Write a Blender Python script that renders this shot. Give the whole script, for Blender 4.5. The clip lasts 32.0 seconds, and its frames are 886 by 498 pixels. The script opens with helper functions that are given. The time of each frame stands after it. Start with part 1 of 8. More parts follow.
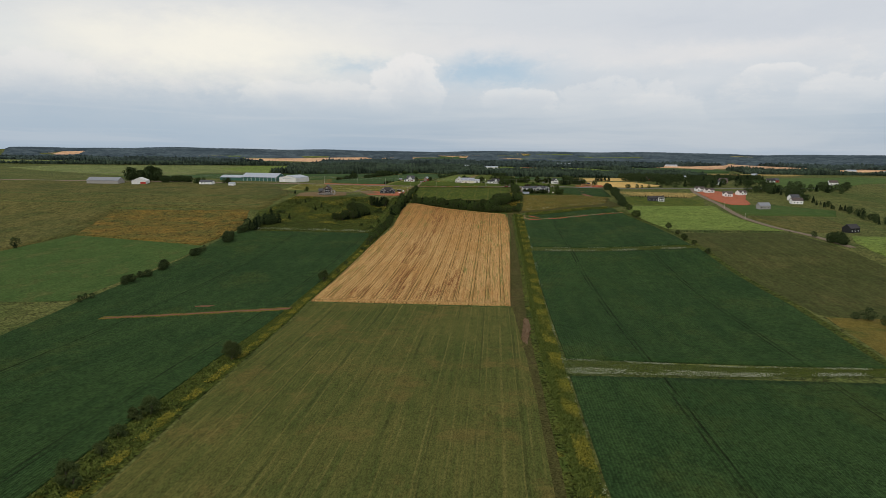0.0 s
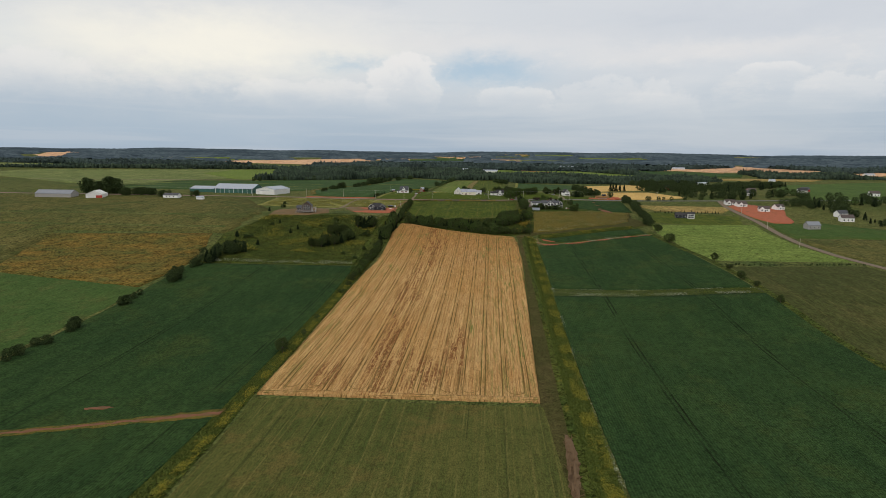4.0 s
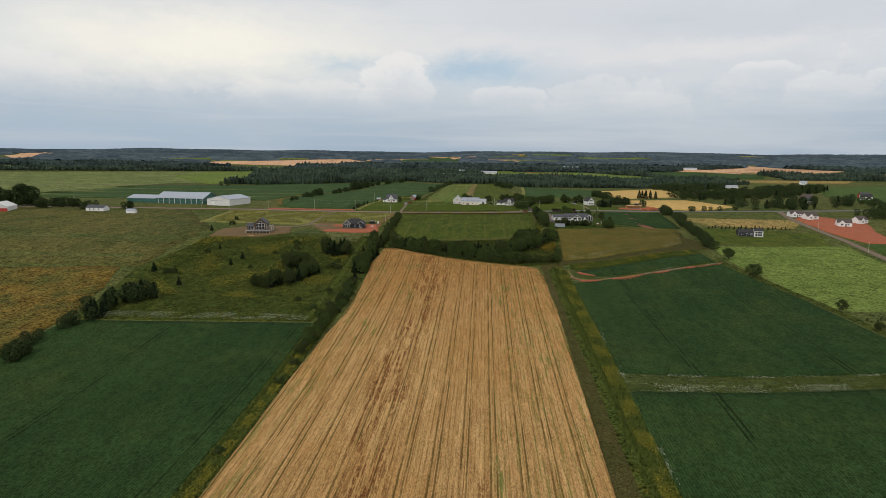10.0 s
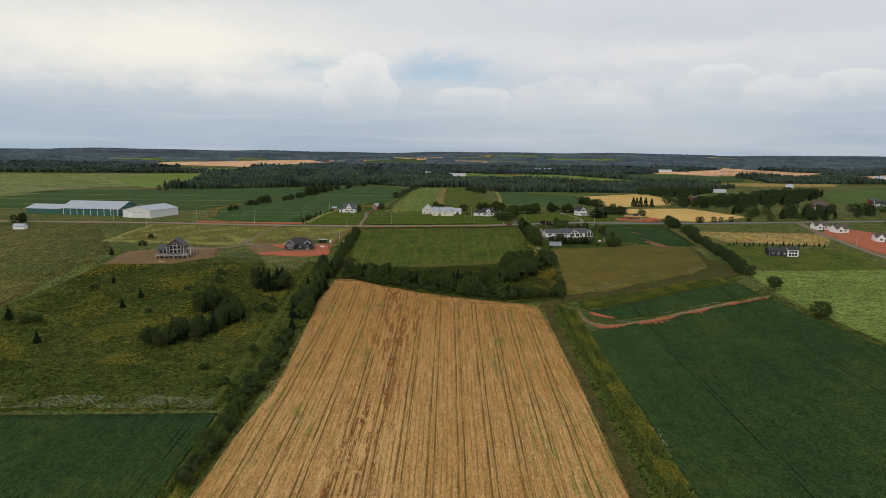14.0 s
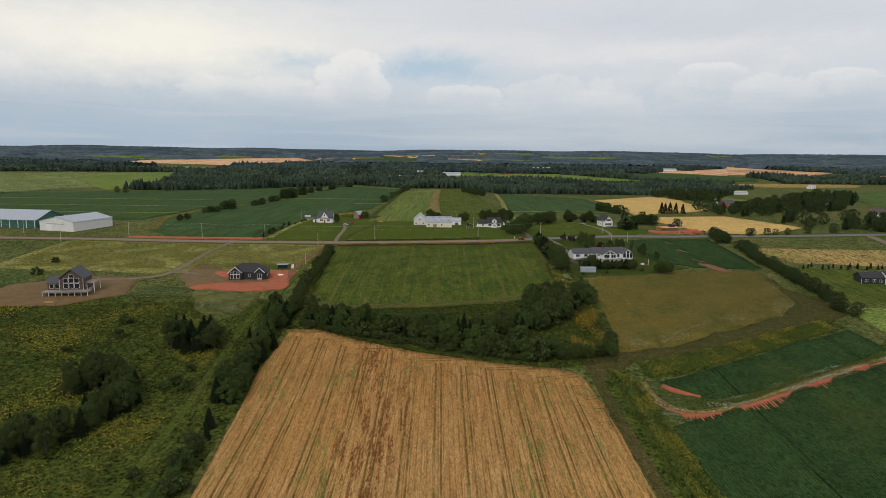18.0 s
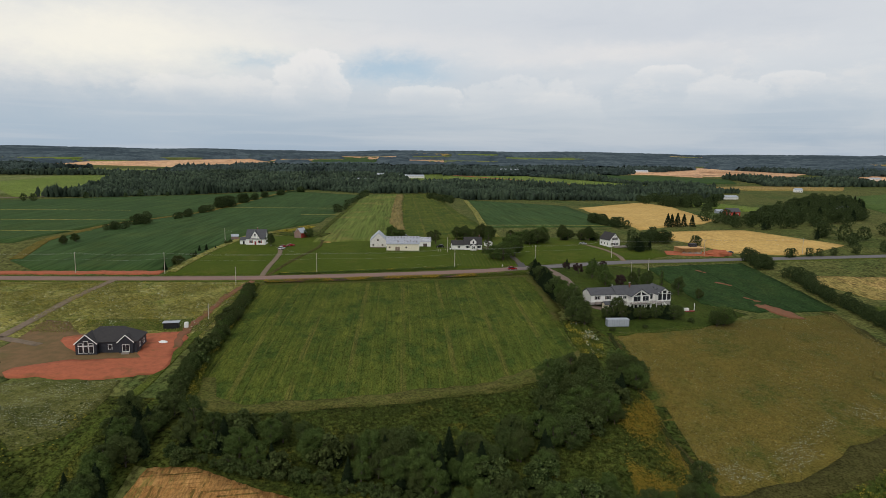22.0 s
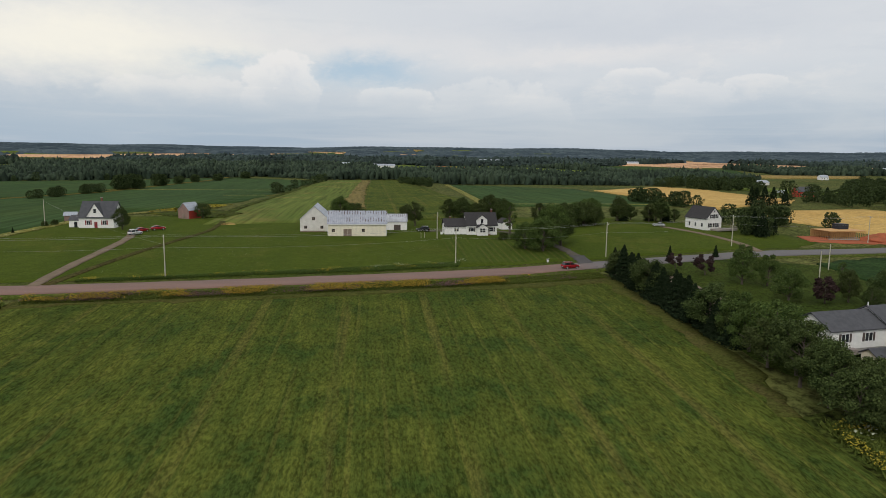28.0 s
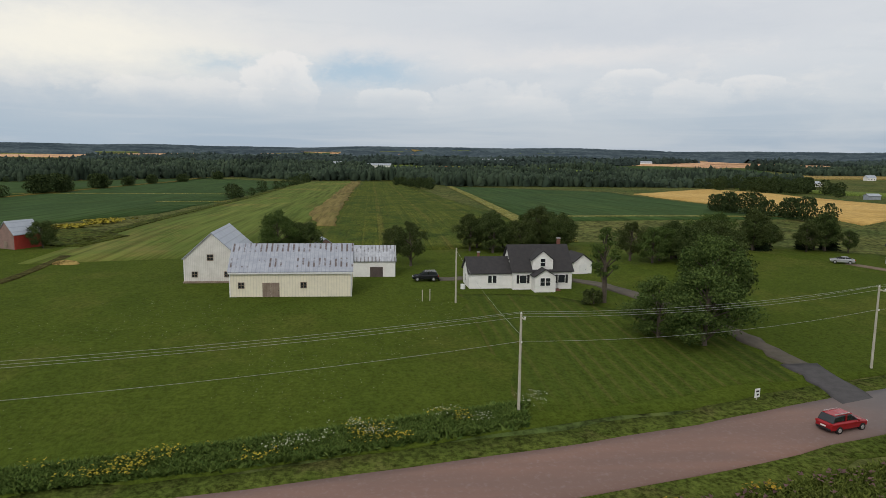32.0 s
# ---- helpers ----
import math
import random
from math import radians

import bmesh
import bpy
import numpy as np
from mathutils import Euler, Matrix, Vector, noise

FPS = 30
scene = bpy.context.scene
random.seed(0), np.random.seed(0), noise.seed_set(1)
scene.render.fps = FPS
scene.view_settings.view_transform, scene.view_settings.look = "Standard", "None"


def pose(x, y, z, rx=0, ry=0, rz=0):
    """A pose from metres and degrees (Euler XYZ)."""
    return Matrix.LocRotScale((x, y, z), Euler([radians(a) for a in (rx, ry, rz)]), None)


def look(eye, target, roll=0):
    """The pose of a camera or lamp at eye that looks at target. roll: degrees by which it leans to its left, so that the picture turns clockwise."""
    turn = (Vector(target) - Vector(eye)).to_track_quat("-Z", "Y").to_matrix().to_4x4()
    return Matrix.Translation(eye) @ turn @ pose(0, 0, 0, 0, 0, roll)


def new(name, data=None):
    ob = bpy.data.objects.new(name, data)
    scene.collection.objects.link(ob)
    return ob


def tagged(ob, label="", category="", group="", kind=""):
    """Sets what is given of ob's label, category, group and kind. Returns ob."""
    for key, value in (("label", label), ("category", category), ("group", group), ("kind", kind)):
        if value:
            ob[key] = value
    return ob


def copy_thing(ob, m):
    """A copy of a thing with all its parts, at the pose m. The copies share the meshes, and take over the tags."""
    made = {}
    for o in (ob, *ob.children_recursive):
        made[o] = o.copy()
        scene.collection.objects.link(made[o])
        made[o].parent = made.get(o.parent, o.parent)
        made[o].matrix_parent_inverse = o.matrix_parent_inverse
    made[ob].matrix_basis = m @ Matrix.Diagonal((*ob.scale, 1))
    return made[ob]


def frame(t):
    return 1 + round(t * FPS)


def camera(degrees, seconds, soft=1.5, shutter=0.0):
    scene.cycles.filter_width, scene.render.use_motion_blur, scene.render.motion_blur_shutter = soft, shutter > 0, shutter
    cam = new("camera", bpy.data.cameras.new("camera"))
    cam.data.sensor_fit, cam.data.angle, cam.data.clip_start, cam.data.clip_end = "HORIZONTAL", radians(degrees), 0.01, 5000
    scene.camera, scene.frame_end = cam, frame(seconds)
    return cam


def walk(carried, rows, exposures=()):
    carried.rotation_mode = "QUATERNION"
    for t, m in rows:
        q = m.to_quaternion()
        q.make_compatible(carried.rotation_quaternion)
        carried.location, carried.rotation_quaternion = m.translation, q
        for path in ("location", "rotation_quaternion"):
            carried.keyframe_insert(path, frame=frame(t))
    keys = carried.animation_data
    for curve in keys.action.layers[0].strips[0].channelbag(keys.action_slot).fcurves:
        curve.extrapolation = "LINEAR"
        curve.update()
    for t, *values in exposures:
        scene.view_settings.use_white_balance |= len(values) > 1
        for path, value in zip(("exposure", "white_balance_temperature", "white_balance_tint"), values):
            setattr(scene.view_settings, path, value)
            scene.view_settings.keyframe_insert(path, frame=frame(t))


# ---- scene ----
cam = camera(65.8, 32.0, soft=0.75)
METRES, EYE, TILT, LEAN, TURN = 900.0, 71.0, 4.3, 0.0, 4.2
ROWS = [
    (0.0, 0.0, 0.0, 0.0, 0.12, -12.4, -0.57),
    (0.5, -0.0002, 0.0159, 0.0032, 0.1, -12.42, -0.59),
    (1.0, -0.0004, 0.0318, 0.0064, 0.08, -12.42, -0.6),
    (1.5, -0.0006, 0.0476, 0.0088, 0.06, -12.44, -0.61),
    (2.0, -0.0008, 0.0629, 0.008, 0.03, -12.43, -0.64),
    (2.5, -0.0012, 0.0782, 0.0069, -0.04, -12.43, -0.69),
    (3.0, -0.0016, 0.0937, 0.006, -0.09, -12.45, -0.66),
    (3.5, -0.0018, 0.1093, 0.005, -0.13, -12.48, -0.62),
    (5.5, -0.0026, 0.1714, 0.0005, -0.35, -12.52, -0.45),
    (6.0, -0.0027, 0.1868, -0.0006, -0.39, -12.53, -0.46),
    (6.5, -0.0029, 0.2024, -0.0018, -0.44, -12.54, -0.46),
    (7.0, -0.0032, 0.2178, -0.003, -0.49, -12.53, -0.47),
    (7.5, -0.0034, 0.2331, -0.0041, -0.53, -12.52, -0.48),
    (8.0, -0.0036, 0.2486, -0.0054, -0.57, -12.52, -0.48),
    (8.5, -0.0038, 0.264, -0.0066, -0.62, -12.53, -0.49),
    (9.0, -0.004, 0.2794, -0.0077, -0.66, -12.53, -0.49),
    (9.5, -0.0041, 0.2948, -0.0088, -0.69, -12.53, -0.47),
    (10.0, -0.0044, 0.3104, -0.01, -0.75, -12.52, -0.47),
    (10.5, -0.0046, 0.3259, -0.011, -0.78, -12.51, -0.51),
    (11.0, -0.0048, 0.3416, -0.0121, -0.82, -12.51, -0.53),
    (11.5, -0.005, 0.357, -0.0131, -0.92, -12.5, -0.54),
    (12.0, -0.0052, 0.3728, -0.0142, -1.34, -12.49, -0.58),
    (12.5, -0.0054, 0.3884, -0.0153, -1.93, -12.48, -0.64),
    (13.0, -0.0054, 0.4039, -0.0164, -2.5, -12.49, -0.69),
    (13.5, -0.0054, 0.4197, -0.0179, -3.08, -12.46, -0.78),
    (14.0, -0.0052, 0.4353, -0.019, -3.66, -12.45, -0.82),
    (14.5, -0.0049, 0.4509, -0.0202, -4.19, -12.45, -0.87),
    (16.5, -0.0027, 0.5122, -0.0252, -4.36, -12.53, -0.95),
    (17.0, -0.002, 0.5276, -0.0264, -4.38, -12.54, -0.96),
    (17.5, -0.0014, 0.543, -0.0277, -4.37, -12.58, -0.93),
    (18.0, -0.0009, 0.5585, -0.029, -4.36, -12.61, -0.95),
    (18.5, -0.0002, 0.574, -0.0302, -4.36, -12.61, -0.94),
    (19.0, 0.0005, 0.5895, -0.0313, -4.77, -12.6, -0.96),
    (19.5, 0.0013, 0.605, -0.0325, -5.4, -12.58, -1.01),
    (20.0, 0.0021, 0.6205, -0.0334, -6.09, -12.58, -1.11),
    (20.5, 0.0031, 0.6357, -0.0345, -6.75, -12.56, -1.13),
    (21.0, 0.0041, 0.6511, -0.0358, -7.2, -12.54, -1.19),
    (21.5, 0.0054, 0.6665, -0.037, -7.4, -12.51, -1.19),
    (22.0, 0.0068, 0.6818, -0.0381, -7.56, -12.5, -1.19),
    (22.5, 0.0082, 0.6974, -0.0395, -7.6, -12.47, -1.21),
    (23.0, 0.0097, 0.7127, -0.0421, -7.61, -12.43, -1.18),
    (23.5, 0.0112, 0.7278, -0.0466, -7.64, -12.36, -1.21),
    (24.0, 0.0126, 0.7427, -0.0512, -7.67, -12.33, -1.22),
    (24.5, 0.014, 0.7577, -0.0559, -7.69, -12.35, -1.23),
    (25.0, 0.0155, 0.7728, -0.0607, -7.73, -12.35, -1.21),
    (25.5, 0.0171, 0.7878, -0.0654, -8.49, -12.34, -1.28),
    (27.5, 0.0248, 0.8496, -0.0826, -9.93, -12.29, -1.41),
    (28.0, 0.0269, 0.865, -0.0855, -9.95, -12.3, -1.38),
    (28.5, 0.0291, 0.8804, -0.087, -9.96, -12.3, -1.35),
    (29.0, 0.0314, 0.8957, -0.0885, -9.96, -12.32, -1.32),
    (29.5, 0.0336, 0.911, -0.0905, -10.0, -12.28, -1.33),
    (30.0, 0.0357, 0.9264, -0.0924, -10.05, -12.26, -1.3),
    (30.5, 0.038, 0.9418, -0.0943, -10.05, -12.24, -1.26),
    (31.0, 0.0402, 0.9572, -0.0963, -10.06, -12.22, -1.26),
    (31.5, 0.0422, 0.9725, -0.0981, -10.09, -12.2, -1.34),
    (32.0, 0.0442, 0.9875, -0.0997, -10.09, -12.22, -1.38),
]
walk(cam, [(t, pose(0, 0, EYE, TILT, LEAN, TURN) @ pose(METRES * x, METRES * y, METRES * z, 90 + pitch, roll, yaw)) for t, x, y, z, yaw, pitch, roll in ROWS])

import collections

# ---- world and light ----
def daylight():
    world = bpy.data.worlds.new("overcast_evening")
    scene.world = world
    world.use_nodes = True
    nt = world.node_tree
    nt.nodes.clear()
    N, L = nt.nodes.new, nt.links.new
    out, bg = N("ShaderNodeOutputWorld"), N("ShaderNodeBackground")
    L(bg.outputs[0], out.inputs[0])
    sky = N("ShaderNodeTexSky")
    sky.sky_type, sky.sun_disc = "NISHITA", False
    sky.sun_elevation, sky.sun_rotation = radians(38), radians(205)
    tc = N("ShaderNodeTexCoord")
    sep = N("ShaderNodeSeparateXYZ")
    L(tc.outputs["Generated"], sep.inputs[0])

    def m(op, a, b=None, c=None, clamp=False):
        n = N("ShaderNodeMath")
        n.operation, n.use_clamp = op, clamp
        for i, v in enumerate((a, b, c)):
            if v is None:
                continue
            if isinstance(v, (int, float)):
                n.inputs[i].default_value = v
            else:
                L(v, n.inputs[i])
        return n.outputs[0]

    def mix(f, a, b):
        n = N("ShaderNodeMix")
        n.data_type = "RGBA"
        for s, v in ((n.inputs[0], f), (n.inputs[6], a), (n.inputs[7], b)):
            if isinstance(v, (int, float)):
                s.default_value = v
            elif isinstance(v, tuple):
                s.default_value = (*v, 1)
            else:
                L(v, s)
        return n.outputs[2]

    def band(v, lo, hi):
        n = N("ShaderNodeMapRange")
        n.interpolation_type = "SMOOTHSTEP"
        L(v, n.inputs[0])
        n.inputs[1].default_value, n.inputs[2].default_value = lo, hi
        return n.outputs[0]

    x, y, z = sep.outputs
    az = m("ARCTAN2", x, y)
    el = m("ARCSINE", z)
    flat = N("ShaderNodeCombineXYZ")
    L(az, flat.inputs[0])
    L(el, flat.inputs[1])

    def noise(sx, sy, off, detail, rough=0.55, warp=0.0):
        mp = N("ShaderNodeMapping")
        L(flat.outputs[0], mp.inputs[0])
        mp.inputs["Scale"].default_value = (sx, sy, 1)
        mp.inputs["Location"].default_value = (off, off * 0.7, off * 0.3)
        n = N("ShaderNodeTexNoise")
        n.inputs["Scale"].default_value = 1
        n.inputs["Detail"].default_value = detail
        n.inputs["Roughness"].default_value = rough
        n.inputs["Distortion"].default_value = warp
        L(mp.outputs[0], n.inputs[0])
        return n.outputs[0]

    wa = m("MULTIPLY", m("SUBTRACT", noise(9, 20, 1.9, 8, 0.62), 0.5), 0.16)
    we = m("MULTIPLY", m("SUBTRACT", noise(13, 24, 8.4, 8, 0.66), 0.5), 0.060)
    waz, wel = m("ADD", az, wa), m("ADD", el, we)

    def spot(a0, e0, sa, se, edge=0.0):
        """A soft oval in the sky, its rim broken up by the small noise."""
        da = m("MULTIPLY", m("SUBTRACT", waz, a0), 1.0 / sa)
        de = m("MULTIPLY", m("SUBTRACT", wel, e0), 1.0 / se)
        r = m("ADD", m("MULTIPLY", da, da), m("MULTIPLY", de, de))
        if edge:
            r = m("ADD", r, m("MULTIPLY", m("SUBTRACT", puff, 0.5), edge))
            return m("SUBTRACT", 1.0, band(r, 0.35, 1.35))
        return m("POWER", 2.718, m("MULTIPLY", r, -1.0))

    streak = noise(2.6, 17, 3.1, 6, 0.55, 0.5)
    wisp = noise(7, 34, 7.7, 7, 0.6, 0.6)
    puff = noise(22, 34, 11.3, 8, 0.62, 0.3)
    soft = noise(5, 11, 5.5, 6, 0.55, 0.4)
    # base of the cloud deck: blue-grey low down, lighter higher up
    deck = mix(band(el, 0.0, 0.15), (0.365, 0.455, 0.565), (0.700, 0.718, 0.742))
    deck = mix(m("MULTIPLY", band(streak, 0.40, 0.68), 0.35), deck, (0.780, 0.770, 0.760))
    deck = mix(m("MULTIPLY", band(wisp, 0.48, 0.74), m("MULTIPLY", band(el, 0.02, 0.10), 0.34)), deck, (0.560, 0.600, 0.655))
    deck = mix(m("MULTIPLY", band(soft, 0.45, 0.65), m("MULTIPLY", band(el, 0.03, 0.08), 0.30)), deck, (0.760, 0.755, 0.765))
    # a darker grey-blue bank low in the west, and a smooth grey one high in the east
    deck = mix(m("MULTIPLY", spot(-0.50, 0.026, 0.36, 0.044), 0.90), deck, (0.400, 0.500, 0.610))
    deck = mix(m("MULTIPLY", spot(-0.40, 0.052, 0.36, 0.026), 0.55), deck, (0.455, 0.530, 0.620))
    deck = mix(m("MULTIPLY", spot(0.36, 0.165, 0.30, 0.035), 0.60), deck, (0.590, 0.620, 0.675))
    deck = mix(m("MULTIPLY", spot(-0.66, 0.135, 0.10, 0.028), 0.60), deck, (0.610, 0.680, 0.740))
    # the bright, faintly yellow break where the low sun stands behind the cloud
    glow = m("MULTIPLY", spot(-0.39, 0.140, 0.25, 0.046), m("ADD", 0.75, m("MULTIPLY", soft, 0.70)), clamp=True)
    deck = mix(glow, deck, (0.965, 0.920, 0.810))
    deck = mix(m("MULTIPLY", spot(-0.05, 0.150, 0.20, 0.018), 0.55), deck, (0.800, 0.775, 0.765))
    deck = mix(m("MULTIPLY", spot(0.28, 0.132, 0.20, 0.014), 0.50), deck, (0.830, 0.790, 0.765))
    # a gap of clearer sky beside a heaped cloud with a crisp top, and lesser heaps to the east
    deck = mix(m("MULTIPLY", spot(-0.010, 0.110, 0.080, 0.022), 0.95), deck, (0.430, 0.560, 0.680))
    deck = mix(m("MULTIPLY", spot(-0.205, 0.112, 0.045, 0.014), 0.80), deck, (0.520, 0.620, 0.700))
    fold = noise(19, 24, 9.6, 9, 0.64, 0.25)
    lump = noise(44, 50, 14.2, 6, 0.60, 0.2)
    edge = m("ADD", m("MULTIPLY", m("SUBTRACT", fold, 0.5), 2.6), m("MULTIPLY", m("SUBTRACT", lump, 0.5), 0.9))
    for a0, e0, sa, se, much in ((-0.125, 0.082, 0.058, 0.052, 0.80), (-0.25, 0.070, 0.13, 0.030, 0.40), (0.035, 0.070, 0.060, 0.022, 0.42), (0.18, 0.060, 0.11, 0.046, 0.30), (0.37, 0.104, 0.045, 0.014, 0.55), (0.44, 0.072, 0.06, 0.030, 0.35), (0.52, 0.092, 0.04, 0.014, 0.45), (-0.62, 0.080, 0.10, 0.040, 0.45), (0.75, 0.08, 0.1, 0.04, 0.6), (-0.95, 0.08, 0.1, 0.04, 0.6)):
        da = m("MULTIPLY", m("SUBTRACT", az, a0), 1.0 / sa)
        de = m("MULTIPLY", m("SUBTRACT", el, e0), 1.0 / se)
        body = m("ADD", m("SUBTRACT", 1.0, m("ADD", m("MULTIPLY", da, da), m("MULTIPLY", de, de))), edge)
        cover = m("MULTIPLY", band(body, 0.0, 0.35), band(m("ADD", de, m("MULTIPLY", edge, 0.25)), -0.7, 1.0))
        tone = mix(band(m("ADD", body, m("MULTIPLY", de, -0.6)), 0.2, 1.5), (0.870, 0.840, 0.815), (0.645, 0.668, 0.712))
        deck = mix(m("MULTIPLY", cover, much), deck, tone)
    billow = m("MULTIPLY", band(noise(15, 30, 31.0, 8, 0.66, 0.3), 0.50, 0.66), m("MULTIPLY", band(el, 0.05, 0.09), m("SUBTRACT", 1.0, band(el, 0.13, 0.17))))
    deck = mix(m("MULTIPLY", billow, 0.30), deck, (0.820, 0.790, 0.765))
    low = m("MULTIPLY", band(noise(3, 60, 41.0, 6, 0.6, 0.5), 0.46, 0.64), m("SUBTRACT", 1.0, band(el, 0.05, 0.10)))
    deck = mix(m("MULTIPLY", low, 0.35), deck, (0.560, 0.605, 0.665))
    clear = N("ShaderNodeVectorMath")
    clear.operation = "SCALE"
    L(sky.outputs[0], clear.inputs[0])
    clear.inputs["Scale"].default_value = 0.10
    both = mix(0.08, deck, clear.outputs[0])
    L(both, bg.inputs[0])
    bg.inputs[1].default_value = 1.0


daylight()
sun = new("sun", bpy.data.lights.new("sun", "SUN"))
sun.data.energy, sun.data.angle, sun.data.color = 1.1, radians(18), (1.0, 0.95, 0.86)
sun.matrix_world = look((-60, -110, 110), (0, 0, 0))


# ---- materials ----
class Nodes:
    """A small helper for node materials that use world metres."""

    def __init__(self, name, rough=0.85, spec=0.2, metal=0.0):
        self.mat = bpy.data.materials.new(name)
        self.mat.use_nodes = True
        self.t = self.mat.node_tree
        self.b = self.t.nodes["Principled BSDF"]
        self.b.inputs["Roughness"].default_value = rough
        self.b.inputs["Specular IOR Level"].default_value = spec
        self.b.inputs["Metallic"].default_value = metal
        self.pos = self.t.nodes.new("ShaderNodeTexCoord").outputs["Object"]

    def n(self, kind, **props):
        node = self.t.nodes.new(kind)
        for k, v in props.items():
            setattr(node, k, v)
        return node

    def put(self, sock, v):
        if isinstance(v, (int, float)):
            sock.default_value = v
        elif isinstance(v, tuple):
            sock.default_value = (*v, 1) if len(v) == 3 and sock.type == "RGBA" else v
        else:
            self.t.links.new(v, sock)

    def math(self, op, a, b=0.0, clamp=False):
        node = self.n("ShaderNodeMath", operation=op, use_clamp=clamp)
        self.put(node.inputs[0], a)
        self.put(node.inputs[1], b)
        return node.outputs[0]

    def scaled(self, sx, sy, sz=1.0, turn=0.0):
        mp = self.n("ShaderNodeMapping")
        self.put(mp.inputs[0], self.pos)
        mp.inputs["Rotation"].default_value = (0, 0, radians(turn))
        mp.inputs["Scale"].default_value = (sx, sy, sz)
        return mp.outputs[0]

    def noise(self, sx, sy, sz=None, detail=4, rough=0.6, turn=0.0):
        node = self.n("ShaderNodeTexNoise")
        self.put(node.inputs["Vector"], self.scaled(sx, sy, sx if sz is None else sz, turn))
        node.inputs["Scale"].default_value, node.inputs["Detail"].default_value, node.inputs["Roughness"].default_value = 1, detail, rough
        return node.outputs[0]

    def band(self, v, lo, hi, a=0.0, b=1.0):
        node = self.n("ShaderNodeMapRange", interpolation_type="SMOOTHSTEP")
        self.put(node.inputs[0], v)
        for i, k in enumerate((lo, hi, a, b)):
            node.inputs[i + 1].default_value = k
        return node.outputs[0]

    def mix(self, f, a, b):
        node = self.n("ShaderNodeMix", data_type="RGBA")
        self.put(node.inputs[0], f)
        self.put(node.inputs[6], a)
        self.put(node.inputs[7], b)
        return node.outputs[2]

    def axis(self, turn=0.0, which=0):
        sep = self.n("ShaderNodeSeparateXYZ")
        self.put(sep.inputs[0], self.scaled(1, 1, 1, turn))
        return sep.outputs[which]

    def lines(self, period, width, turn=0.0, shift=0.0, wobble=0.0):
        """1 on lines that run along y, one every period metres."""
        v = self.axis(turn)
        if wobble:
            v = self.math("ADD", v, self.math("MULTIPLY", self.math("SUBTRACT", self.noise(0.03, 0.03), 0.5), wobble))
        v = self.math("FRACT", self.math("DIVIDE", self.math("ADD", v, shift + 5000.0), period))
        d = self.math("ABSOLUTE", self.math("SUBTRACT", v, 0.5))
        return self.math("SUBTRACT", 1.0, self.band(d, 0.35 * width / period, 0.75 * width / period))

    def done(self, colour, bump=None, strength=0.5, distance=0.1):
        self.put(self.b.inputs["Base Color"], colour)
        if bump is not None:
            node = self.n("ShaderNodeBump")
            node.inputs["Strength"].default_value, node.inputs["Distance"].default_value = strength, distance
            self.put(node.inputs["Height"], bump)
            self.put(self.b.inputs["Normal"], node.outputs[0])
        return self.mat


def crop(name, a, b, c=None, swath=(0.22, 0.02), fine=(1.5, 0.7), turn=0.0, rows=0.0, tracks=(), spots=None, big=0.012, bump=0.25, swath_mix=0.55, grit=1.0):
    """Fields: two colours in broad patches, swaths along the rows, grain of two sizes, then wheel tracks and spots."""
    k = Nodes(name, 0.95, 0.02)
    patch = k.band(k.noise(big, big, detail=6, rough=0.65), 0.36, 0.64)
    sw = k.band(k.noise(swath[0], swath[1], detail=6, rough=0.7, turn=turn), 0.36, 0.64)
    grain = k.noise(fine[0], fine[1], detail=3, rough=0.7, turn=turn)
    clod = k.noise(fine[0] * 0.27, fine[1] * 0.22, detail=5, rough=0.7, turn=turn)
    f = k.math("ADD", k.math("MULTIPLY", patch, 1.0 - swath_mix), k.math("MULTIPLY", sw, swath_mix))
    col = k.mix(f, a, b)
    if c:
        col = k.mix(k.math("MULTIPLY", k.band(k.noise(big * 2.3, big * 1.7, detail=6, rough=0.7, turn=turn), 0.50, 0.66), 0.8), col, c)
    if spots:
        tint, scale, lo, hi, amount = spots
        sc = scale if isinstance(scale, tuple) else (scale, scale)
        col = k.mix(k.math("MULTIPLY", k.band(k.noise(sc[0], sc[1], detail=7, rough=0.72, turn=turn), lo, hi), amount), col, tint)
    for period, width, tint, amount, shift in tracks:
        ln = k.lines(period, width, turn, shift, 0.6)
        ln = k.math("MULTIPLY", ln, k.band(k.noise(0.4, 0.025, detail=4), 0.36, 0.62))
        col = k.mix(k.math("MULTIPLY", ln, amount), col, tint)
    relief = k.math("ADD", grain, clod)
    if rows:
        ln = k.lines(rows, rows * 0.45, turn)
        col = k.mix(k.math("MULTIPLY", ln, 0.22), col, tuple(q * 0.35 for q in a))
        relief = k.math("SUBTRACT", relief, ln)
    shade = k.math("ADD", k.band(grain, 0.34, 0.64, 0.48, 1.46), k.band(clod, 0.34, 0.66, -0.22, 0.22))
    shade = k.math("ADD", 1.0, k.math("MULTIPLY", k.math("SUBTRACT", shade, 1.0), grit))
    tone = k.n("ShaderNodeVectorMath", operation="SCALE")
    k.put(tone.inputs[0], col)
    k.put(tone.inputs["Scale"], shade)
    return k.done(tone.outputs[0], relief, 0.7, bump)


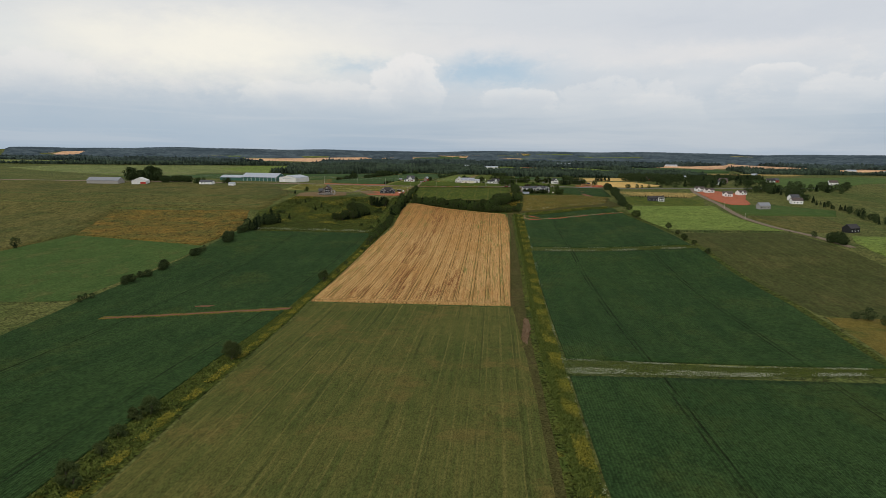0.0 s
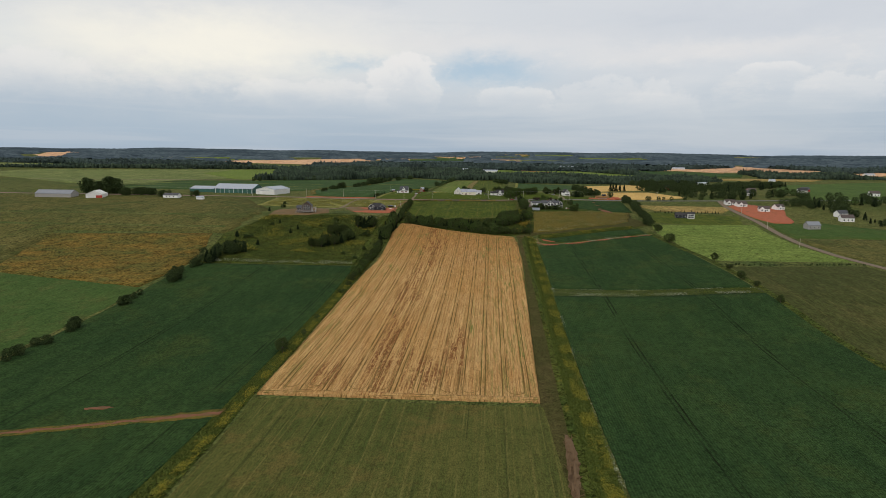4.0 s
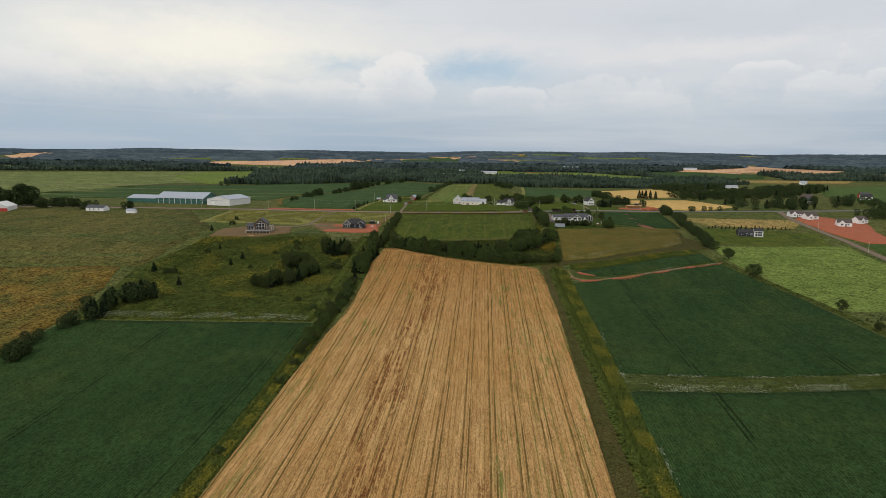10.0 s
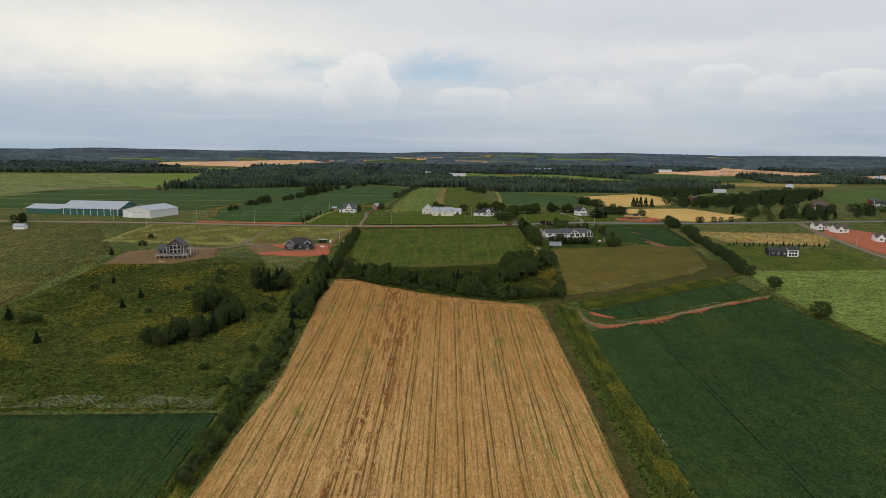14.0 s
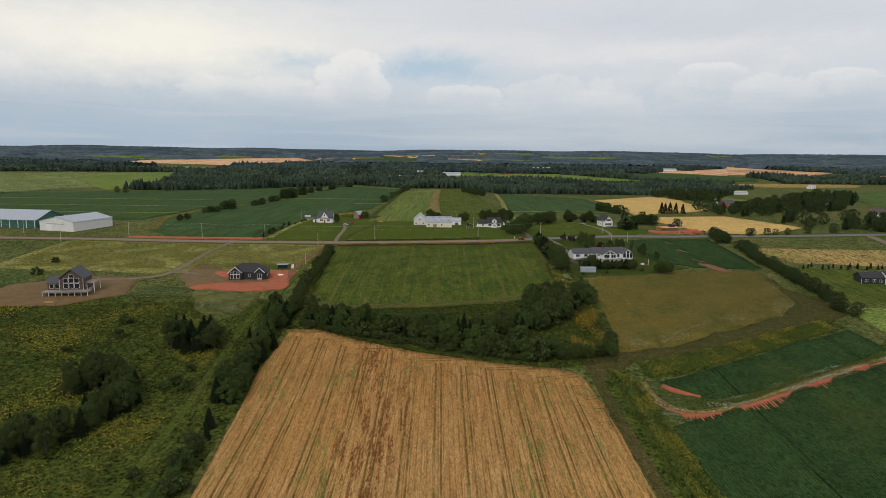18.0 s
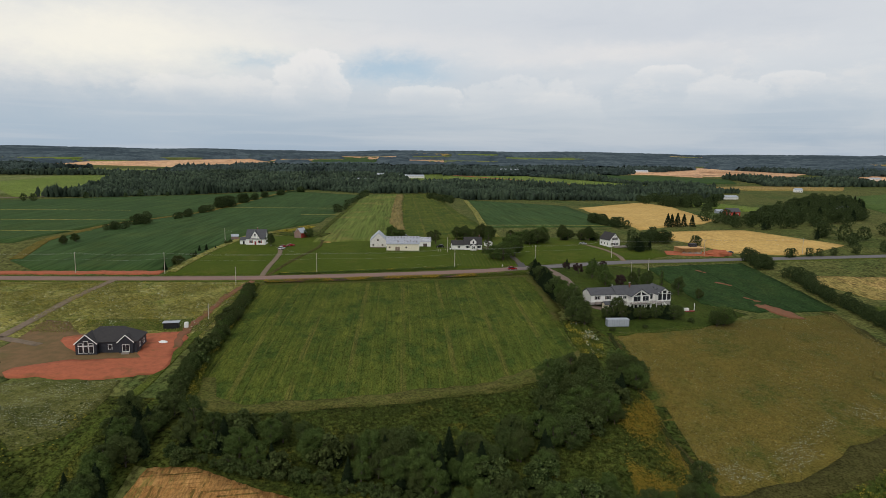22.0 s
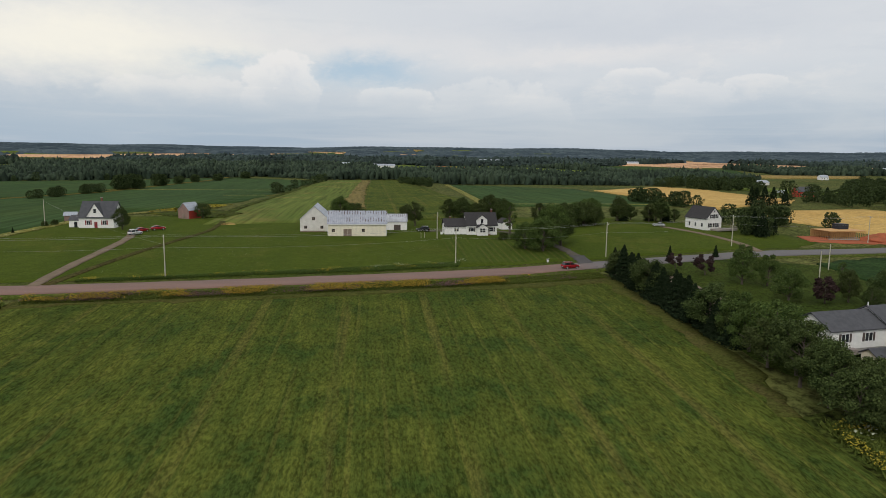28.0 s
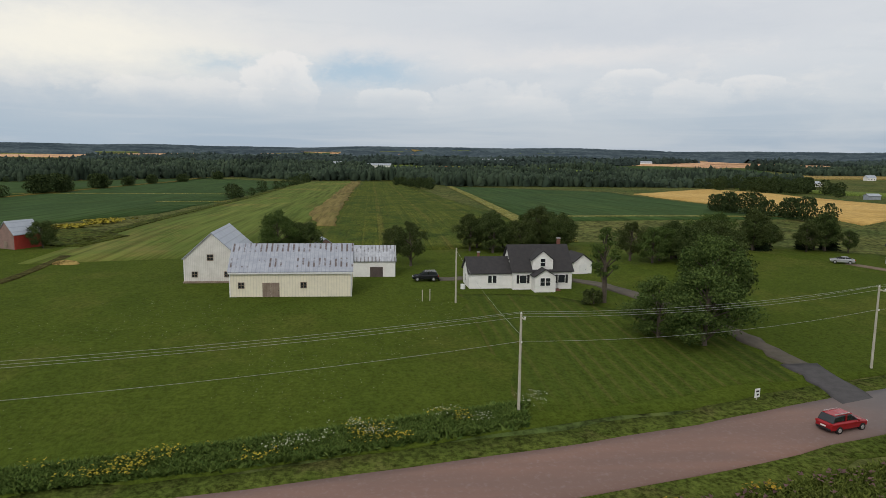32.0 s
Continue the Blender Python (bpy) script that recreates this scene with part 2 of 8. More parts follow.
def plain(name, base, second=None, scale=0.8, rough=0.8, metal=0.0, bump=0.01, spec=0.3, stain=None):
    k = Nodes(name, rough, spec, metal)
    second = second or tuple(q * 0.72 for q in base)
    col = k.mix(k.band(k.noise(scale, scale, detail=6, rough=0.7), 0.30, 0.75), base, second)
    if stain:
        col = k.mix(k.math("MULTIPLY", k.band(k.noise(scale * 0.35, scale * 0.35, scale * 1.5, detail=5), 0.5, 0.75), 0.7), col, stain)
    return k.done(col, k.noise(scale * 6, scale * 6, detail=3), 0.3, bump)


def ribbed(name, base, second, period, rough, metal=0.0, depth=0.03, axis=0, rust=None):
    """Boards or metal sheet with ribs along one axis of the thing."""
    k = Nodes(name, rough, 0.35, metal)
    sep = k.n("ShaderNodeSeparateXYZ")
    k.put(sep.inputs[0], k.pos)
    v = k.math("FRACT", k.math("DIVIDE", k.math("ADD", sep.outputs[axis], 500.0), period))
    seam = k.band(k.math("ABSOLUTE", k.math("SUBTRACT", v, 0.5)), 0.36, 0.47)
    col = k.mix(k.band(k.noise(0.9, 0.9, detail=6, rough=0.7), 0.3, 0.72), base, second)
    col = k.mix(k.math("MULTIPLY", seam, 0.35), col, tuple(q * 0.6 for q in second))
    if rust:
        gaps = k.math("FRACT", k.math("DIVIDE", k.math("ADD", sep.outputs[axis], 500.0), period * 1.35))
        gaps = k.band(k.math("ABSOLUTE", k.math("SUBTRACT", gaps, 0.5)), 0.13, 0.20, 1.0, 0.0)
        laps = k.math("FRACT", k.math("DIVIDE", k.math("ADD", sep.outputs[1], 501.2), 2.6))
        laps = k.band(k.math("ABSOLUTE", k.math("SUBTRACT", laps, 0.5)), 0.24, 0.34, 1.0, 0.0)
        streaks = k.band(k.noise(0.45, 0.5, 0.5, detail=4), 0.44, 0.54)
        col = k.mix(k.math("MULTIPLY", k.math("MULTIPLY", gaps, laps), k.math("MULTIPLY", streaks, 0.9)), col, rust)
    return k.done(col, seam, 0.5, depth)


def leafy(name, a, b, c, rough=0.8, patches=0.0):
    k = Nodes(name, rough, 0.06)
    g = k.n("ShaderNodeNewGeometry").outputs["Random Per Island"]
    o = k.n("ShaderNodeObjectInfo").outputs["Random"]
    col = k.mix(g, a, b)
    col = k.mix(k.math("MULTIPLY", o, 0.55), col, c)
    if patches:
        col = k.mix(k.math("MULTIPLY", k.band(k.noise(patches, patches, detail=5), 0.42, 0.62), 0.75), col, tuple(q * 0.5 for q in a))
    k.b.inputs["Transmission Weight"].default_value = 0.0
    return k.done(col)


M = {}
M["ground"] = crop("rough_grass", (0.0638, 0.0792, 0.0220), (0.1034, 0.1045, 0.0330), (0.0495, 0.0748, 0.0209), big=0.006, swath=(0.05, 0.03), fine=(0.7, 0.5))
M["brown"] = crop("dry_meadow", (0.0713, 0.0756, 0.0227), (0.1102, 0.0972, 0.0302), (0.0540, 0.0670, 0.0194), big=0.010, swath=(0.06, 0.03), fine=(0.8, 0.5))
M["orange"] = crop("ripe_weeds", (0.078, 0.076, 0.020), (0.150, 0.094, 0.021), (0.066, 0.074, 0.020), big=0.03, swath=(0.03, 0.06), fine=(0.7, 0.6), swath_mix=0.4, spots=((0.190, 0.110, 0.024), (0.03, 0.05), 0.50, 0.70, 0.45), grit=1.2)
M["pasture"] = crop("pasture", (0.042, 0.078, 0.020), (0.060, 0.094, 0.025), (0.078, 0.090, 0.027), big=0.025, fine=(0.9, 0.6), grit=0.5)
M["meadow"] = crop("mown_meadow", (0.0540, 0.0680, 0.0172), (0.0980, 0.0950, 0.0262), (0.1080, 0.0880, 0.0262), swath=(0.55, 0.018), fine=(2.4, 0.9), tracks=((13.0, 0.9, (0.0360, 0.0460, 0.0129), 0.6, 2.0), (7.3, 0.5, (0.1550, 0.1360, 0.0416), 0.5, 0.0), (5.1, 0.4, (0.1450, 0.1260, 0.0370), 0.4, 1.9)), big=0.022, grit=0.55)
M["path"] = crop("mown_grass_track", (0.050, 0.049, 0.015), (0.064, 0.058, 0.019), (0.082, 0.066, 0.025), swath=(0.3, 0.3), fine=(1.8, 1.6), grit=0.8)
M["grain"] = crop("far_grain", (0.460, 0.300, 0.100), (0.520, 0.350, 0.125), (0.42, 0.265, 0.085), swath=(0.05, 0.02), big=0.012, fine=(0.5, 0.4), grit=0.30)
M["stubble"] = crop("pale_stubble", (0.300, 0.205, 0.075), (0.200, 0.165, 0.052), (0.28, 0.18, 0.07), swath=(0.2, 0.02), fine=(0.8, 0.3))
M["pink"] = crop("far_stubble", (0.500, 0.280, 0.150), (0.600, 0.380, 0.230), swath=(0.02, 0.004), big=0.004, fine=(0.1, 0.05), grit=0.5)
M["potato"] = crop("potato_leaves", (0.0237, 0.0495, 0.0162), (0.0370, 0.0686, 0.0209), (0.0456, 0.0686, 0.0195), swath=(0.10, 0.010), fine=(1.1, 0.8), rows=0.92, tracks=((58.0, 0.55, (0.0101, 0.0138, 0.0054), 0.9, 16.0), (58.0, 0.55, (0.0101, 0.0138, 0.0054), 0.9, 14.0)), bump=0.35, grit=0.62)
M["potato_far"] = crop("far_potato_leaves", (0.0346, 0.0648, 0.0227), (0.0454, 0.0799, 0.0259), (0.0518, 0.0799, 0.0238), swath=(0.06, 0.004), fine=(0.5, 0.02), grit=0.45)
M["lush"] = crop("lush_hay", (0.0522, 0.0731, 0.0136), (0.1003, 0.1149, 0.0199), (0.0345, 0.0606, 0.0125), swath=(0.40, 0.016), fine=(2.8, 0.9), tracks=((6.2, 0.7, (0.0397, 0.0596, 0.0115), 0.6, 1.0), (15.5, 1.6, (0.1306, 0.1129, 0.0303), 0.5, 6.0), (2.05, 0.32, (0.0342, 0.0513, 0.0104), 0.5, 0.4), (4.1, 0.5, (0.1202, 0.1181, 0.0261), 0.45, 3.0)), spots=((0.0293, 0.0554, 0.0125), (0.10, 0.06), 0.50, 0.62, 0.7), big=0.045, grit=0.7, swath_mix=0.5)
M["hay_edge"] = crop("mown_hay_edge", (0.094, 0.088, 0.026), (0.070, 0.080, 0.019), swath=(0.3, 0.3), fine=(1.4, 1.4), big=0.08, grit=0.7)
M["light"] = crop("light_hay", (0.0966, 0.1386, 0.0294), (0.1470, 0.1869, 0.0441), swath=(0.03, 0.12), big=0.014, fine=(0.6, 0.8))
M["light_far"] = crop("wide_green_hay", (0.055, 0.092, 0.024), (0.075, 0.112, 0.030), swath=(0.03, 0.02), big=0.010, fine=(0.5, 0.3), grit=0.6)
M["pale"] = crop("pale_hay", (0.105, 0.132, 0.042), (0.155, 0.172, 0.060), swath=(0.02, 0.02), big=0.010, fine=(0.3, 0.2))
M["hay_edge_green"] = crop("short_hay_edge", (0.060, 0.068, 0.016), (0.074, 0.076, 0.020), (0.086, 0.076, 0.026), swath=(0.2, 0.2), fine=(2.0, 2.0), big=0.07, grit=0.55)
M["strip"] = crop("cut_hay", (0.0806, 0.1165, 0.0246), (0.1210, 0.1434, 0.0358), (0.1680, 0.1512, 0.0470), swath=(0.25, 0.005), fine=(0.6, 0.012), turn=-2, grit=0.5)
M["lawn"] = crop("lawn", (0.0523, 0.0759, 0.0108), (0.0671, 0.0913, 0.0130), (0.0814, 0.0946, 0.0176), swath=(0.10, 0.05), fine=(2.4, 1.8), big=0.03, grit=0.42)
M["garden"] = crop("garden_lawn", (0.034, 0.052, 0.0100), (0.046, 0.064, 0.0120), (0.056, 0.066, 0.016), swath=(0.10, 0.05), fine=(2.4, 1.8), big=0.05, grit=0.8)
M["lawn_mown"] = crop("striped_lawn", (0.050, 0.074, 0.0110), (0.062, 0.086, 0.0135), swath=(0.4, 0.03), fine=(2.4, 1.6), tracks=((1.9, 0.42, (0.098, 0.094, 0.027), 0.62, 0.0), (1.9, 0.6, (0.038, 0.060, 0.011), 0.5, 0.95)), grit=0.4)
M["dark_track"] = crop("trodden_grass", (0.022, 0.030, 0.009), (0.032, 0.038, 0.011), swath=(0.3, 0.3), fine=(2.0, 2.0), grit=0.7)
M["verge"] = crop("verge_grass", (0.0528, 0.0744, 0.0132), (0.0792, 0.0960, 0.0192), (0.0936, 0.0912, 0.0288), swath=(0.2, 0.2), fine=(2.0, 1.8), big=0.06, grit=0.9)
M["scrub"] = crop("rough_scrub", (0.0301, 0.0445, 0.0095), (0.0646, 0.0735, 0.0151), (0.0390, 0.0601, 0.0123), swath=(0.09, 0.07), big=0.05, fine=(0.9, 0.8), spots=((0.1281, 0.1069, 0.0156), 0.12, 0.54, 0.68, 0.55), grit=1.2)
M["weeds"] = crop("pale_weeds", (0.1260, 0.1296, 0.0324), (0.2100, 0.1896, 0.0528), (0.0960, 0.1176, 0.0264), swath=(0.10, 0.12), big=0.06, fine=(1.2, 1.1), spots=((0.3240, 0.3060, 0.1560), 0.35, 0.50, 0.68, 0.65), grit=1.0)
M["rust"] = crop("rust_meadow", (0.0950, 0.0840, 0.0200), (0.1450, 0.1080, 0.0250), (0.0600, 0.0740, 0.0170), swath=(0.10, 0.08), big=0.03, fine=(2.6, 2.3), spots=((0.2600, 0.2400, 0.1250), 1.3, 0.57, 0.68, 0.5), grit=0.8)
M["lot_weeds"] = crop("flowering_lot_weeds", (0.070, 0.078, 0.020), (0.115, 0.115, 0.036), (0.060, 0.070, 0.018), swath=(0.12, 0.12), big=0.06, fine=(2.2, 2.0), spots=((0.185, 0.185, 0.095), 0.7, 0.52, 0.68, 0.6), grit=0.8)
M["tan_strip"] = crop("dry_hay_strip", (0.155, 0.125, 0.045), (0.190, 0.150, 0.058), (0.120, 0.115, 0.035), swath=(0.25, 0.005), fine=(0.6, 0.03), turn=-2, grit=0.5)
M["bloom"] = crop("white_flower_strip", (0.0358, 0.0527, 0.0158), (0.0737, 0.0863, 0.0295), (0.0527, 0.0674, 0.0211), swath=(0.3, 0.3), big=0.12, fine=(1.2, 1.2), spots=((0.2317, 0.2422, 0.1474), (0.10, 0.45), 0.54, 0.70, 0.6), grit=1.0)


def wheat(name, turn, orange):
    """Ripe wheat: grain heads, paired wheel tracks, flattened brown streaks and late green streaks."""
    k = Nodes(name, 0.95, 0.02)
    f = k.band(k.noise(0.45, 0.02, detail=6, rough=0.7, turn=turn), 0.34, 0.66)
    col = k.mix(f, (0.400, 0.226, 0.084), (0.510, 0.315, 0.128))
    col = k.mix(k.band(k.axis(0.0, 1), 560, 745), col, k.mix(f, (0.310, 0.155, 0.050), (0.390, 0.215, 0.078)))
    col = k.mix(k.math("MULTIPLY", k.band(k.noise(0.02, 0.012, detail=5), 0.45, 0.65), orange), col, (0.385, 0.195, 0.058))
    ln = k.lines(1.45, 0.30, turn, 0.0, 0.5)
    col = k.mix(k.math("MULTIPLY", ln, k.band(k.noise(0.5, 0.05, detail=5, rough=0.7), 0.42, 0.60, 0.08, 0.72)), col, (0.185, 0.095, 0.028))
    for shift in (0.0, 1.8):
        ln = k.lines(8.7, 0.50, turn, shift, 0.6)
        col = k.mix(k.math("MULTIPLY", ln, k.band(k.noise(0.3, 0.03, detail=5, rough=0.7), 0.34, 0.54, 0.25, 0.92)), col, (0.120, 0.078, 0.022))
    x, y = k.axis(), k.axis(0.0, 1)

    def oval(x0, y0, rx, ry):
        """1 in the middle of a soft patch of the field, 0 outside it."""
        dx = k.math("DIVIDE", k.math("SUBTRACT", x, x0), rx)
        dy = k.math("DIVIDE", k.math("SUBTRACT", y, y0), ry)
        return k.band(k.math("ADD", k.math("MULTIPLY", dx, dx), k.math("MULTIPLY", dy, dy)), 0.15, 1.0, 1.0, 0.0)

    # late green streaks: along the east side, and in a few patches
    late = k.band(k.noise(0.9, 0.03, detail=6, rough=0.75, turn=turn), 0.48, 0.62)
    side = k.math("MAXIMUM", k.band(x, -24, -4), k.math("SUBTRACT", 1.0, k.band(x, -92, -78)))
    side = k.math("MULTIPLY", side, 0.62)
    for spot in ((-8, 592, 7, 30), (2, 565, 6, 60), (-80, 595, 8, 28), (-68, 664, 7, 30), (-12, 668, 8, 30), (6, 640, 5, 30), (-68, 722, 9, 14), (-24, 734, 8, 8), (-88, 712, 6, 14), (-45, 730, 6, 9), (6, 440, 6, 60), (-16, 470, 6, 50)):
        side = k.math("MAXIMUM", side, oval(*spot))
    col = k.mix(k.math("MULTIPLY", late, k.math("ADD", 0.16, k.math("MULTIPLY", side, 0.74))), col, (0.130, 0.150, 0.036))
    # flattened stretches follow the drill rows and break off raggedly
    mid = k.math("MULTIPLY", k.band(x, -70, -63), k.math("SUBTRACT", 1.0, k.band(x, -54, -46)))
    for spot in ((-50, 400, 14, 60), (-25, 415, 9, 60), (-38, 385, 16, 30), (-56, 520, 9, 120), (-60, 690, 8, 60), (-50, 700, 7, 40), (-76, 380, 8, 24)):
        mid = k.math("MAXIMUM", mid, oval(*spot))
    run = k.band(k.noise(0.75, 0.014, detail=4, rough=0.65, turn=turn), 0.48, 0.55)
    rag = k.band(k.noise(1.4, 0.30, detail=6, rough=0.78), 0.43, 0.52)
    rest = k.band(k.noise(0.06, 0.012, detail=4), 0.32, 0.50)
    flat = k.math("MULTIPLY", k.math("MULTIPLY", run, rag), k.math("ADD", 0.22, k.math("MULTIPLY", k.math("MULTIPLY", mid, rest), 0.75)))
    col = k.mix(flat, col, (0.160, 0.064, 0.022))
    grain = k.noise(2.6, 0.7, detail=4, rough=0.7, turn=turn)
    clod = k.noise(0.8, 0.12, detail=4, rough=0.7)
    shade = k.math("ADD", k.band(grain, 0.34, 0.64, 0.70, 1.24), k.band(clod, 0.34, 0.66, -0.10, 0.10))
    tone = k.n("ShaderNodeVectorMath", operation="SCALE")
    k.put(tone.inputs[0], col)
    k.put(tone.inputs["Scale"], shade)
    return k.done(tone.outputs[0], k.math("ADD", grain, clod), 0.7, 0.4)


M["olive"] = crop("olive_crop", (0.044, 0.053, 0.016), (0.060, 0.065, 0.020), (0.075, 0.072, 0.024), swath=(0.3, 0.01), fine=(0.9, 0.3), tracks=((14.0, 0.8, (0.10, 0.09, 0.03), 0.6, 2.0),), big=0.015, grit=0.5)
M["wheat"] = wheat("ripe_wheat", 0.0, 0.4)
M["wheat_edge"] = wheat("ripe_wheat_headland", 80.0, 1.0)
M["soil"] = plain("red_soil", (0.400, 0.120, 0.062), (0.270, 0.090, 0.048), 0.5, 0.95, 0, 0.08, 0.1, stain=(0.16, 0.085, 0.035))
M["dull_soil"] = plain("weathered_red_soil", (0.215, 0.090, 0.052), (0.140, 0.080, 0.040), 0.6, 0.95, 0, 0.08, 0.1, stain=(0.090, 0.080, 0.030))
M["asphalt"] = plain("grey_asphalt", (0.085, 0.080, 0.080), (0.062, 0.058, 0.058), 0.9, 0.9, 0, 0.01, 0.2)
M["track"] = plain("pressed_straw", (0.230, 0.140, 0.046), (0.170, 0.110, 0.036), 0.9, 0.95, 0, 0.03, 0.05)
M["drive"] = plain("brown_drive", (0.205, 0.155, 0.112), (0.135, 0.105, 0.072), 0.5, 0.95, 0, 0.03, 0.1)
M["farm_drive"] = plain("dark_gravel_drive", (0.125, 0.108, 0.088), (0.085, 0.078, 0.060), 0.7, 0.95, 0, 0.03, 0.1, stain=(0.060, 0.070, 0.024))
M["dirt"] = plain("brown_dirt", (0.180, 0.110, 0.055), (0.120, 0.085, 0.038), 0.25, 0.95, 0, 0.06, 0.1, stain=(0.085, 0.085, 0.03))
M["gravel"] = plain("grey_gravel", (0.200, 0.152, 0.122), (0.145, 0.108, 0.085), 0.7, 0.95, 0, 0.03, 0.1)


# ---- shape of the land ----
def smooth_table(knots):
    ys = np.arange(-3000, 6001, 10.0)
    k = np.hanning(9)
    return ys, np.convolve(np.pad(np.interp(ys, *zip(*knots)), 4, "edge"), k / k.sum(), "valid")


FAR = [(1120, 26.5), (1300, 22), (1600, 17), (2000, 18), (2400, 26), (3000, 30), (4000, 44), (4500, 62), (4750, 62), (6000, 40)]
RISE = smooth_table([(-3000, -4), (0, -5), (250, -7.5), (350, -10), (450, -9.5), (545, -7.5), (650, -1.5), (737, 5), (790, 14), (845, 20), (900, 21.8), (930, 22.8), (965, 24.3), (1000, 25.8)] + FAR)
SLOPE = smooth_table([(-3000, -4), (0, -5), (250, -8), (450, -7), (540, -3), (650, 1.5), (715, 5), (864, 12.8), (960, 19.5), (1050, 24)] + FAR)


def land(x, y):
    """Height of the ground: a valley, then a rise to the road, gentler on the east side."""
    x, y = np.asarray(x, float), np.asarray(y, float)
    s = np.clip((x - 60) / 110, 0, 1)
    s = s * s * (3 - 2 * s)
    shift = np.clip(-x, 0, 250) * 0.3 * np.clip((1500 - y) / 400, 0, 1)
    z = (1 - s) * np.interp(y + shift, *RISE) + s * np.interp(y, *SLOPE)
    e = np.clip((x + 10) / 45, 0, 1)
    z = z + 4.5 * e * e * (3 - 2 * e) * np.exp(-((y - 545) / np.where(y < 545, 90.0, 120.0)) ** 2)
    far = np.clip((y - 2600) / 1600, 0, 1)
    return z + far * 4.0 * (np.sin(x / 420.0) + 0.7 * np.sin(x / 173.0 + 1.3) + 0.4 * np.sin(x / 83.0 + y / 300.0)) + far * 7.0 * np.sin(y / 75.0 + 1.4 * np.sin(x / 350.0)) * np.clip((4450 - y) / 200, 0, 1)


def h(x, y):
    return float(land(x, y))


def mesh_object(name, verts, faces, material, label="", category="", kind="structure", smooth=True):
    me = bpy.data.meshes.new(name)
    me.from_pydata([tuple(map(float, v)) for v in verts], [], [tuple(map(int, f)) for f in faces])
    me.materials.append(material)
    if smooth:
        me.shade_smooth()
    ob = new(name, me)
    return tagged(ob, label, category, kind=kind)


def grid_faces(nx, ny):
    i = np.arange((nx - 1) * (ny - 1))
    r, c = i // (nx - 1), i % (nx - 1)
    a = r * nx + c
    return np.stack([a, a + 1, a + nx + 1, a + nx], 1)


def sheet_from_grid(name, X, Y, Z, material, label, category, skirt=0.0):
    ny, nx = X.shape
    verts = np.stack([X.ravel(), Y.ravel(), Z.ravel()], 1)
    faces = [tuple(f) for f in grid_faces(nx, ny)]
    if skirt:
        ring = [j for j in range(nx)] + [i * nx + nx - 1 for i in range(1, ny)] + [(ny - 1) * nx + j for j in range(nx - 2, -1, -1)] + [i * nx for i in range(ny - 2, 0, -1)]
        n = len(verts)
        low = verts[ring].copy()
        low[:, 2] -= skirt
        verts = np.vstack([verts, low])
        m = len(ring)
        faces += [(ring[k], n + k, n + (k + 1) % m, ring[(k + 1) % m]) for k in range(m)]
    return mesh_object(name, verts, faces, material, label, category)


def along(line, n):
    """n points at even steps along a polyline."""
    p = np.array(line, float)
    d = np.concatenate([[0], np.cumsum(np.hypot(*np.diff(p, axis=0).T))])
    s = np.linspace(0, d[-1], n)
    return np.stack([np.interp(s, d, p[:, 0]), np.interp(s, d, p[:, 1])], 1)


def field(name, left, right, material, label, category="field", lift=0.12, step=(6.0, 8.0), skirt=0.0, rough=0.0, far_edge=None, rough_scale=(0.9, 0.06)):
    """A field between its west and east edges, each a line from south to north."""
    ln = max(np.hypot(*(np.array(left[-1]) - left[0])), np.hypot(*(np.array(right[-1]) - right[0])))
    wd = max(np.hypot(*(np.array(left[0]) - right[0])), np.hypot(*(np.array(left[-1]) - right[-1])))
    ny, nx = max(3, int(ln / step[1]) + 1), max(3, int(wd / step[0]) + 1)
    a, b = along(left, ny), along(right, ny)
    u = np.linspace(0, 1, nx)[None, :]
    X, Y = a[:, :1] * (1 - u) + b[:, :1] * u, a[:, 1:] * (1 - u) + b[:, 1:] * u
    if far_edge is not None:
        v = np.linspace(0, 1, ny)[:, None] ** 6
        Y = Y + v * (np.interp(X, *zip(*far_edge)) - Y[-1:, :])
    rng = np.random.default_rng(len(name))
    X[:, 0] += rng.normal(0, 0.08, ny)
    X[:, -1] += rng.normal(0, 0.08, ny)
    Z = land(X, Y) + lift
    if rough:
        Z = Z + rough * (np.sin(X * 6.283 / 2.9) * 0.5 + rng.normal(0, 0.5, X.shape))
    return sheet_from_grid(name, X, Y, Z, material, label, category, skirt)


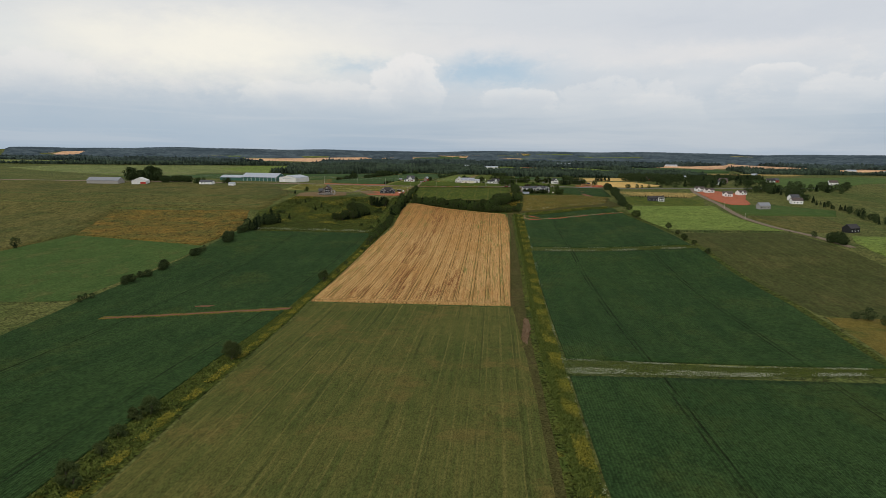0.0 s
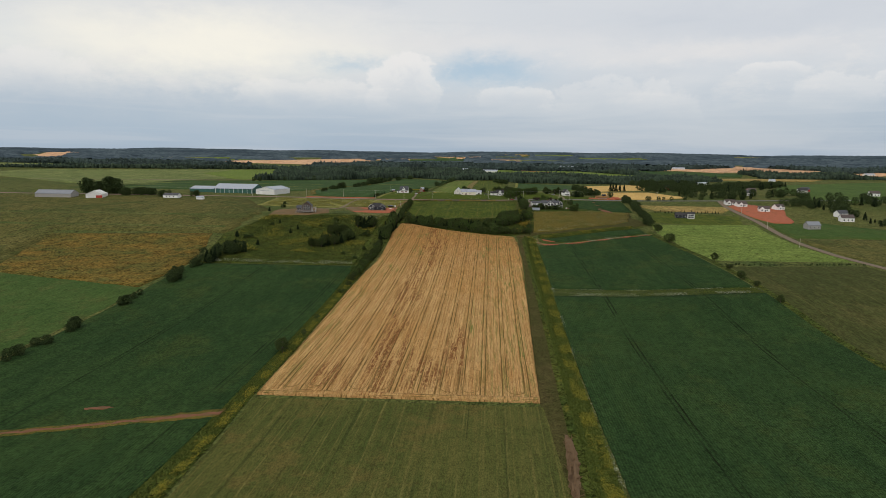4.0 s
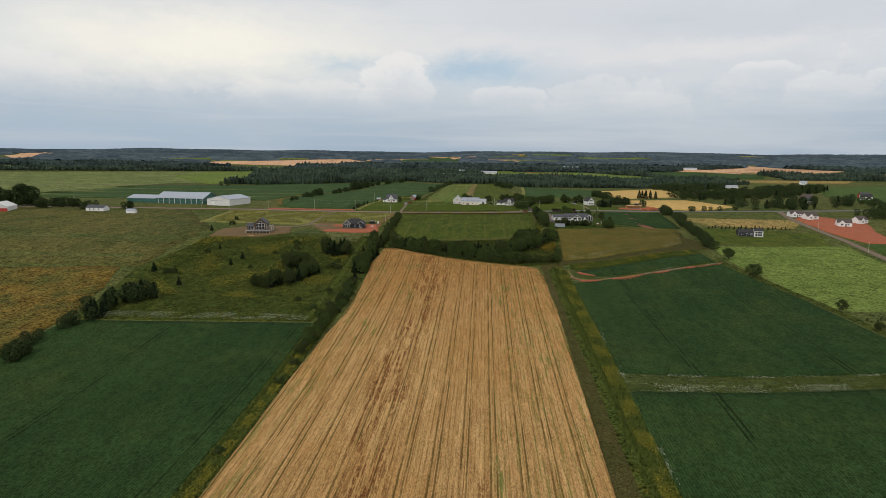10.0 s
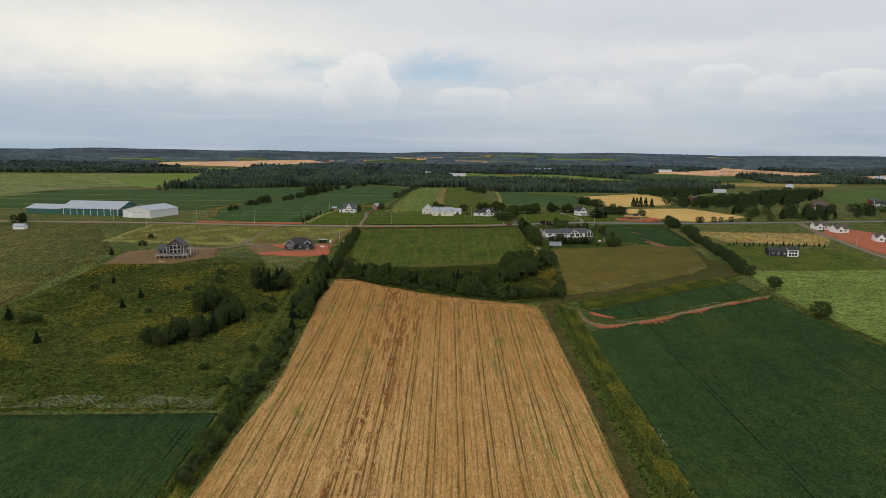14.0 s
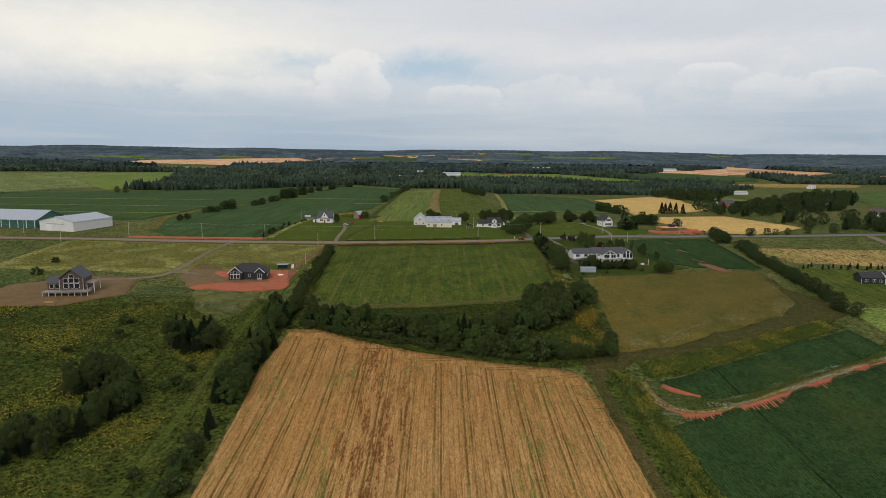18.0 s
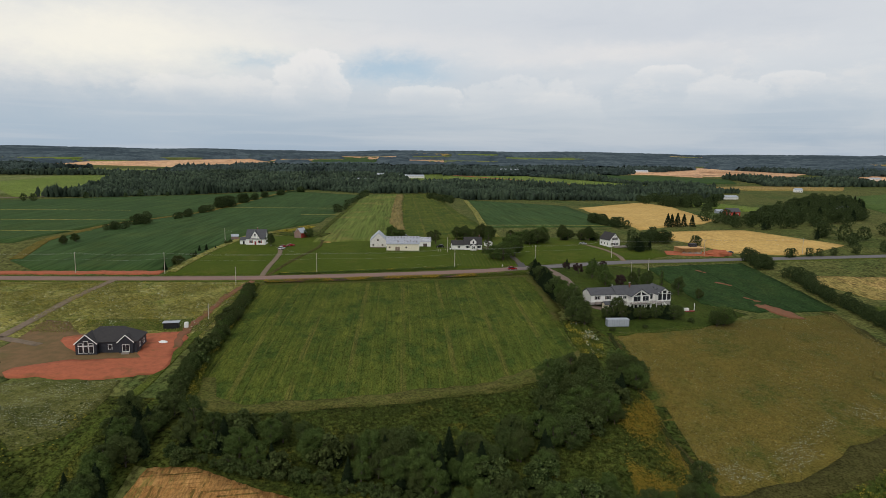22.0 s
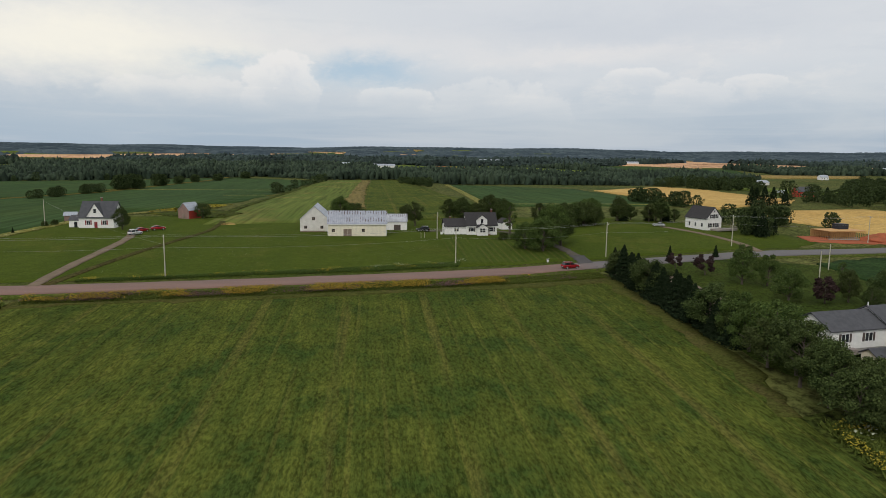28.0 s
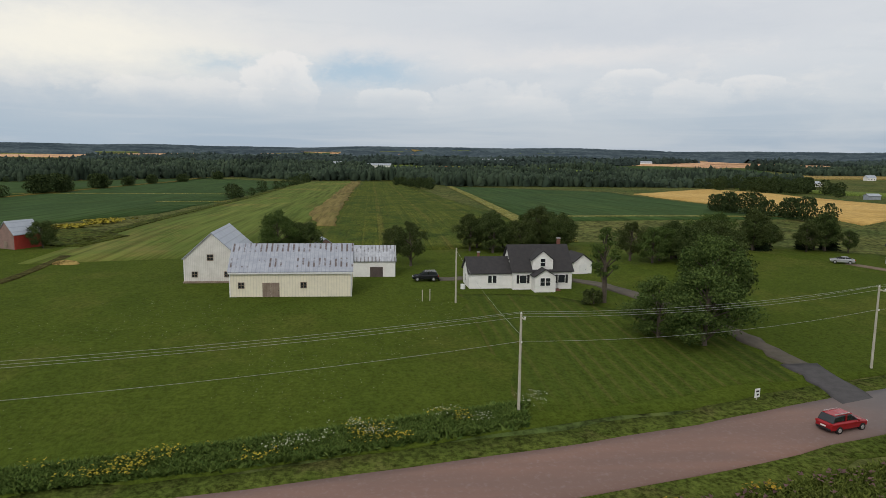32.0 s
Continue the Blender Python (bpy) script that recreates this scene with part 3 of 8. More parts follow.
def patch(name, outline, material, label, category="field", lift=0.14, step=9.0, jitter=0.6):
    """A piece of ground with any outline, draped over the land."""
    from mathutils.geometry import delaunay_2d_cdt
    p = np.array(outline, float)
    rng = np.random.default_rng(len(outline) * 7 + len(name))
    edge = []
    for a, b in zip(p, np.roll(p, -1, 0)):
        n = max(1, int(np.hypot(*(b - a)) / step))
        for i in range(n):
            edge.append(a + (b - a) * i / n + rng.normal(0, jitter if i else jitter * 0.3, 2))
    edge = np.array(edge)
    lo, hi = p.min(0), p.max(0)
    gx, gy = np.meshgrid(np.arange(lo[0], hi[0], step), np.arange(lo[1], hi[1], step))
    g = np.stack([gx.ravel(), gy.ravel()], 1)
    pts = [Vector(q) for q in edge] + [Vector(q) for q in g]
    n = len(edge)
    v, e, f, *rest = delaunay_2d_cdt(pts, [(i, (i + 1) % n) for i in range(n)], [], 1, 1e-4)
    v = np.array([tuple(q) for q in v])
    z = land(v[:, 0], v[:, 1]) + lift
    faces = [tuple(q) for q in f]
    # the rim goes down into the ground
    sides = collections.Counter(frozenset((q[i], q[i - 1])) for q in faces for i in range(len(q)))
    rim = [(q[i - 1], q[i]) for q in faces for i in range(len(q)) if sides[frozenset((q[i], q[i - 1]))] == 1]
    low = {k: len(v) + i for i, k in enumerate(sorted({k for pair in rim for k in pair}))}
    faces += [(b, a, low[a], low[b]) for a, b in rim]
    verts = np.column_stack([v, z])
    under = verts[list(low)]
    under[:, 2] -= lift + 0.3
    return mesh_object(name, np.vstack([verts, under]), faces, material, label, category)


def ribbon(name, line, width, material, label, category="road", lift=0.16, step=4.0, camber=0.0, jitter=0.1):
    """A road or track along a line."""
    p = np.array(line, float)
    n = max(3, int(np.sum(np.hypot(*np.diff(p, axis=0).T)) / step))
    c = along(line, n)
    for _ in range(6):
        c[1:-1] = (c[:-2] + 2 * c[1:-1] + c[2:]) / 4
    t = np.gradient(c, axis=0)
    t /= np.hypot(*t.T)[:, None]
    nrm = np.stack([-t[:, 1], t[:, 0]], 1)
    u = np.linspace(-0.5, 0.5, 7)
    rng = np.random.default_rng(n)
    off = np.repeat(u[None] * width, n, 0)
    off[:, 0] += rng.normal(0, jitter, n)
    off[:, -1] += rng.normal(0, jitter, n)
    X, Y = c[:, :1] + nrm[:, :1] * off, c[:, 1:] + nrm[:, 1:] * off
    Z = land(X, Y) + lift + camber * (1 - (2 * u[None]) ** 2)
    return sheet_from_grid(name, X, Y, Z, material, label, category, skirt=0.25)


def ground_sheet():
    xs = np.unique(np.concatenate([np.arange(-6000, -700, 100), np.arange(-700, 701, 10), np.arange(700, 6001, 100)]))
    ys = np.unique(np.concatenate([np.arange(-2500, -100, 100), np.arange(-100, 1400, 10), np.arange(1400, 6001, 50)]))
    X, Y = np.meshgrid(xs, ys)
    return sheet_from_grid("ground", X, Y, land(X, Y), M["ground"], "rough grass ground reaching the horizon", "ground")


ground_sheet()

# ---- fields ----
field("mown_meadow", [(-88, -120), (-88, 140), (-92, 243), (-97, 353)], [(16, -120), (15, 215), (13, 288), (11, 353)], M["meadow"], "olive mown hay meadow with faint swaths")
field("wheat_field", [(-97, 356), (-99, 528), (-97, 589), (-94, 621), (-95, 652), (-98, 726), (-94, 757)], [(10, 357), (13, 505), (13.4, 540), (15, 614), (14.6, 690), (14, 710), (12, 728)], M["wheat"], "ripe golden wheat field with wheel tracks", lift=0.75, step=(0.72, 2.5), skirt=0.9, rough=0.12, far_edge=[(-96, 756), (-93, 757.5), (-84, 758), (-68, 750.5), (-45, 743.5), (-15, 738), (3, 735.5), (9, 732.5), (12, 729)])
patch("wheat_headland", [(-94, 750), (-93, 756), (-84, 757), (-68, 749.5), (-45, 742.5), (-15, 737.2), (3, 734.5), (8.5, 731), (11, 727), (13.4, 710), (14, 690), (11, 690), (9.5, 712), (6, 725), (-15, 732), (-45, 737), (-68, 744), (-84, 751)], M["wheat_edge"], "orange headland of the wheat field", lift=0.90, step=3)
for i in range(8):
    x0 = -86 + i * 11.5 + 2 * math.sin(i * 2.3)
    top = float(np.interp(x0 + 4, (-84, -68, -45, -15, 5), (748, 740, 733, 728, 725)))
    loop = [(x0, top - 24), (x0, top - 9)] + [(x0 + 4 - 4 * math.cos(w * 0.35), top - 6 + 5 * math.sin(w * 0.35)) for w in range(10)] + [(x0 + 8, top - 9), (x0 + 8, top - 20)]
    ribbon("wheel_track", loop, 0.30, M["track"], "pressed wheel track turning at the wheat's end", "wheel track", lift=0.90, step=1.2, jitter=0.05)
patch("wheat_headland", [(-96.5, 356.6), (-70, 357), (-30, 357), (9, 357.6), (9.5, 361.5), (-30, 361), (-70, 361), (-96.5, 360.5)], M["wheat_edge"], "orange headland of the wheat field", lift=0.92, step=3)
for i in (0, 1, 3, 4, 7, 8, 10):
    x0 = -91 + i * 8.9 + math.sin(i * 3.1)
    loop = [(x0, 395), (x0, 378)] + [(x0 + 3.6 - 3.6 * math.cos(w * 0.35), 366 - 4.2 * math.sin(w * 0.35) + (1 - w / 9) * 3) for w in range(10)] + [(x0 + 7.2, 378), (x0 + 7.2, 390)]
    ribbon("wheel_track", loop, 0.24, M["track"], "pressed wheel track turning at the wheat's end", "wheel track", lift=0.88, step=1.2, jitter=0.05)
    if i % 4 == 1:
        ribbon("wheel_track", [(x + 1.5, y + 2.2) for x, y in loop], 0.3, M["track"], "pressed wheel track turning at the wheat's end", "wheel track", lift=0.88, step=1.2, jitter=0.05)
field("grass_track", [(10, -120), (10, 300), (10, 360), (14, 535), (16, 614), (15, 740)], [(18, -120), (19, 300), (19, 400), (20, 600), (20, 745)], M["path"], "dark mown grass track beside the wheat", "path", lift=0.10)
field("potato_field", [(-205, -120), (-210, 270), (-218, 346), (-226, 560), (-226, 592)], [(-106, -120), (-103, 140), (-104, 300), (-106, 450), (-108, 603)], M["potato"], "dark green potato field in leaf", lift=0.5, step=(0.46, 6.0), skirt=0.5, rough=0.10)
field("potato_field", [(28, -120), (28, 236)], [(150, -120), (146, 240)], M["potato"], "dark green potato field in leaf", lift=0.5, step=(0.46, 6.0), skirt=0.5, rough=0.10)
field("potato_field", [(29, 257), (29.5, 430), (29, 521)], [(148, 258), (157, 367), (155, 524)], M["potato"], "dark green potato field in leaf", lift=0.5, step=(0.46, 6.0), skirt=0.5, rough=0.10)
field("potato_field", [(30, 539.5), (31, 600), (31, 692)], [(153, 537), (150, 652), (138, 748)], M["potato"], "dark green potato field with red bare corners", lift=0.5, step=(0.46, 6.0), skirt=0.5, rough=0.10)
patch("potato_field", [(37.5, 725), (41, 719), (47, 713.5), (51, 712), (76, 722.8), (107, 739.5), (136, 756.5), (133, 779), (125, 774), (81, 748), (60, 737)], M["potato"], "narrow wedge of dark green potatoes", lift=0.5)
patch("flower_strip", [(27, 237), (50, 237), (90, 240), (150, 249), (150, 259), (90, 254), (50, 258), (27, 257)], M["bloom"], "strip of white flowering weeds between fields", lift=0.2, step=3)
patch("flower_strip", [(28, 520), (90, 522), (155, 523), (155, 538), (90, 537), (29, 540)], M["bloom"], "strip of pale weeds between potato fields", lift=0.2, step=3)
patch("flower_strip", [(28.5, 728), (28.5, 710), (31, 699), (38, 694.5), (47, 697), (58, 703.5), (79, 716.5), (104, 731), (138, 748), (136, 757), (107, 740), (76, 723.5), (51, 712.5), (42, 719), (37, 726)], M["bloom"], "slanting strip of weeds and bare red soil", lift=0.2, step=3)
# the red bare corners run out in fingers between the potato rows
for x0, y0, dx, n, depth in ((57, 704.5, 1.15, 18, 5.5), (87, 721.8, 1.2, 9, 4.2), (37, 698.6, 1.1, 11, 3.6), (111, 736, 1.2, 6, 2.6)):
    outline = [(x0 - 1, y0 + 1.5)]
    for i in range(n):
        x, y = x0 + i * dx, y0 + i * dx * (0.56 if x0 > 50 else 0.18)
        d = depth * (0.25 + 0.75 * math.sin(math.pi * (i + 0.6) / n) ** 2) * (0.62 + 0.38 * math.sin(i * 2.1 + x0))
        outline += [(x, y), (x + 0.12, y - d), (x + 0.5, y - d - 0.3), (x + 0.62, y - 0.2)]
    outline += [(x0 + n * dx + 1, y0 + n * dx * (0.56 if x0 > 50 else 0.18) + 1.6)]
    patch("bare_soil", outline, M["soil"], "bare red soil running out between potato rows", "soil", lift=0.66, step=3, jitter=0.12)
TURN_ROUND = [(30, 724), (30, 714), (32, 706), (37, 701), (44, 699.5), (50, 701.5), (58, 706), (79, 718.8), (104, 733), (138, 750)]
for off, wd, mat, lab in ((0.0, 0.9, "soil", "bare red wheel track round the field corner"), (1.9, 0.5, "dull_soil", "worn red rut round the field corner"), (3.4, 1.6, "weeds", "pale grassy wheel track along the strip"), (5.0, 0.6, "dull_soil", "worn red rut along the strip")):
    ribbon("wheel_track", [(x + off * 0.55 * (1 if y > 703 else 0.6), y + off * (0.86 if x > 40 else 0.35)) for x, y in TURN_ROUND], wd, M[mat], lab, "soil", lift=0.36, step=1.5, jitter=0.22)
patch("bare_soil", [(37, 721), (39, 717.5), (43, 714.8), (47, 712.8), (47.5, 714), (44, 716.5), (40, 720.5), (38, 723)], M["soil"], "bare red corner of the narrow field", "soil", lift=0.66, step=2, jitter=0.35)
patch("grass_strip", [(-186, 303.5), (-167, 309.5), (-142, 319), (-103, 333), (-103, 340), (-142, 324), (-167, 315), (-186, 309)], M["rust"], "strip of dry weeds across the potatoes", "bank", lift=0.60, step=3)
patch("bare_soil", [(-184, 305.5), (-167, 311), (-142, 320.5), (-103, 334.5), (-103, 337.5), (-120, 331), (-142, 322.3), (-167, 313), (-184, 307)], M["dull_soil"], "strip of bare brown soil across the potatoes", "soil", lift=0.68, step=2, jitter=0.45)
patch("bare_soil", [(-152, 334), (-146, 335), (-143, 337.5), (-147, 338), (-153, 335.5)], M["dull_soil"], "small bare brown spot among the potatoes", "soil", lift=0.62, step=2, jitter=0.4)
field("hedge_bank", [(-104, -120), (-102, 140), (-104, 300), (-107, 450), (-107, 640), (-104, 790)], [(-90, -120), (-89, 140), (-93, 243), (-98, 353), (-100, 528), (-98, 640), (-97, 790)], M["scrub"], "overgrown bank between two fields", "bank", lift=0.16)
field("weed_strip", [(18, -120), (18, 148), (17, 300), (19, 450), (19, 742)], [(26, -120), (26, 250), (28, 430), (29, 600), (29, 742)], M["scrub"], "overgrown strip of goldenrod and grass", "bank", lift=0.16)
field("weed_strip", [(148, -120), (147, 260), (157, 367), (155, 548), (152, 650), (134, 760)], [(153, -120), (153, 260), (162, 367), (159.5, 548), (157, 650), (142, 768)], M["scrub"], "strip of dry weeds along the field edge", "bank", lift=0.16)
field("pasture_field", [(-420, 300), (-370, 480), (-356, 553)], [(-224, 340), (-226, 480), (-228, 522)], M["pasture"], "green pasture", lift=0.12)
patch("weedy_field", [(-231, 522), (-356, 555), (-393, 680), (-250, 688), (-228, 600)], M["orange"], "field of ripe orange-brown weeds", step=12)
patch("dry_meadow", [(-356, 553), (-370, 484), (-420, 300), (-900, 300), (-900, 905), (-300, 905), (-235, 800), (-238, 690), (-252, 690), (-393, 690)], M["brown"], "wide brown-green dry meadow", lift=0.08, step=25)
patch("scrub_land", [(-110, 606), (-226, 596), (-238, 669), (-241, 688), (-234, 709), (-226, 752), (-222, 785), (-180, 785), (-150, 790), (-104, 790), (-104, 640)], M["scrub"], "scrubby ground with goldenrod", "scrub", step=9)
patch("wood_floor", [(-100, 760), (-60, 748), (-5, 738), (28, 738), (32, 760), (36, 842), (26, 860), (19, 858), (20, 820), (-12, 798), (-55, 786), (-95, 783)], M["scrub"], "weedy ground below the wood", "scrub", lift=0.15)
patch("hay_edge", [(-95, 803), (-93.5, 791), (-88, 784), (-81, 781), (-64, 784), (-39, 789.5), (-12, 797), (17, 813), (21.5, 817), (20, 830), (16, 824), (-12, 804), (-39, 796), (-64, 790), (-80, 787), (-88, 791), (-91, 803)], M["hay_edge"], "pale mown edge of the hay field", lift=0.24, step=4)
patch("hay_field", [(-94, 801), (-92, 791), (-87, 785.5), (-80, 782.5), (-64, 785.5), (-39, 791.5), (-12, 799.5), (16, 815), (20, 819), (18.5, 830), (19.5, 858), (23, 872), (24, 900), (24, 940), (-15, 931.5), (-41, 926), (-83, 920), (-101, 916), (-102, 899), (-98, 846), (-95, 815)], M["lush"], "lush green hay field with mown swaths", lift=0.2, step=6)
patch("hay_edge", [(-101, 917.5), (-83, 921.4), (-41, 927.6), (-15, 932.8), (24, 941), (24.5, 900), (23.5, 872), (20, 858), (17, 858), (19.5, 874), (20, 900), (19.8, 932), (-15, 926), (-41, 920.4), (-83, 914.2), (-100.5, 910)], M["hay_edge_green"], "short olive grass round the hay field", lift=0.26, step=3)
patch("rust_meadow", [(33, 845), (37, 847), (56, 849), (74, 852.5), (91, 863.5), (113, 872), (146, 888), (141, 862), (131, 820), (112, 794), (79, 770), (52, 755), (30, 750), (29.5, 775), (31, 807)], M["rust"], "rust and olive rough meadow", step=8)
patch("weed_strip", [(34, 731), (37.5, 726.5), (60, 738), (81, 749), (125, 775), (140, 790), (130, 793), (86, 766), (60, 752), (34, 743)], M["scrub"], "goldenrod strip between track and potatoes", "bank", lift=0.17, step=4)
patch("grass_track", [(14, 733), (20, 728), (27, 735), (34, 742), (60, 751), (86, 763), (128, 788), (150, 806), (150, 822), (140, 850), (146, 890), (141, 890), (136, 850), (131, 818), (112, 792), (79, 770.5), (52, 755.5), (31, 751), (29.5, 775), (31, 807), (35, 842), (33.5, 842), (29.4, 807), (27.9, 775), (28, 752), (16, 741)], M["path"], "worn grass track between fields", "path", lift=0.2, step=5)
ribbon("foot_track", [(34, 843), (32.2, 822), (30.4, 804), (29.1, 788), (28.7, 774), (29.3, 762), (29.6, 750)], 1.3, M["dark_track"], "narrow trodden track beside the meadow", "path", lift=0.34, step=2, jitter=0.15)
patch("potato_field", [(86, 885), (107, 878), (150, 893), (153, 984), (120, 972), (88, 956), (87, 920)], M["potato"], "dark green potato field beside the bungalow", lift=0.4, step=6)
for outline in ([(114, 957.5), (117, 951.5), (118.2, 952), (115.5, 958)], [(112, 930), (118, 925), (119.5, 926.5), (114, 932)], [(111, 890), (118, 893), (124, 882), (125, 874.5), (118, 873), (114.5, 880)], [(112.6, 903), (117.5, 896.5), (118.6, 897.2), (113.6, 904)]):
    patch("bare_soil", outline, M["dull_soil"], "bare red soil among the potatoes", "soil", lift=0.5, step=2, jitter=0.55)
field("light_field", [(158, 628), (151, 705), (147, 760), (152, 815)], [(262, 632), (252, 700), (252, 770), (258, 824)], M["light"], "light green hay field", lift=0.14)
field("rust_meadow", [(154, 255), (163, 340)], [(240, 250), (250, 340)], M["rust"], "dry russet grass between fields", "meadow", lift=0.12)
field("olive_field", [(162, 345), (160, 540), (160, 603)], [(262, 300), (266, 520), (260, 616)], M["olive"], "olive green field with faint swaths", lift=0.12)
field("lawn_field", [(160, 826), (156, 905)], [(246, 818), (262, 880)], M["lush"], "green field beside the dark house", lift=0.12)
patch("light_field", [(304, 603), (420, 600), (420, 500), (282, 500), (282, 530), (292, 575)], M["light"], "light green hay field beyond the road", step=12)
patch("dry_meadow", [(267, 742), (345, 745), (330, 640), (276, 618), (268, 660), (264, 715)], M["brown"], "brown dry meadow beside the road", lift=0.12, step=12)
patch("pasture_field", [(276, 832), (330, 842), (384, 800), (362, 750), (267, 748), (268, 790)], M["pasture"], "green pasture beside the road", lift=0.13, step=12)
patch("stubble_field", [(164, 956), (282, 950), (252, 902), (180, 912)], M["stubble"], "pale cut stubble field", step=12)
patch("weedy_lot", [(-262, 835), (-262, 913), (-160, 914), (-104, 916), (-104, 835), (-135, 842), (-170, 830)], M["weeds"], "pale weedy lot below the road", step=7)
patch("house_lot", [(-226, 768), (-228, 800), (-205, 822), (-178, 820), (-172, 790), (-190, 772)], M["dirt"], "bare brown house lot", "soil", lift=0.2, step=6)
patch("house_lot", [(-163, 856), (-154, 854), (-145, 840), (-110, 841), (-108, 806), (-150, 802), (-162, 825)], M["dirt"], "bare brown house lot", "soil", lift=0.18, step=6)
patch("lot_grass", [(-149, 856), (-147.5, 847.5), (-137, 847), (-126, 844), (-113, 843), (-108, 846), (-108, 856), (-130, 858)], M["verge"], "dark rough grass behind the new house", "lawn", lift=0.22, step=3, jitter=0.5)
patch("bare_soil", [(-150, 804.5), (-149, 808), (-139, 814), (-128, 815.5), (-117, 817), (-119.5, 825), (-122.5, 832), (-124, 840), (-118, 842), (-112, 843), (-108.5, 836), (-108.5, 822), (-106.5, 812), (-109, 804.5), (-125, 800.5), (-147, 800.8)], M["soil"], "red soil round the new house", "soil", lift=0.26, step=3)
patch("bare_soil", [(-148, 836), (-144, 838.5), (-138, 835), (-137, 821), (-141, 824), (-145, 829)], M["soil"], "red soil beside the new house", "soil", lift=0.26, step=3)
patch("bloom_patch", [(-172, 788), (-150, 790), (-146, 800), (-165, 806)], M["bloom"], "white weeds below the house lot", "scrub", lift=0.2, step=4)
patch("bloom_patch", [(-147, 797.5), (-135, 799), (-116.5, 800), (-115.5, 790), (-117, 770), (-126, 763), (-136, 774)], M["lot_weeds"], "pale flowering weeds below the red soil", "scrub", lift=0.2, step=4)
# north of the road
patch("farm_lawn", [(-148, 928), (-60, 938), (20, 958), (100, 983), (118, 1000), (112, 1030), (60, 1060), (-20, 1062), (-96, 1062), (-140, 1058)], M["lawn"], "green farmyard lawn", "lawn", lift=0.14, step=7)
patch("mown_lawn", [(-11.5, 954), (-7, 954.5), (6, 957), (20, 960.5), (20, 974), (14, 986), (3, 998), (-12, 1000)], M["lawn_mown"], "striped mown lawn before the farmhouse", "lawn", lift=0.17, step=4)
patch("potato_field", [(-204, 930), (-151, 936), (-139, 1060), (-103, 1153), (-96, 1600), (-217, 1689), (-222, 1284), (-258, 1134), (-250, 1033), (-232, 960)], M["potato_far"], "wide dark green potato field", lift=0.3, step=22)
patch("potato_field", [(-265, 1022), (-600, 1040), (-620, 1400), (-488, 1440), (-313, 1588), (-200, 1700), (-226, 1284), (-262, 1134)], M["potato_far"], "wide dark green potato field", lift=0.3, step=25)
patch("hay_strip", [(-93, 1030), (-95, 1613), (-36, 1631), (-43, 1151), (-50, 1040)], M["strip"], "light green cut hay strip", lift=0.25, step=16)
patch("dry_strip", [(-41.5, 1095), (-36, 1095), (-38, 1160), (-39, 1400), (-36, 1625), (-46, 1622), (-48.5, 1400), (-48.5, 1160)], M["tan_strip"], "tan dry strip along the hay", lift=0.42, step=10)
patch("hay_strip", [(-49, 1040), (-42, 1151), (-34, 1631), (7, 1635), (21, 1115), (0, 1050)], M["lush"], "darker green hay strip", lift=0.25, step=16)
patch("potato_field", [(25, 1112), (44, 1493), (148, 1385), (132, 1121)], M["potato_far"], "dark green potato field", lift=0.3, step=18)
patch("grain_field", [(135, 1102), (155, 1350), (262, 1457), (268, 1376), (231, 1188), (204, 1149)], M["grain"], "ripe yellow grain field", lift=0.5, step=16)
patch("grain_field", [(146, 1093), (214, 1104), (250, 1040), (200, 1008), (163, 1015), (142, 1060)], M["grain"], "ripe yellow grain field beside the road", lift=0.5, step=12)
patch("light_field", [(-1300, 1750), (-558, 1080), (-603, 1500), (-509, 1644), (-650, 2140), (-1300, 2000)], M["pale"], "pale green hay land", lift=0.3, step=40)
patch("light_field", [(-518, 1493), (-760, 1864), (-761, 2100), (-640, 2150), (-470, 1640)], M["light"], "light green hay field", lift=0.5, step=40)
patch("far_field", [(-1100, 2780), (-1050, 3200), (-651, 3500), (-330, 2960), (-632, 2560)], M["pink"], "far pale stubble field", lift=0.8, step=80)
patch("far_field", [(480, 2380), (900, 2720), (1080, 2450), (883, 2240), (706, 2290)], M["pink"], "far pale stubble field", lift=0.8, step=60)
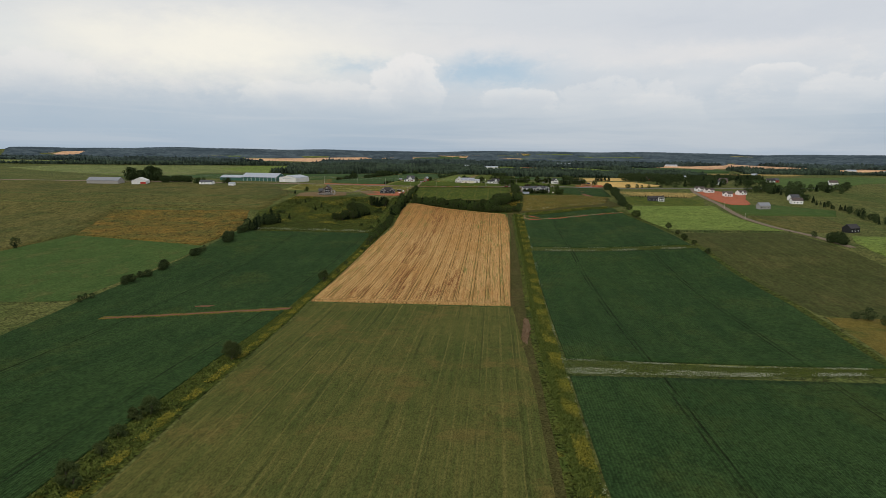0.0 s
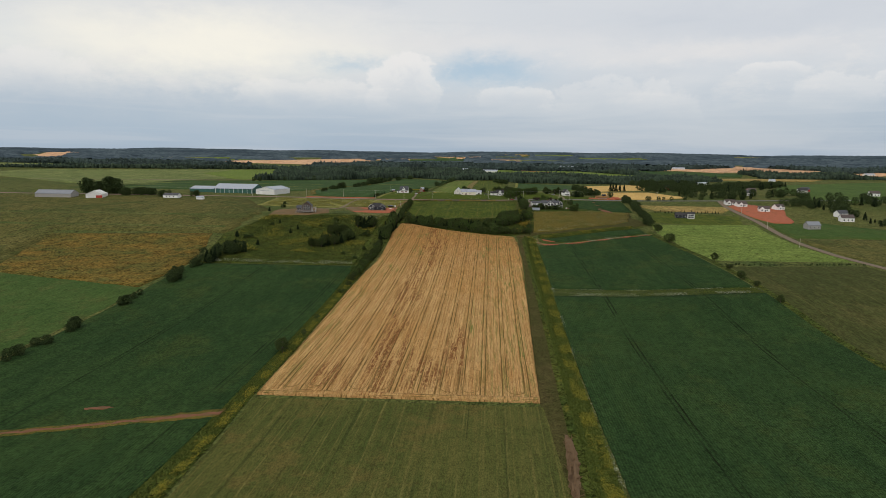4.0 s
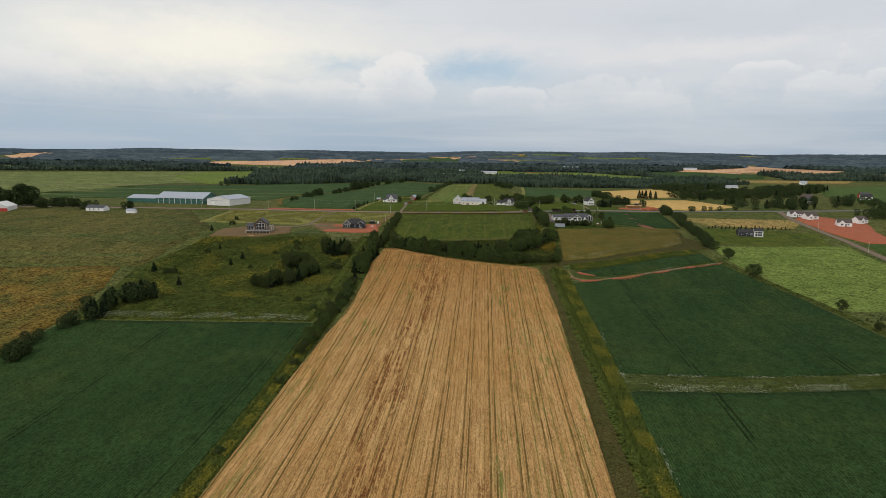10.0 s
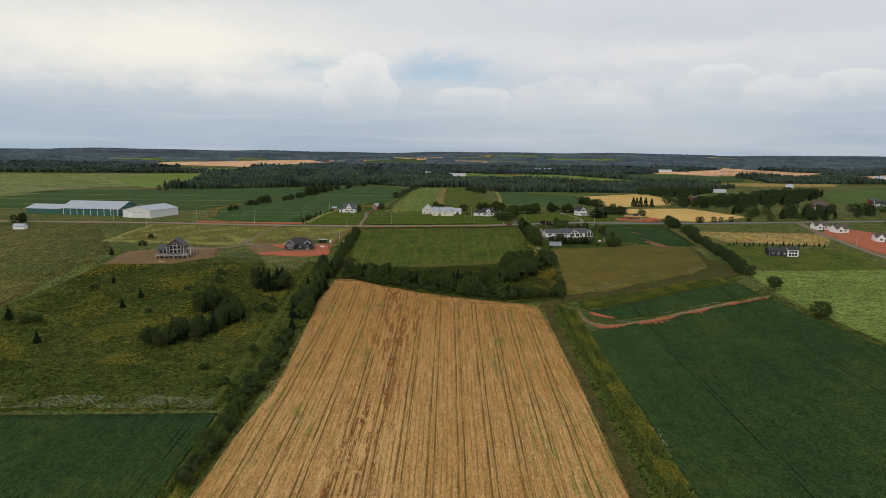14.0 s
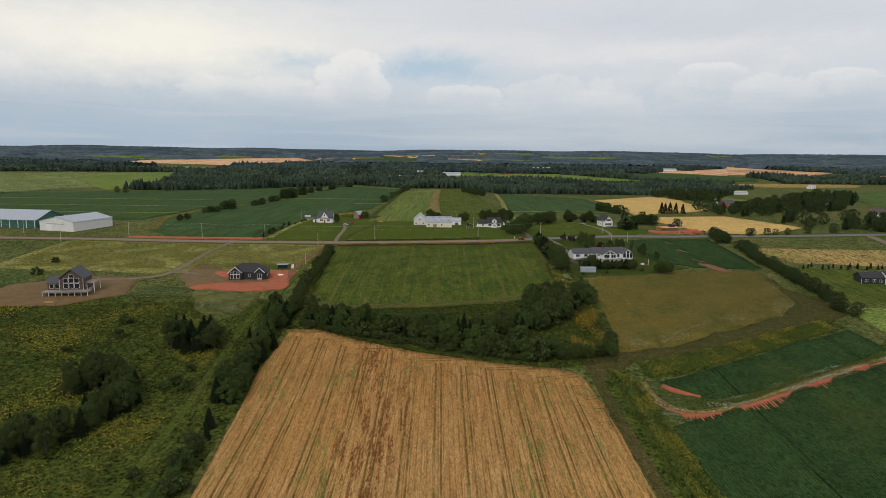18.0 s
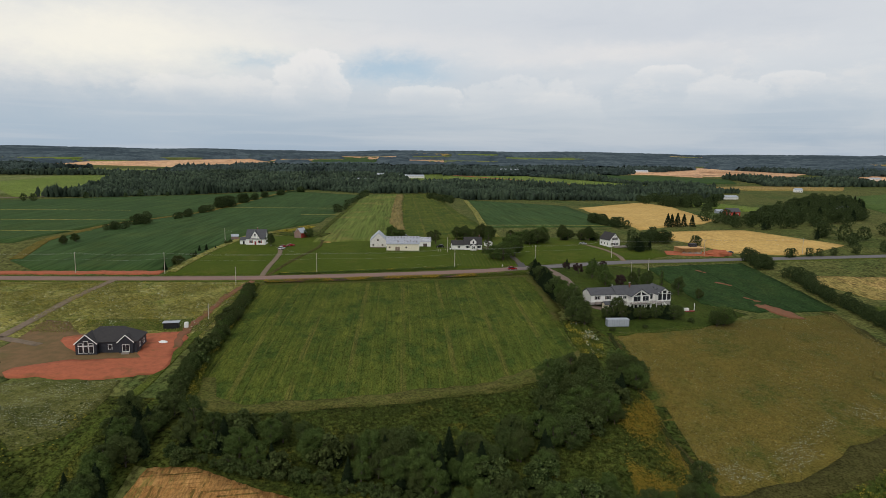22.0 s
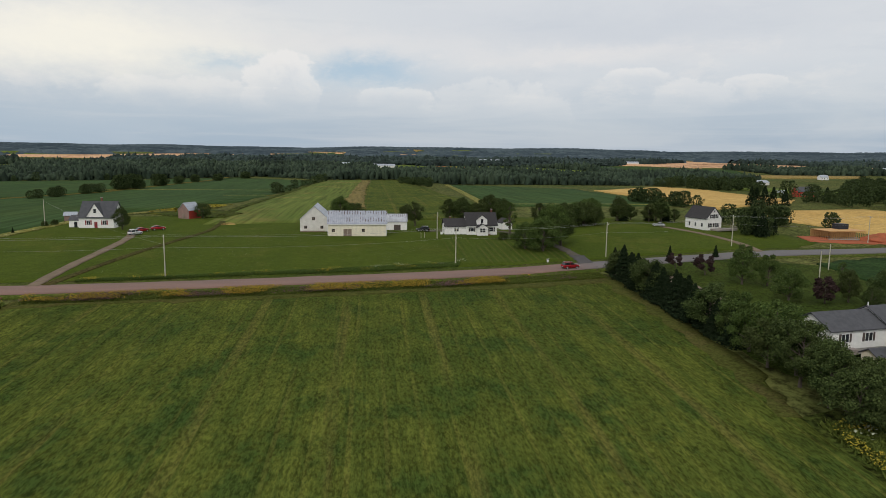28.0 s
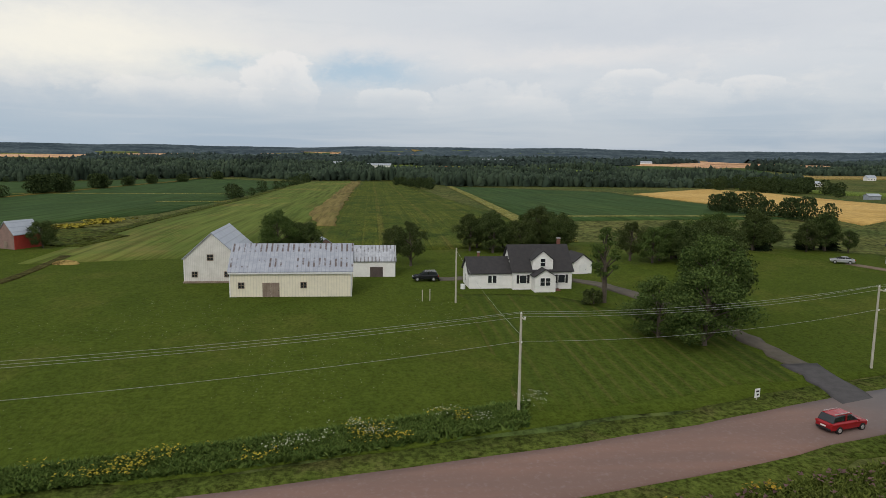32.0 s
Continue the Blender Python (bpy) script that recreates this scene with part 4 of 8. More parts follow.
FAR_FIELDS = (
    ("potato_far", [(-434, 3707), (-153, 3939), (-122, 3049), (-339, 2976)]), ("pink", [(-407, 4223), (-60, 3981), (-57, 3580), (-393, 4080)]),
    ("pink", [(-10, 3599), (137, 3484), (119, 3188), (-13, 3280)]), ("light", [(-40, 2250), (62, 2268), (47, 2034), (-20, 2064)]),
    ("light", [(59, 2220), (254, 2229), (375, 2061), (455, 1915), (389, 1866), (305, 1932), (155, 1993), (48, 2052)]),
    ("light", [(489, 4119), (870, 4085), (701, 3448), (395, 3497)]), ("light", [(249, 4325), (479, 4246), (460, 4112), (233, 4121)]),
    ("potato_far", [(391, 2251), (442, 2309), (557, 2278), (720, 2167), (660, 2007), (498, 2023)]), ("pink", [(558, 2626), (745, 2387), (685, 2228), (587, 2359)]),
    ("pink", [(946, 2900), (1054, 2454), (957, 2294), (720, 2305)]), ("stubble", [(469, 1859), (645, 1924), (830, 1913), (748, 1794), (571, 1787)]),
    ("pink", [(987, 2207), (1204, 2358), (1300, 2300), (1008, 2089)]), ("light", [(300, 1480), (345, 1482), (374, 1333), (332, 1264), (300, 1400)]),
    ("pink", [(-2477, 3651), (-2700, 4337), (-2500, 4191), (-1850, 2900)]), ("light", [(-1700, 3300), (-1500, 3500), (-1200, 3400), (-1300, 3200)]),
    ("pink", [(-2300, 2900), (-2200, 3150), (-1900, 3100), (-1950, 2850)]), ("pale", [(-1900, 2200), (-1800, 2400), (-1300, 2380), (-1350, 2250)]),
    ("pink", [(1200, 2650), (1300, 2760), (1900, 2780), (1800, 2650)]), ("light", [(1300, 3150), (1350, 3300), (2100, 3250), (2000, 3130)]),
    ("pale", [(1100, 1800), (1200, 1950), (1700, 2000), (1650, 1800)]), ("pale", [(-900, 2330), (-860, 2430), (-600, 2420), (-620, 2330)]))
rg_far = random.Random(91)
for _ in range(46):
    y = rg_far.uniform(2850, 4500)
    x, wide_f, deep = rg_far.uniform(-0.62, 0.62) * y, rg_far.uniform(90, 330), rg_far.uniform(50, 150)
    skew = rg_far.uniform(-60, 60)
    FAR_FIELDS += ((rg_far.choice(("pale", "pink", "light", "pale", "stubble", "potato_far")), [(x - wide_f / 2, y), (x + wide_f / 2, y + skew * 0.5), (x + wide_f / 2 + skew, y + deep), (x - wide_f / 2 + skew, y + deep * 0.8)]),)
for name_m, outline in FAR_FIELDS:
    patch("far_field", outline, M[name_m], "far " + {"pink": "pale stubble", "light": "light green", "pale": "pale green", "stubble": "yellow cut", "potato_far": "dark green"}[name_m] + " field among the woods", lift=0.8, step=50)
patch("far_field", [(445, 1250), (600, 1600), (910, 1800), (1000, 1700), (720, 1300), (470, 1000), (405, 1040)], M["light_far"], "wide green field", lift=0.3, step=40)
ribbon("red_bank", [(85, 2224), (171, 2130), (230, 2030), (292, 1935)], 9, M["soil"], "bare red soil along a far field", "soil", lift=1.3, step=20)
for x0, x1, y in ((-240, -110, 1330), (-130, -97, 1240), (-600, -262, 1180), (-600, -300, 1290), (-560, -250, 1090), (26, 140, 1128)):
    ribbon("grass_strip", [(x0, y), ((x0 + x1) / 2, y + 3), (x1, y)], 3.5, M["weeds"], "pale grass strip across the potatoes", "bank", lift=0.42)
ribbon("far_road", [(-900, 1380), (-520, 1480), (-300, 1640), (-190, 1735)], 7.0, M["gravel"], "pale far road along the fields", "road", lift=0.6)
ribbon("weed_strip", [(-93, 1060), (-94, 1150), (-94, 1400), (-95, 1600)], 4.0, M["scrub"], "strip of goldenrod along the hay", "bank", lift=0.4)
ribbon("weed_strip", [(-232, 965), (-252, 1033), (-258, 1134), (-224, 1284), (-217, 1689)], 6.0, M["rust"], "weedy strip between potato fields", "bank", lift=0.45)
ribbon("weed_strip", [(24, 1060), (22, 1110), (35, 1300), (43, 1493)], 5.0, M["weeds"], "pale weedy strip along the potatoes", "bank", lift=0.45)
ribbon("weed_strip", [(-146, 935), (-144, 1000), (-138, 1060), (-104, 1100)], 4.0, M["weeds"], "weedy strip along the farm boundary", "bank", lift=0.4)
patch("weed_patch", [(-112, 1058), (-90, 1052), (-86, 1072), (-104, 1090), (-125, 1072)], M["scrub"], "goldenrod behind the small shed", "scrub", lift=0.4, step=4)
# roads and tracks
ROAD = [(-900, 930), (-600, 922), (-290, 921), (-200, 919), (-155, 921), (-107, 924.5), (-65, 931.5), (-15, 941.5), (6, 947), (19, 951), (40, 957), (63, 963), (102, 976.5), (151, 995), (233, 1004), (500, 1040)]
M["road"] = None
k = Nodes("worn_red_asphalt", 0.8, 0.3)
col = k.mix(k.band(k.noise(0.05, 0.3, detail=6), 0.35, 0.65), (0.220, 0.130, 0.102), (0.180, 0.114, 0.094))
col = k.mix(k.math("MULTIPLY", k.band(k.noise(2.5, 2.5, detail=5), 0.5, 0.75), 0.4), col, (0.26, 0.20, 0.19))
col = k.mix(k.band(k.axis(), 10, 30), col, k.mix(k.noise(0.6, 0.6), (0.150, 0.140, 0.138), (0.115, 0.105, 0.105)))
M["road"] = k.done(col, k.noise(9, 9), 0.3, 0.01)
ribbon("road_verge", ROAD, 13.5, M["verge"], "grassy road verge", "verge", lift=0.15, jitter=0.35)
ribbon("road", ROAD, 7.4, M["road"], "worn reddish asphalt country road", "road", lift=0.26, camber=0.08)
ribbon("gravel_road", [(274, 540), (270, 605), (262, 660), (258, 720), (261, 770), (270, 850), (270, 900), (272, 955), (282, 1006)], 6.0, M["drive"], "brown gravel road to the new houses", "road", lift=0.3)
patch("bare_soil", [(276, 958), (300, 986), (334, 940), (317, 890), (309, 850), (300, 837), (284, 838), (276, 870), (275, 905)], M["soil"], "red building land", "soil", lift=0.2, step=9)
ribbon("driveway", [(-165, 919), (-168.5, 888), (-168, 854), (-167.5, 832), (-170, 822), (-178, 817), (-190, 816), (-200, 812)], 3.2, M["drive"], "gravel drive to the new house", "driveway", lift=0.3)
ribbon("driveway", [(-170, 836), (-158, 832), (-152, 828)], 3.0, M["drive"], "gravel drive between the lots", "driveway", lift=0.3)
ribbon("driveway", [(-103, 927), (-104, 945), (-104, 970), (-105, 992), (-108, 1003)], 2.5, M["drive"], "dirt drive to the white farmhouse", "driveway", lift=0.3)
ribbon("driveway", [(-101, 929), (-96, 960), (-90, 990), (-86, 1012), (-88, 1040)], 2.0, M["path"], "rutted farm track over the grass", "driveway", lift=0.28)
ribbon("driveway", [(21.8, 950), (22.6, 955), (23.2, 961), (23.2, 965)], 4.2, M["asphalt"], "dark asphalt apron of the farm drive", "driveway", lift=0.31, step=1.5, jitter=0.3)
ribbon("driveway", [(23.2, 962), (23, 968), (22.3, 978), (20, 989), (16, 1001), (12, 1010), (4, 1014), (-14, 1012)], 2.8, M["farm_drive"], "dark gravel drive to the farmhouse", "driveway", lift=0.28, step=2, jitter=0.25)
ribbon("driveway", [(81, 971), (84, 990), (80, 1012), (74, 1026)], 2.6, M["drive"], "drive to the gabled house", "driveway", lift=0.3)
ribbon("driveway", [(34, 953), (39, 930), (38, 905), (33, 890), (36, 877), (48, 868)], 4.0, M["gravel"], "gravel drive to the bungalow", "driveway", lift=0.3)
ribbon("field_track", [(-112, 610), (-113, 650), (-113, 703), (-113, 752), (-112, 777), (-108, 800), (-107, 850), (-106, 915)], 2.6, M["verge"], "grassy track beside the trees", "path", lift=0.2)
ribbon("driveway", [(-109, 826), (-111.5, 834), (-112, 842), (-110.8, 861), (-110.4, 886), (-107.5, 908), (-105, 919)], 2.6, M["dull_soil"], "red dirt track from the new house to the road", "driveway", lift=0.32, step=2.5, jitter=0.35)
patch("bungalow_lawn", [(32, 840), (69, 848), (100, 873), (86, 886), (88, 954), (60, 960), (30, 950), (26, 880)], M["garden"], "green lawn round the bungalow", "lawn", lift=0.16, step=6)
patch("building_site", [(116, 1000), (152, 1003), (150, 1015), (120, 1014)], M["soil"], "red soil of a building site", "soil", lift=0.24, step=4)
patch("bare_soil", [(-232, 926), (-150, 930), (-150, 937), (-205, 933), (-232, 934)], M["soil"], "red bare soil bank along the road", "soil", lift=0.4, step=3)

# ---- trees ----
rnd = random.Random(11)
M["bark"] = plain("bark", (0.110, 0.090, 0.070), (0.065, 0.052, 0.042), 2.0, 0.95)
M["leaf"] = leafy("broad_leaves", (0.0170, 0.0330, 0.0095), (0.0960, 0.1300, 0.0400), (0.0560, 0.0640, 0.0210))
M["leaf_light"] = leafy("light_leaves", (0.0280, 0.0540, 0.0140), (0.1150, 0.1600, 0.0420), (0.0550, 0.0860, 0.0220))
M["spruce"] = leafy("spruce_needles", (0.0070, 0.0147, 0.0070), (0.0265, 0.0418, 0.0167), (0.0146, 0.0231, 0.0100))
M["purple"] = leafy("purple_leaves", (0.035, 0.022, 0.022), (0.062, 0.036, 0.034), (0.045, 0.030, 0.028))
M["far_leaf"] = leafy("far_tree_leaves", (0.0190, 0.0340, 0.0130), (0.0700, 0.0960, 0.0320), (0.0360, 0.0500, 0.0190))
# lifted and slightly blued, so the colour itself carries the distance haze
M["far_wood_hazed"] = leafy("far_wood_hazed", (0.0300, 0.0470, 0.0330), (0.0740, 0.1010, 0.0600), (0.0450, 0.0670, 0.0420), patches=0.02)


def part(name, bm, material, parent=None, label="", smooth=False):
    me = bpy.data.meshes.new(name)
    bm.to_mesh(me)
    bm.free()
    me.materials.append(material)
    if smooth:
        me.shade_smooth()
    ob = new(name, me)
    ob.parent = parent
    if label:
        ob["label"] = label
    return ob


def part_raw(name, verts, faces, material, parent):
    me = bpy.data.meshes.new(name)
    me.from_pydata(verts, [], faces)
    me.materials.append(material)
    ob = new(name, me)
    ob.parent = parent
    return ob


def limb(verts, faces, a, b, ra, rb, sides=6):
    a, b = Vector(a), Vector(b)
    q = (b - a).to_track_quat("Z", "Y")
    n = len(verts)
    for p, r in ((a, ra), (b, rb)):
        for i in range(sides):
            w = 2 * math.pi * i / sides
            verts.append(tuple(p + q @ Vector((math.cos(w) * r, math.sin(w) * r, 0))))
    for i in range(sides):
        j = (i + 1) % sides
        faces.append((n + i, n + j, n + sides + j, n + sides + i))


def leaf(verts, faces, c, size, out, rg):
    """One small bent spray of leaves that faces roughly outwards."""
    d = Vector(out) + Vector((rg.gauss(0, 0.6), rg.gauss(0, 0.6), rg.gauss(0.3, 0.6)))
    q = d.to_track_quat("Z", "Y") @ Euler((0, 0, rg.uniform(0, 6.28))).to_quaternion()
    s, k = size * rg.uniform(0.6, 1.3), rg.uniform(0.5, 0.9)
    n = len(verts)
    for x, y, z in ((-s, -s * k * 0.3, -0.25 * s), (0.1 * s, -s * k, 0.2 * s), (s, s * k * 0.2, -0.2 * s), (-0.1 * s, s * k, 0.1 * s)):
        verts.append(tuple(Vector(c) + q @ Vector((x, y, z))))
    faces.append((n, n + 1, n + 2))
    faces.append((n, n + 2, n + 3))


def broad_tree(name, label, height, spread, leaves, material, seed, trunk_part=0.25, lumps=14):
    rg = random.Random(seed)
    root = tagged(new(name), label, "tree" if height > 3 else "bush")
    tv, tf, cv, cf = [], [], [], []
    th = height * trunk_part
    lean = Vector((rg.uniform(-0.3, 0.3), rg.uniform(-0.3, 0.3), 0))
    top = Vector((0, 0, height * 0.72)) + lean
    limb(tv, tf, (0, 0, -0.3), (0, 0, th), height * 0.032, height * 0.024, 7)
    limb(tv, tf, (0, 0, th), top, height * 0.024, height * 0.006, 6)
    blobs = []
    for i in range(lumps):
        w = i * 2.399 + rg.uniform(-0.5, 0.5)
        f = (i + 0.5) / lumps
        zc = th + (height - th) * (0.10 + 0.80 * f) + rg.uniform(-0.04, 0.04) * height
        prof = math.sin(math.pi * (0.18 + 0.74 * f)) ** 0.8
        r = spread * prof * rg.uniform(0.42, 0.86)
        c = Vector((math.cos(w) * r, math.sin(w) * r, zc)) + lean * f
        rad = spread * rg.uniform(0.22, 0.42) * (0.6 + 0.5 * prof)
        blobs.append((c, rad))
        limb(tv, tf, (lean * f * 0.6) + Vector((0, 0, max(th * 0.8, zc - rad - height * 0.1))), c, height * 0.010, height * 0.003, 4)
    per = leaves // lumps
    size = spread * 3.3 / math.sqrt(leaves)
    for c, rad in blobs:
        for _ in range(per):
            d = Vector((rg.gauss(0, 1), rg.gauss(0, 1), rg.gauss(0.2, 1))).normalized()
            p = c + Vector((d.x, d.y, d.z * 0.85)) * rad * rg.uniform(0.35, 1.0) * (1.25 if rg.random() < 0.12 else 1.0)
            if p.z < 0.15:
                p.z = 0.15
            leaf(cv, cf, p, size, d, rg)
    part_raw("trunk", tv, tf, M["bark"], root)
    part_raw("crown", cv, cf, material, root)
    return root


def spruce_tree(name, label, height, spread, seed, leaves=700, material=None):
    rg = random.Random(seed)
    root = tagged(new(name), label, "tree")
    tv, tf, cv, cf = [], [], [], []
    limb(tv, tf, (0, 0, -0.3), (0, 0, height * 0.97), height * 0.02, 0.03, 6)
    for i in range(leaves):
        f = (i + rg.random()) / leaves
        f = 1 - (1 - f) ** 0.75
        ring = 0.75 + 0.25 * math.sin(f * 60)
        r = spread * (1 - f) ** 0.85 * ring * rg.uniform(0.35, 1.0) + 0.08
        w = rg.uniform(0, 6.283)
        p = Vector((math.cos(w) * r, math.sin(w) * r, height * (0.06 + 0.93 * f) - r * 0.22))
        leaf(cv, cf, p, spread * 0.082 * (1.15 - 0.6 * f), (math.cos(w), math.sin(w), 0.2), rg)
    for i in range(10):
        w, f = i * 2.4, 0.1 + 0.07 * i
        limb(tv, tf, (0, 0, height * f), (math.cos(w) * spread * (1 - f) * 0.8, math.sin(w) * spread * (1 - f) * 0.8, height * f), 0.06, 0.02, 4)
    part_raw("trunk", tv, tf, M["bark"], root)
    part_raw("crown", cv, cf, material or M["spruce"], root)
    return root


KINDS = {"hero": [], "broad": [], "light": [], "spruce": [], "bush": [], "purple": [], "slim": []}
for i in range(3):
    KINDS["hero"].append(broad_tree("tree", "large spreading broadleaf tree with dense foliage", 10, 4.6 + 0.3 * i, 13000, M["leaf_light"], 130 + i, 0.08, 24))
for i in range(4):
    KINDS["broad"].append(broad_tree("tree", "dark green broadleaf tree with a full crown", 9, 3.5 + 0.3 * i, 8000, M["leaf"], 20 + i, 0.16, 22))
for i in range(3):
    KINDS["light"].append(broad_tree("tree", "fresh green broadleaf tree with a rounded crown", 8, 3.3 + 0.3 * i, 7000, M["leaf_light"], 40 + i, 0.14, 20))
for i in range(3):
    KINDS["spruce"].append(spruce_tree("spruce_tree", "dark spruce tree with a pointed top", 9, 2.7 + 0.3 * i, 60 + i, 4200))
for i in range(3):
    KINDS["bush"].append(broad_tree("bush", "low dense dark green bush", 2.8, 2.1, 1600, M["leaf"], 80 + i, 0.06, 9))
for i in range(2):
    KINDS["purple"].append(broad_tree("tree", "small tree with dark purple leaves", 5, 2.6, 1300, M["purple"], 100 + i, 0.2, 10))
for i in range(2):
    KINDS["slim"].append(broad_tree("tree", "slim tree with thin open foliage", 11, 1.9, 2600, M["leaf_light"], 110 + i, 0.30, 26))
used = set()


FAR_TREES = []


JOINED = {"field hedge", "trees at the road bend", "grove at the potato field", "trees beside the gabled house", "trees on the far field bank", "roadside trees", "low hedge below the light field"}


def tree(kind, x, y, height, group="", wide=1.0):
    if y > 1060 or x > 172 or x < -240 or group in JOINED:
        FAR_TREES.append((kind, x, y, height * rnd.uniform(0.9, 1.1), wide))
        return None
    src = rnd.choice(KINDS[kind])
    base = {"hero": 10, "broad": 9, "light": 8, "spruce": 9, "bush": 2.8, "purple": 5, "slim": 11}[kind]
    s = height / base * rnd.uniform(0.9, 1.1)
    m = pose(x, y, h(x, y) - 0.05, 0, 0, rnd.uniform(0, 360))
    if src.name not in used:
        used.add(src.name)
        src.matrix_basis = m
        ob = src
    else:
        ob = copy_thing(src, m)
    ob.scale = (s * wide, s * wide, s)
    if group:
        ob["group"] = group
    return ob


def row(line, gap, kinds, size, group, side=1.0, wide=1.0):
    p = np.array(line, float)
    n = max(2, int(np.sum(np.hypot(*np.diff(p, axis=0).T)) / gap))
    for x, y in along(line, n):
        tree(rnd.choice(kinds), x + rnd.gauss(0, side), y + rnd.gauss(0, gap * 0.5), rnd.uniform(*size), group, wide)


def clump(x, y, rx, ry, n, kinds, size, group, wide=1.0):
    for _ in range(n):
        w, r = rnd.uniform(0, 6.283), math.sqrt(rnd.random())
        tree(rnd.choice(kinds), x + math.cos(w) * r * rx, y + math.sin(w) * r * ry, rnd.uniform(*size), group, wide)


def inside(px, py, poly):
    r = np.zeros(px.shape, bool)
    q = np.array(poly, float)
    for (x0, y0), (x1, y1) in zip(q, np.roll(q, -1, 0)):
        c = ((y0 > py) != (y1 > py)) & (px < (x1 - x0) * (py - y0) / (y1 - y0 + 1e-9) + x0)
        r ^= c
    return r


# hedge between the potatoes, the meadow and the wheat
for x, y, s in ((-98, 245, 7.0), (-100, 187, 6.0), (-103, 184, 4.0), (-97, 142, 7.2), (-94, 140, 4.5), (-98, 158, 4.6), (-101, 171, 3.2), (-103, 408, 7.6), (-101, 437, 4.2), (-103, 470, 2.6), (-102, 528, 3.0), (-101.5, 548, 3.4), (-101.8, 560, 4.2), (-103, 563, 4.0), (-100, 128, 4)):
    tree("broad" if s > 4 else "bush", x, y, s, "trees on the field bank", 1.2)
row([(-102, 568), (-101.5, 600), (-101, 640), (-101.5, 672)], 2.6, ["broad", "broad", "bush", "light"], (4.0, 6.6), "trees on the field bank", 1.0, 1.1)
row([(-101, 682), (-101.5, 690)], 3.0, ["broad", "spruce"], (5, 7), "trees on the field bank", 1.0)
row([(-103, 702), (-102.5, 725), (-101, 748), (-99, 766)], 1.5, ["broad", "broad", "spruce", "light"], (5.5, 8.5), "trees on the field bank", 2.2)
for x, y, n, sz in ((-216, 343, 2, 4), (-218, 388, 4, 5), (-217, 407, 3, 4.5), (-217, 433, 5, 5.5), (-219, 483, 4, 5), (-219, 500, 2, 4), (-216, 543, 6, 6.5), (-222, 560, 3, 5), (-221, 584, 4, 6)):
    clump(x, y, 2.5, 6, n + 1, ["broad", "broad", "bush"], (sz * 0.85, sz * 1.2), "trees on the far field bank", 0.95)
tree("broad", -371, 502, 7.5, "scattered young trees", 1.3)
for cx, cy, cn in ((-217, 600, 7), (-216, 614, 8), (-212, 628, 9), (-208, 636, 5)):
    clump(cx, cy, 6, 7, cn, ["broad", "spruce", "spruce"], (7, 10.5), "grove at the potato field", 0.9)
for x, y, n, sz in ((-508, 930, 5, 21), (-492, 928, 3, 18), (-476, 928, 6, 22), (-452, 915, 6, 9), (-436, 920, 7, 10), (-420, 921, 7, 9), (-405, 918, 3, 8), (-398, 904, 2, 8), (-366, 915, 4, 8)):
    clump(x, y, 7, 4, n, ["broad"], (sz * 0.8, sz), "trees round the western farm", 0.9)
# scrub between the wheat and the new houses
clump(-125, 741, 8.5, 8, 24, ["spruce", "spruce", "broad"], (7.5, 11), "trees in the scrub", 1.0)
for cx, cy, rx, ry, cn in ((-143, 712, 8, 4, 13), (-149, 706, 5, 5, 7), (-134, 706, 4, 5, 7), (-136, 690, 5, 7, 11), (-131, 699, 3, 5, 5), (-144, 674, 7, 6, 12), (-152, 664, 5, 4, 6), (-140, 682, 5, 5, 6)):
    clump(cx, cy, rx, ry, cn, ["broad", "broad", "spruce"], (6.0, 9.5), "trees in the scrub", 0.95)
row([(-98, 766), (-98, 785), (-98.6, 812), (-98.2, 830), (-98.2, 845), (-99.2, 866), (-101.5, 890)], 1.9, ["broad", "broad", "bush", "light"], (3.4, 5.6), "trees beside the hay field", 0.9, 1.05)
for x, y, s in ((-103, 899, 3.8), (-102.5, 902, 3.4), (-104, 905, 3.0)):
    tree("bush", x, y, s, "trees beside the hay field", 1.1)
clump(-102, 768, 5, 9, 12, ["broad", "spruce"], (6, 8.5), "trees in the scrub")
for x, y, s in ((-227, 684, 6.5), (-201, 661, 5), (-186, 704, 4.6), (-183, 717, 4.8), (-209, 724, 3), (-205, 735, 4), (-218, 681, 3.6), (-214, 683, 3.2), (-157, 757, 3.8), (-154, 744, 3.6), (-121, 712, 3.4), (-117, 709, 3.0), (-124, 709, 2.6), (-120, 722, 2.8), (-128, 700, 4.6), (-233, 791, 4.5), (-228, 822, 3.5), (-235, 850, 3), (-366, 495, 5), (-172, 700, 2.4), (-165, 730, 2.6), (-112, 660, 3.2), (-125, 640, 2.6), (-113, 627, 3), (-108, 750, 4)):
    tree("spruce" if s >= 4 else "bush", x, y, s, "scattered young trees", 1.1)
clump(-32, 759, 14, 8, 18, ["broad", "light", "spruce"], (6, 9), "trees of the small wood")
clump(-14, 764, 11, 9, 15, ["broad", "light", "spruce"], (6, 9), "trees of the small wood")
clump(15, 801, 13, 6, 15, ["broad", "light", "broad"], (6, 9), "trees of the small wood")
clump(28, 806, 5, 5, 7, ["broad", "light"], (6, 8.5), "trees of the small wood")
clump(8, 786, 12, 8, 14, ["broad", "broad", "light"], (6, 9), "trees of the small wood")
for x, y, s in ((2, 748, 5.5), (5, 746, 6), (8, 744, 5), (22, 746, 5.5), (24, 748, 5)):
    tree("broad", x, y, s, "trees of the small wood", 1.2)
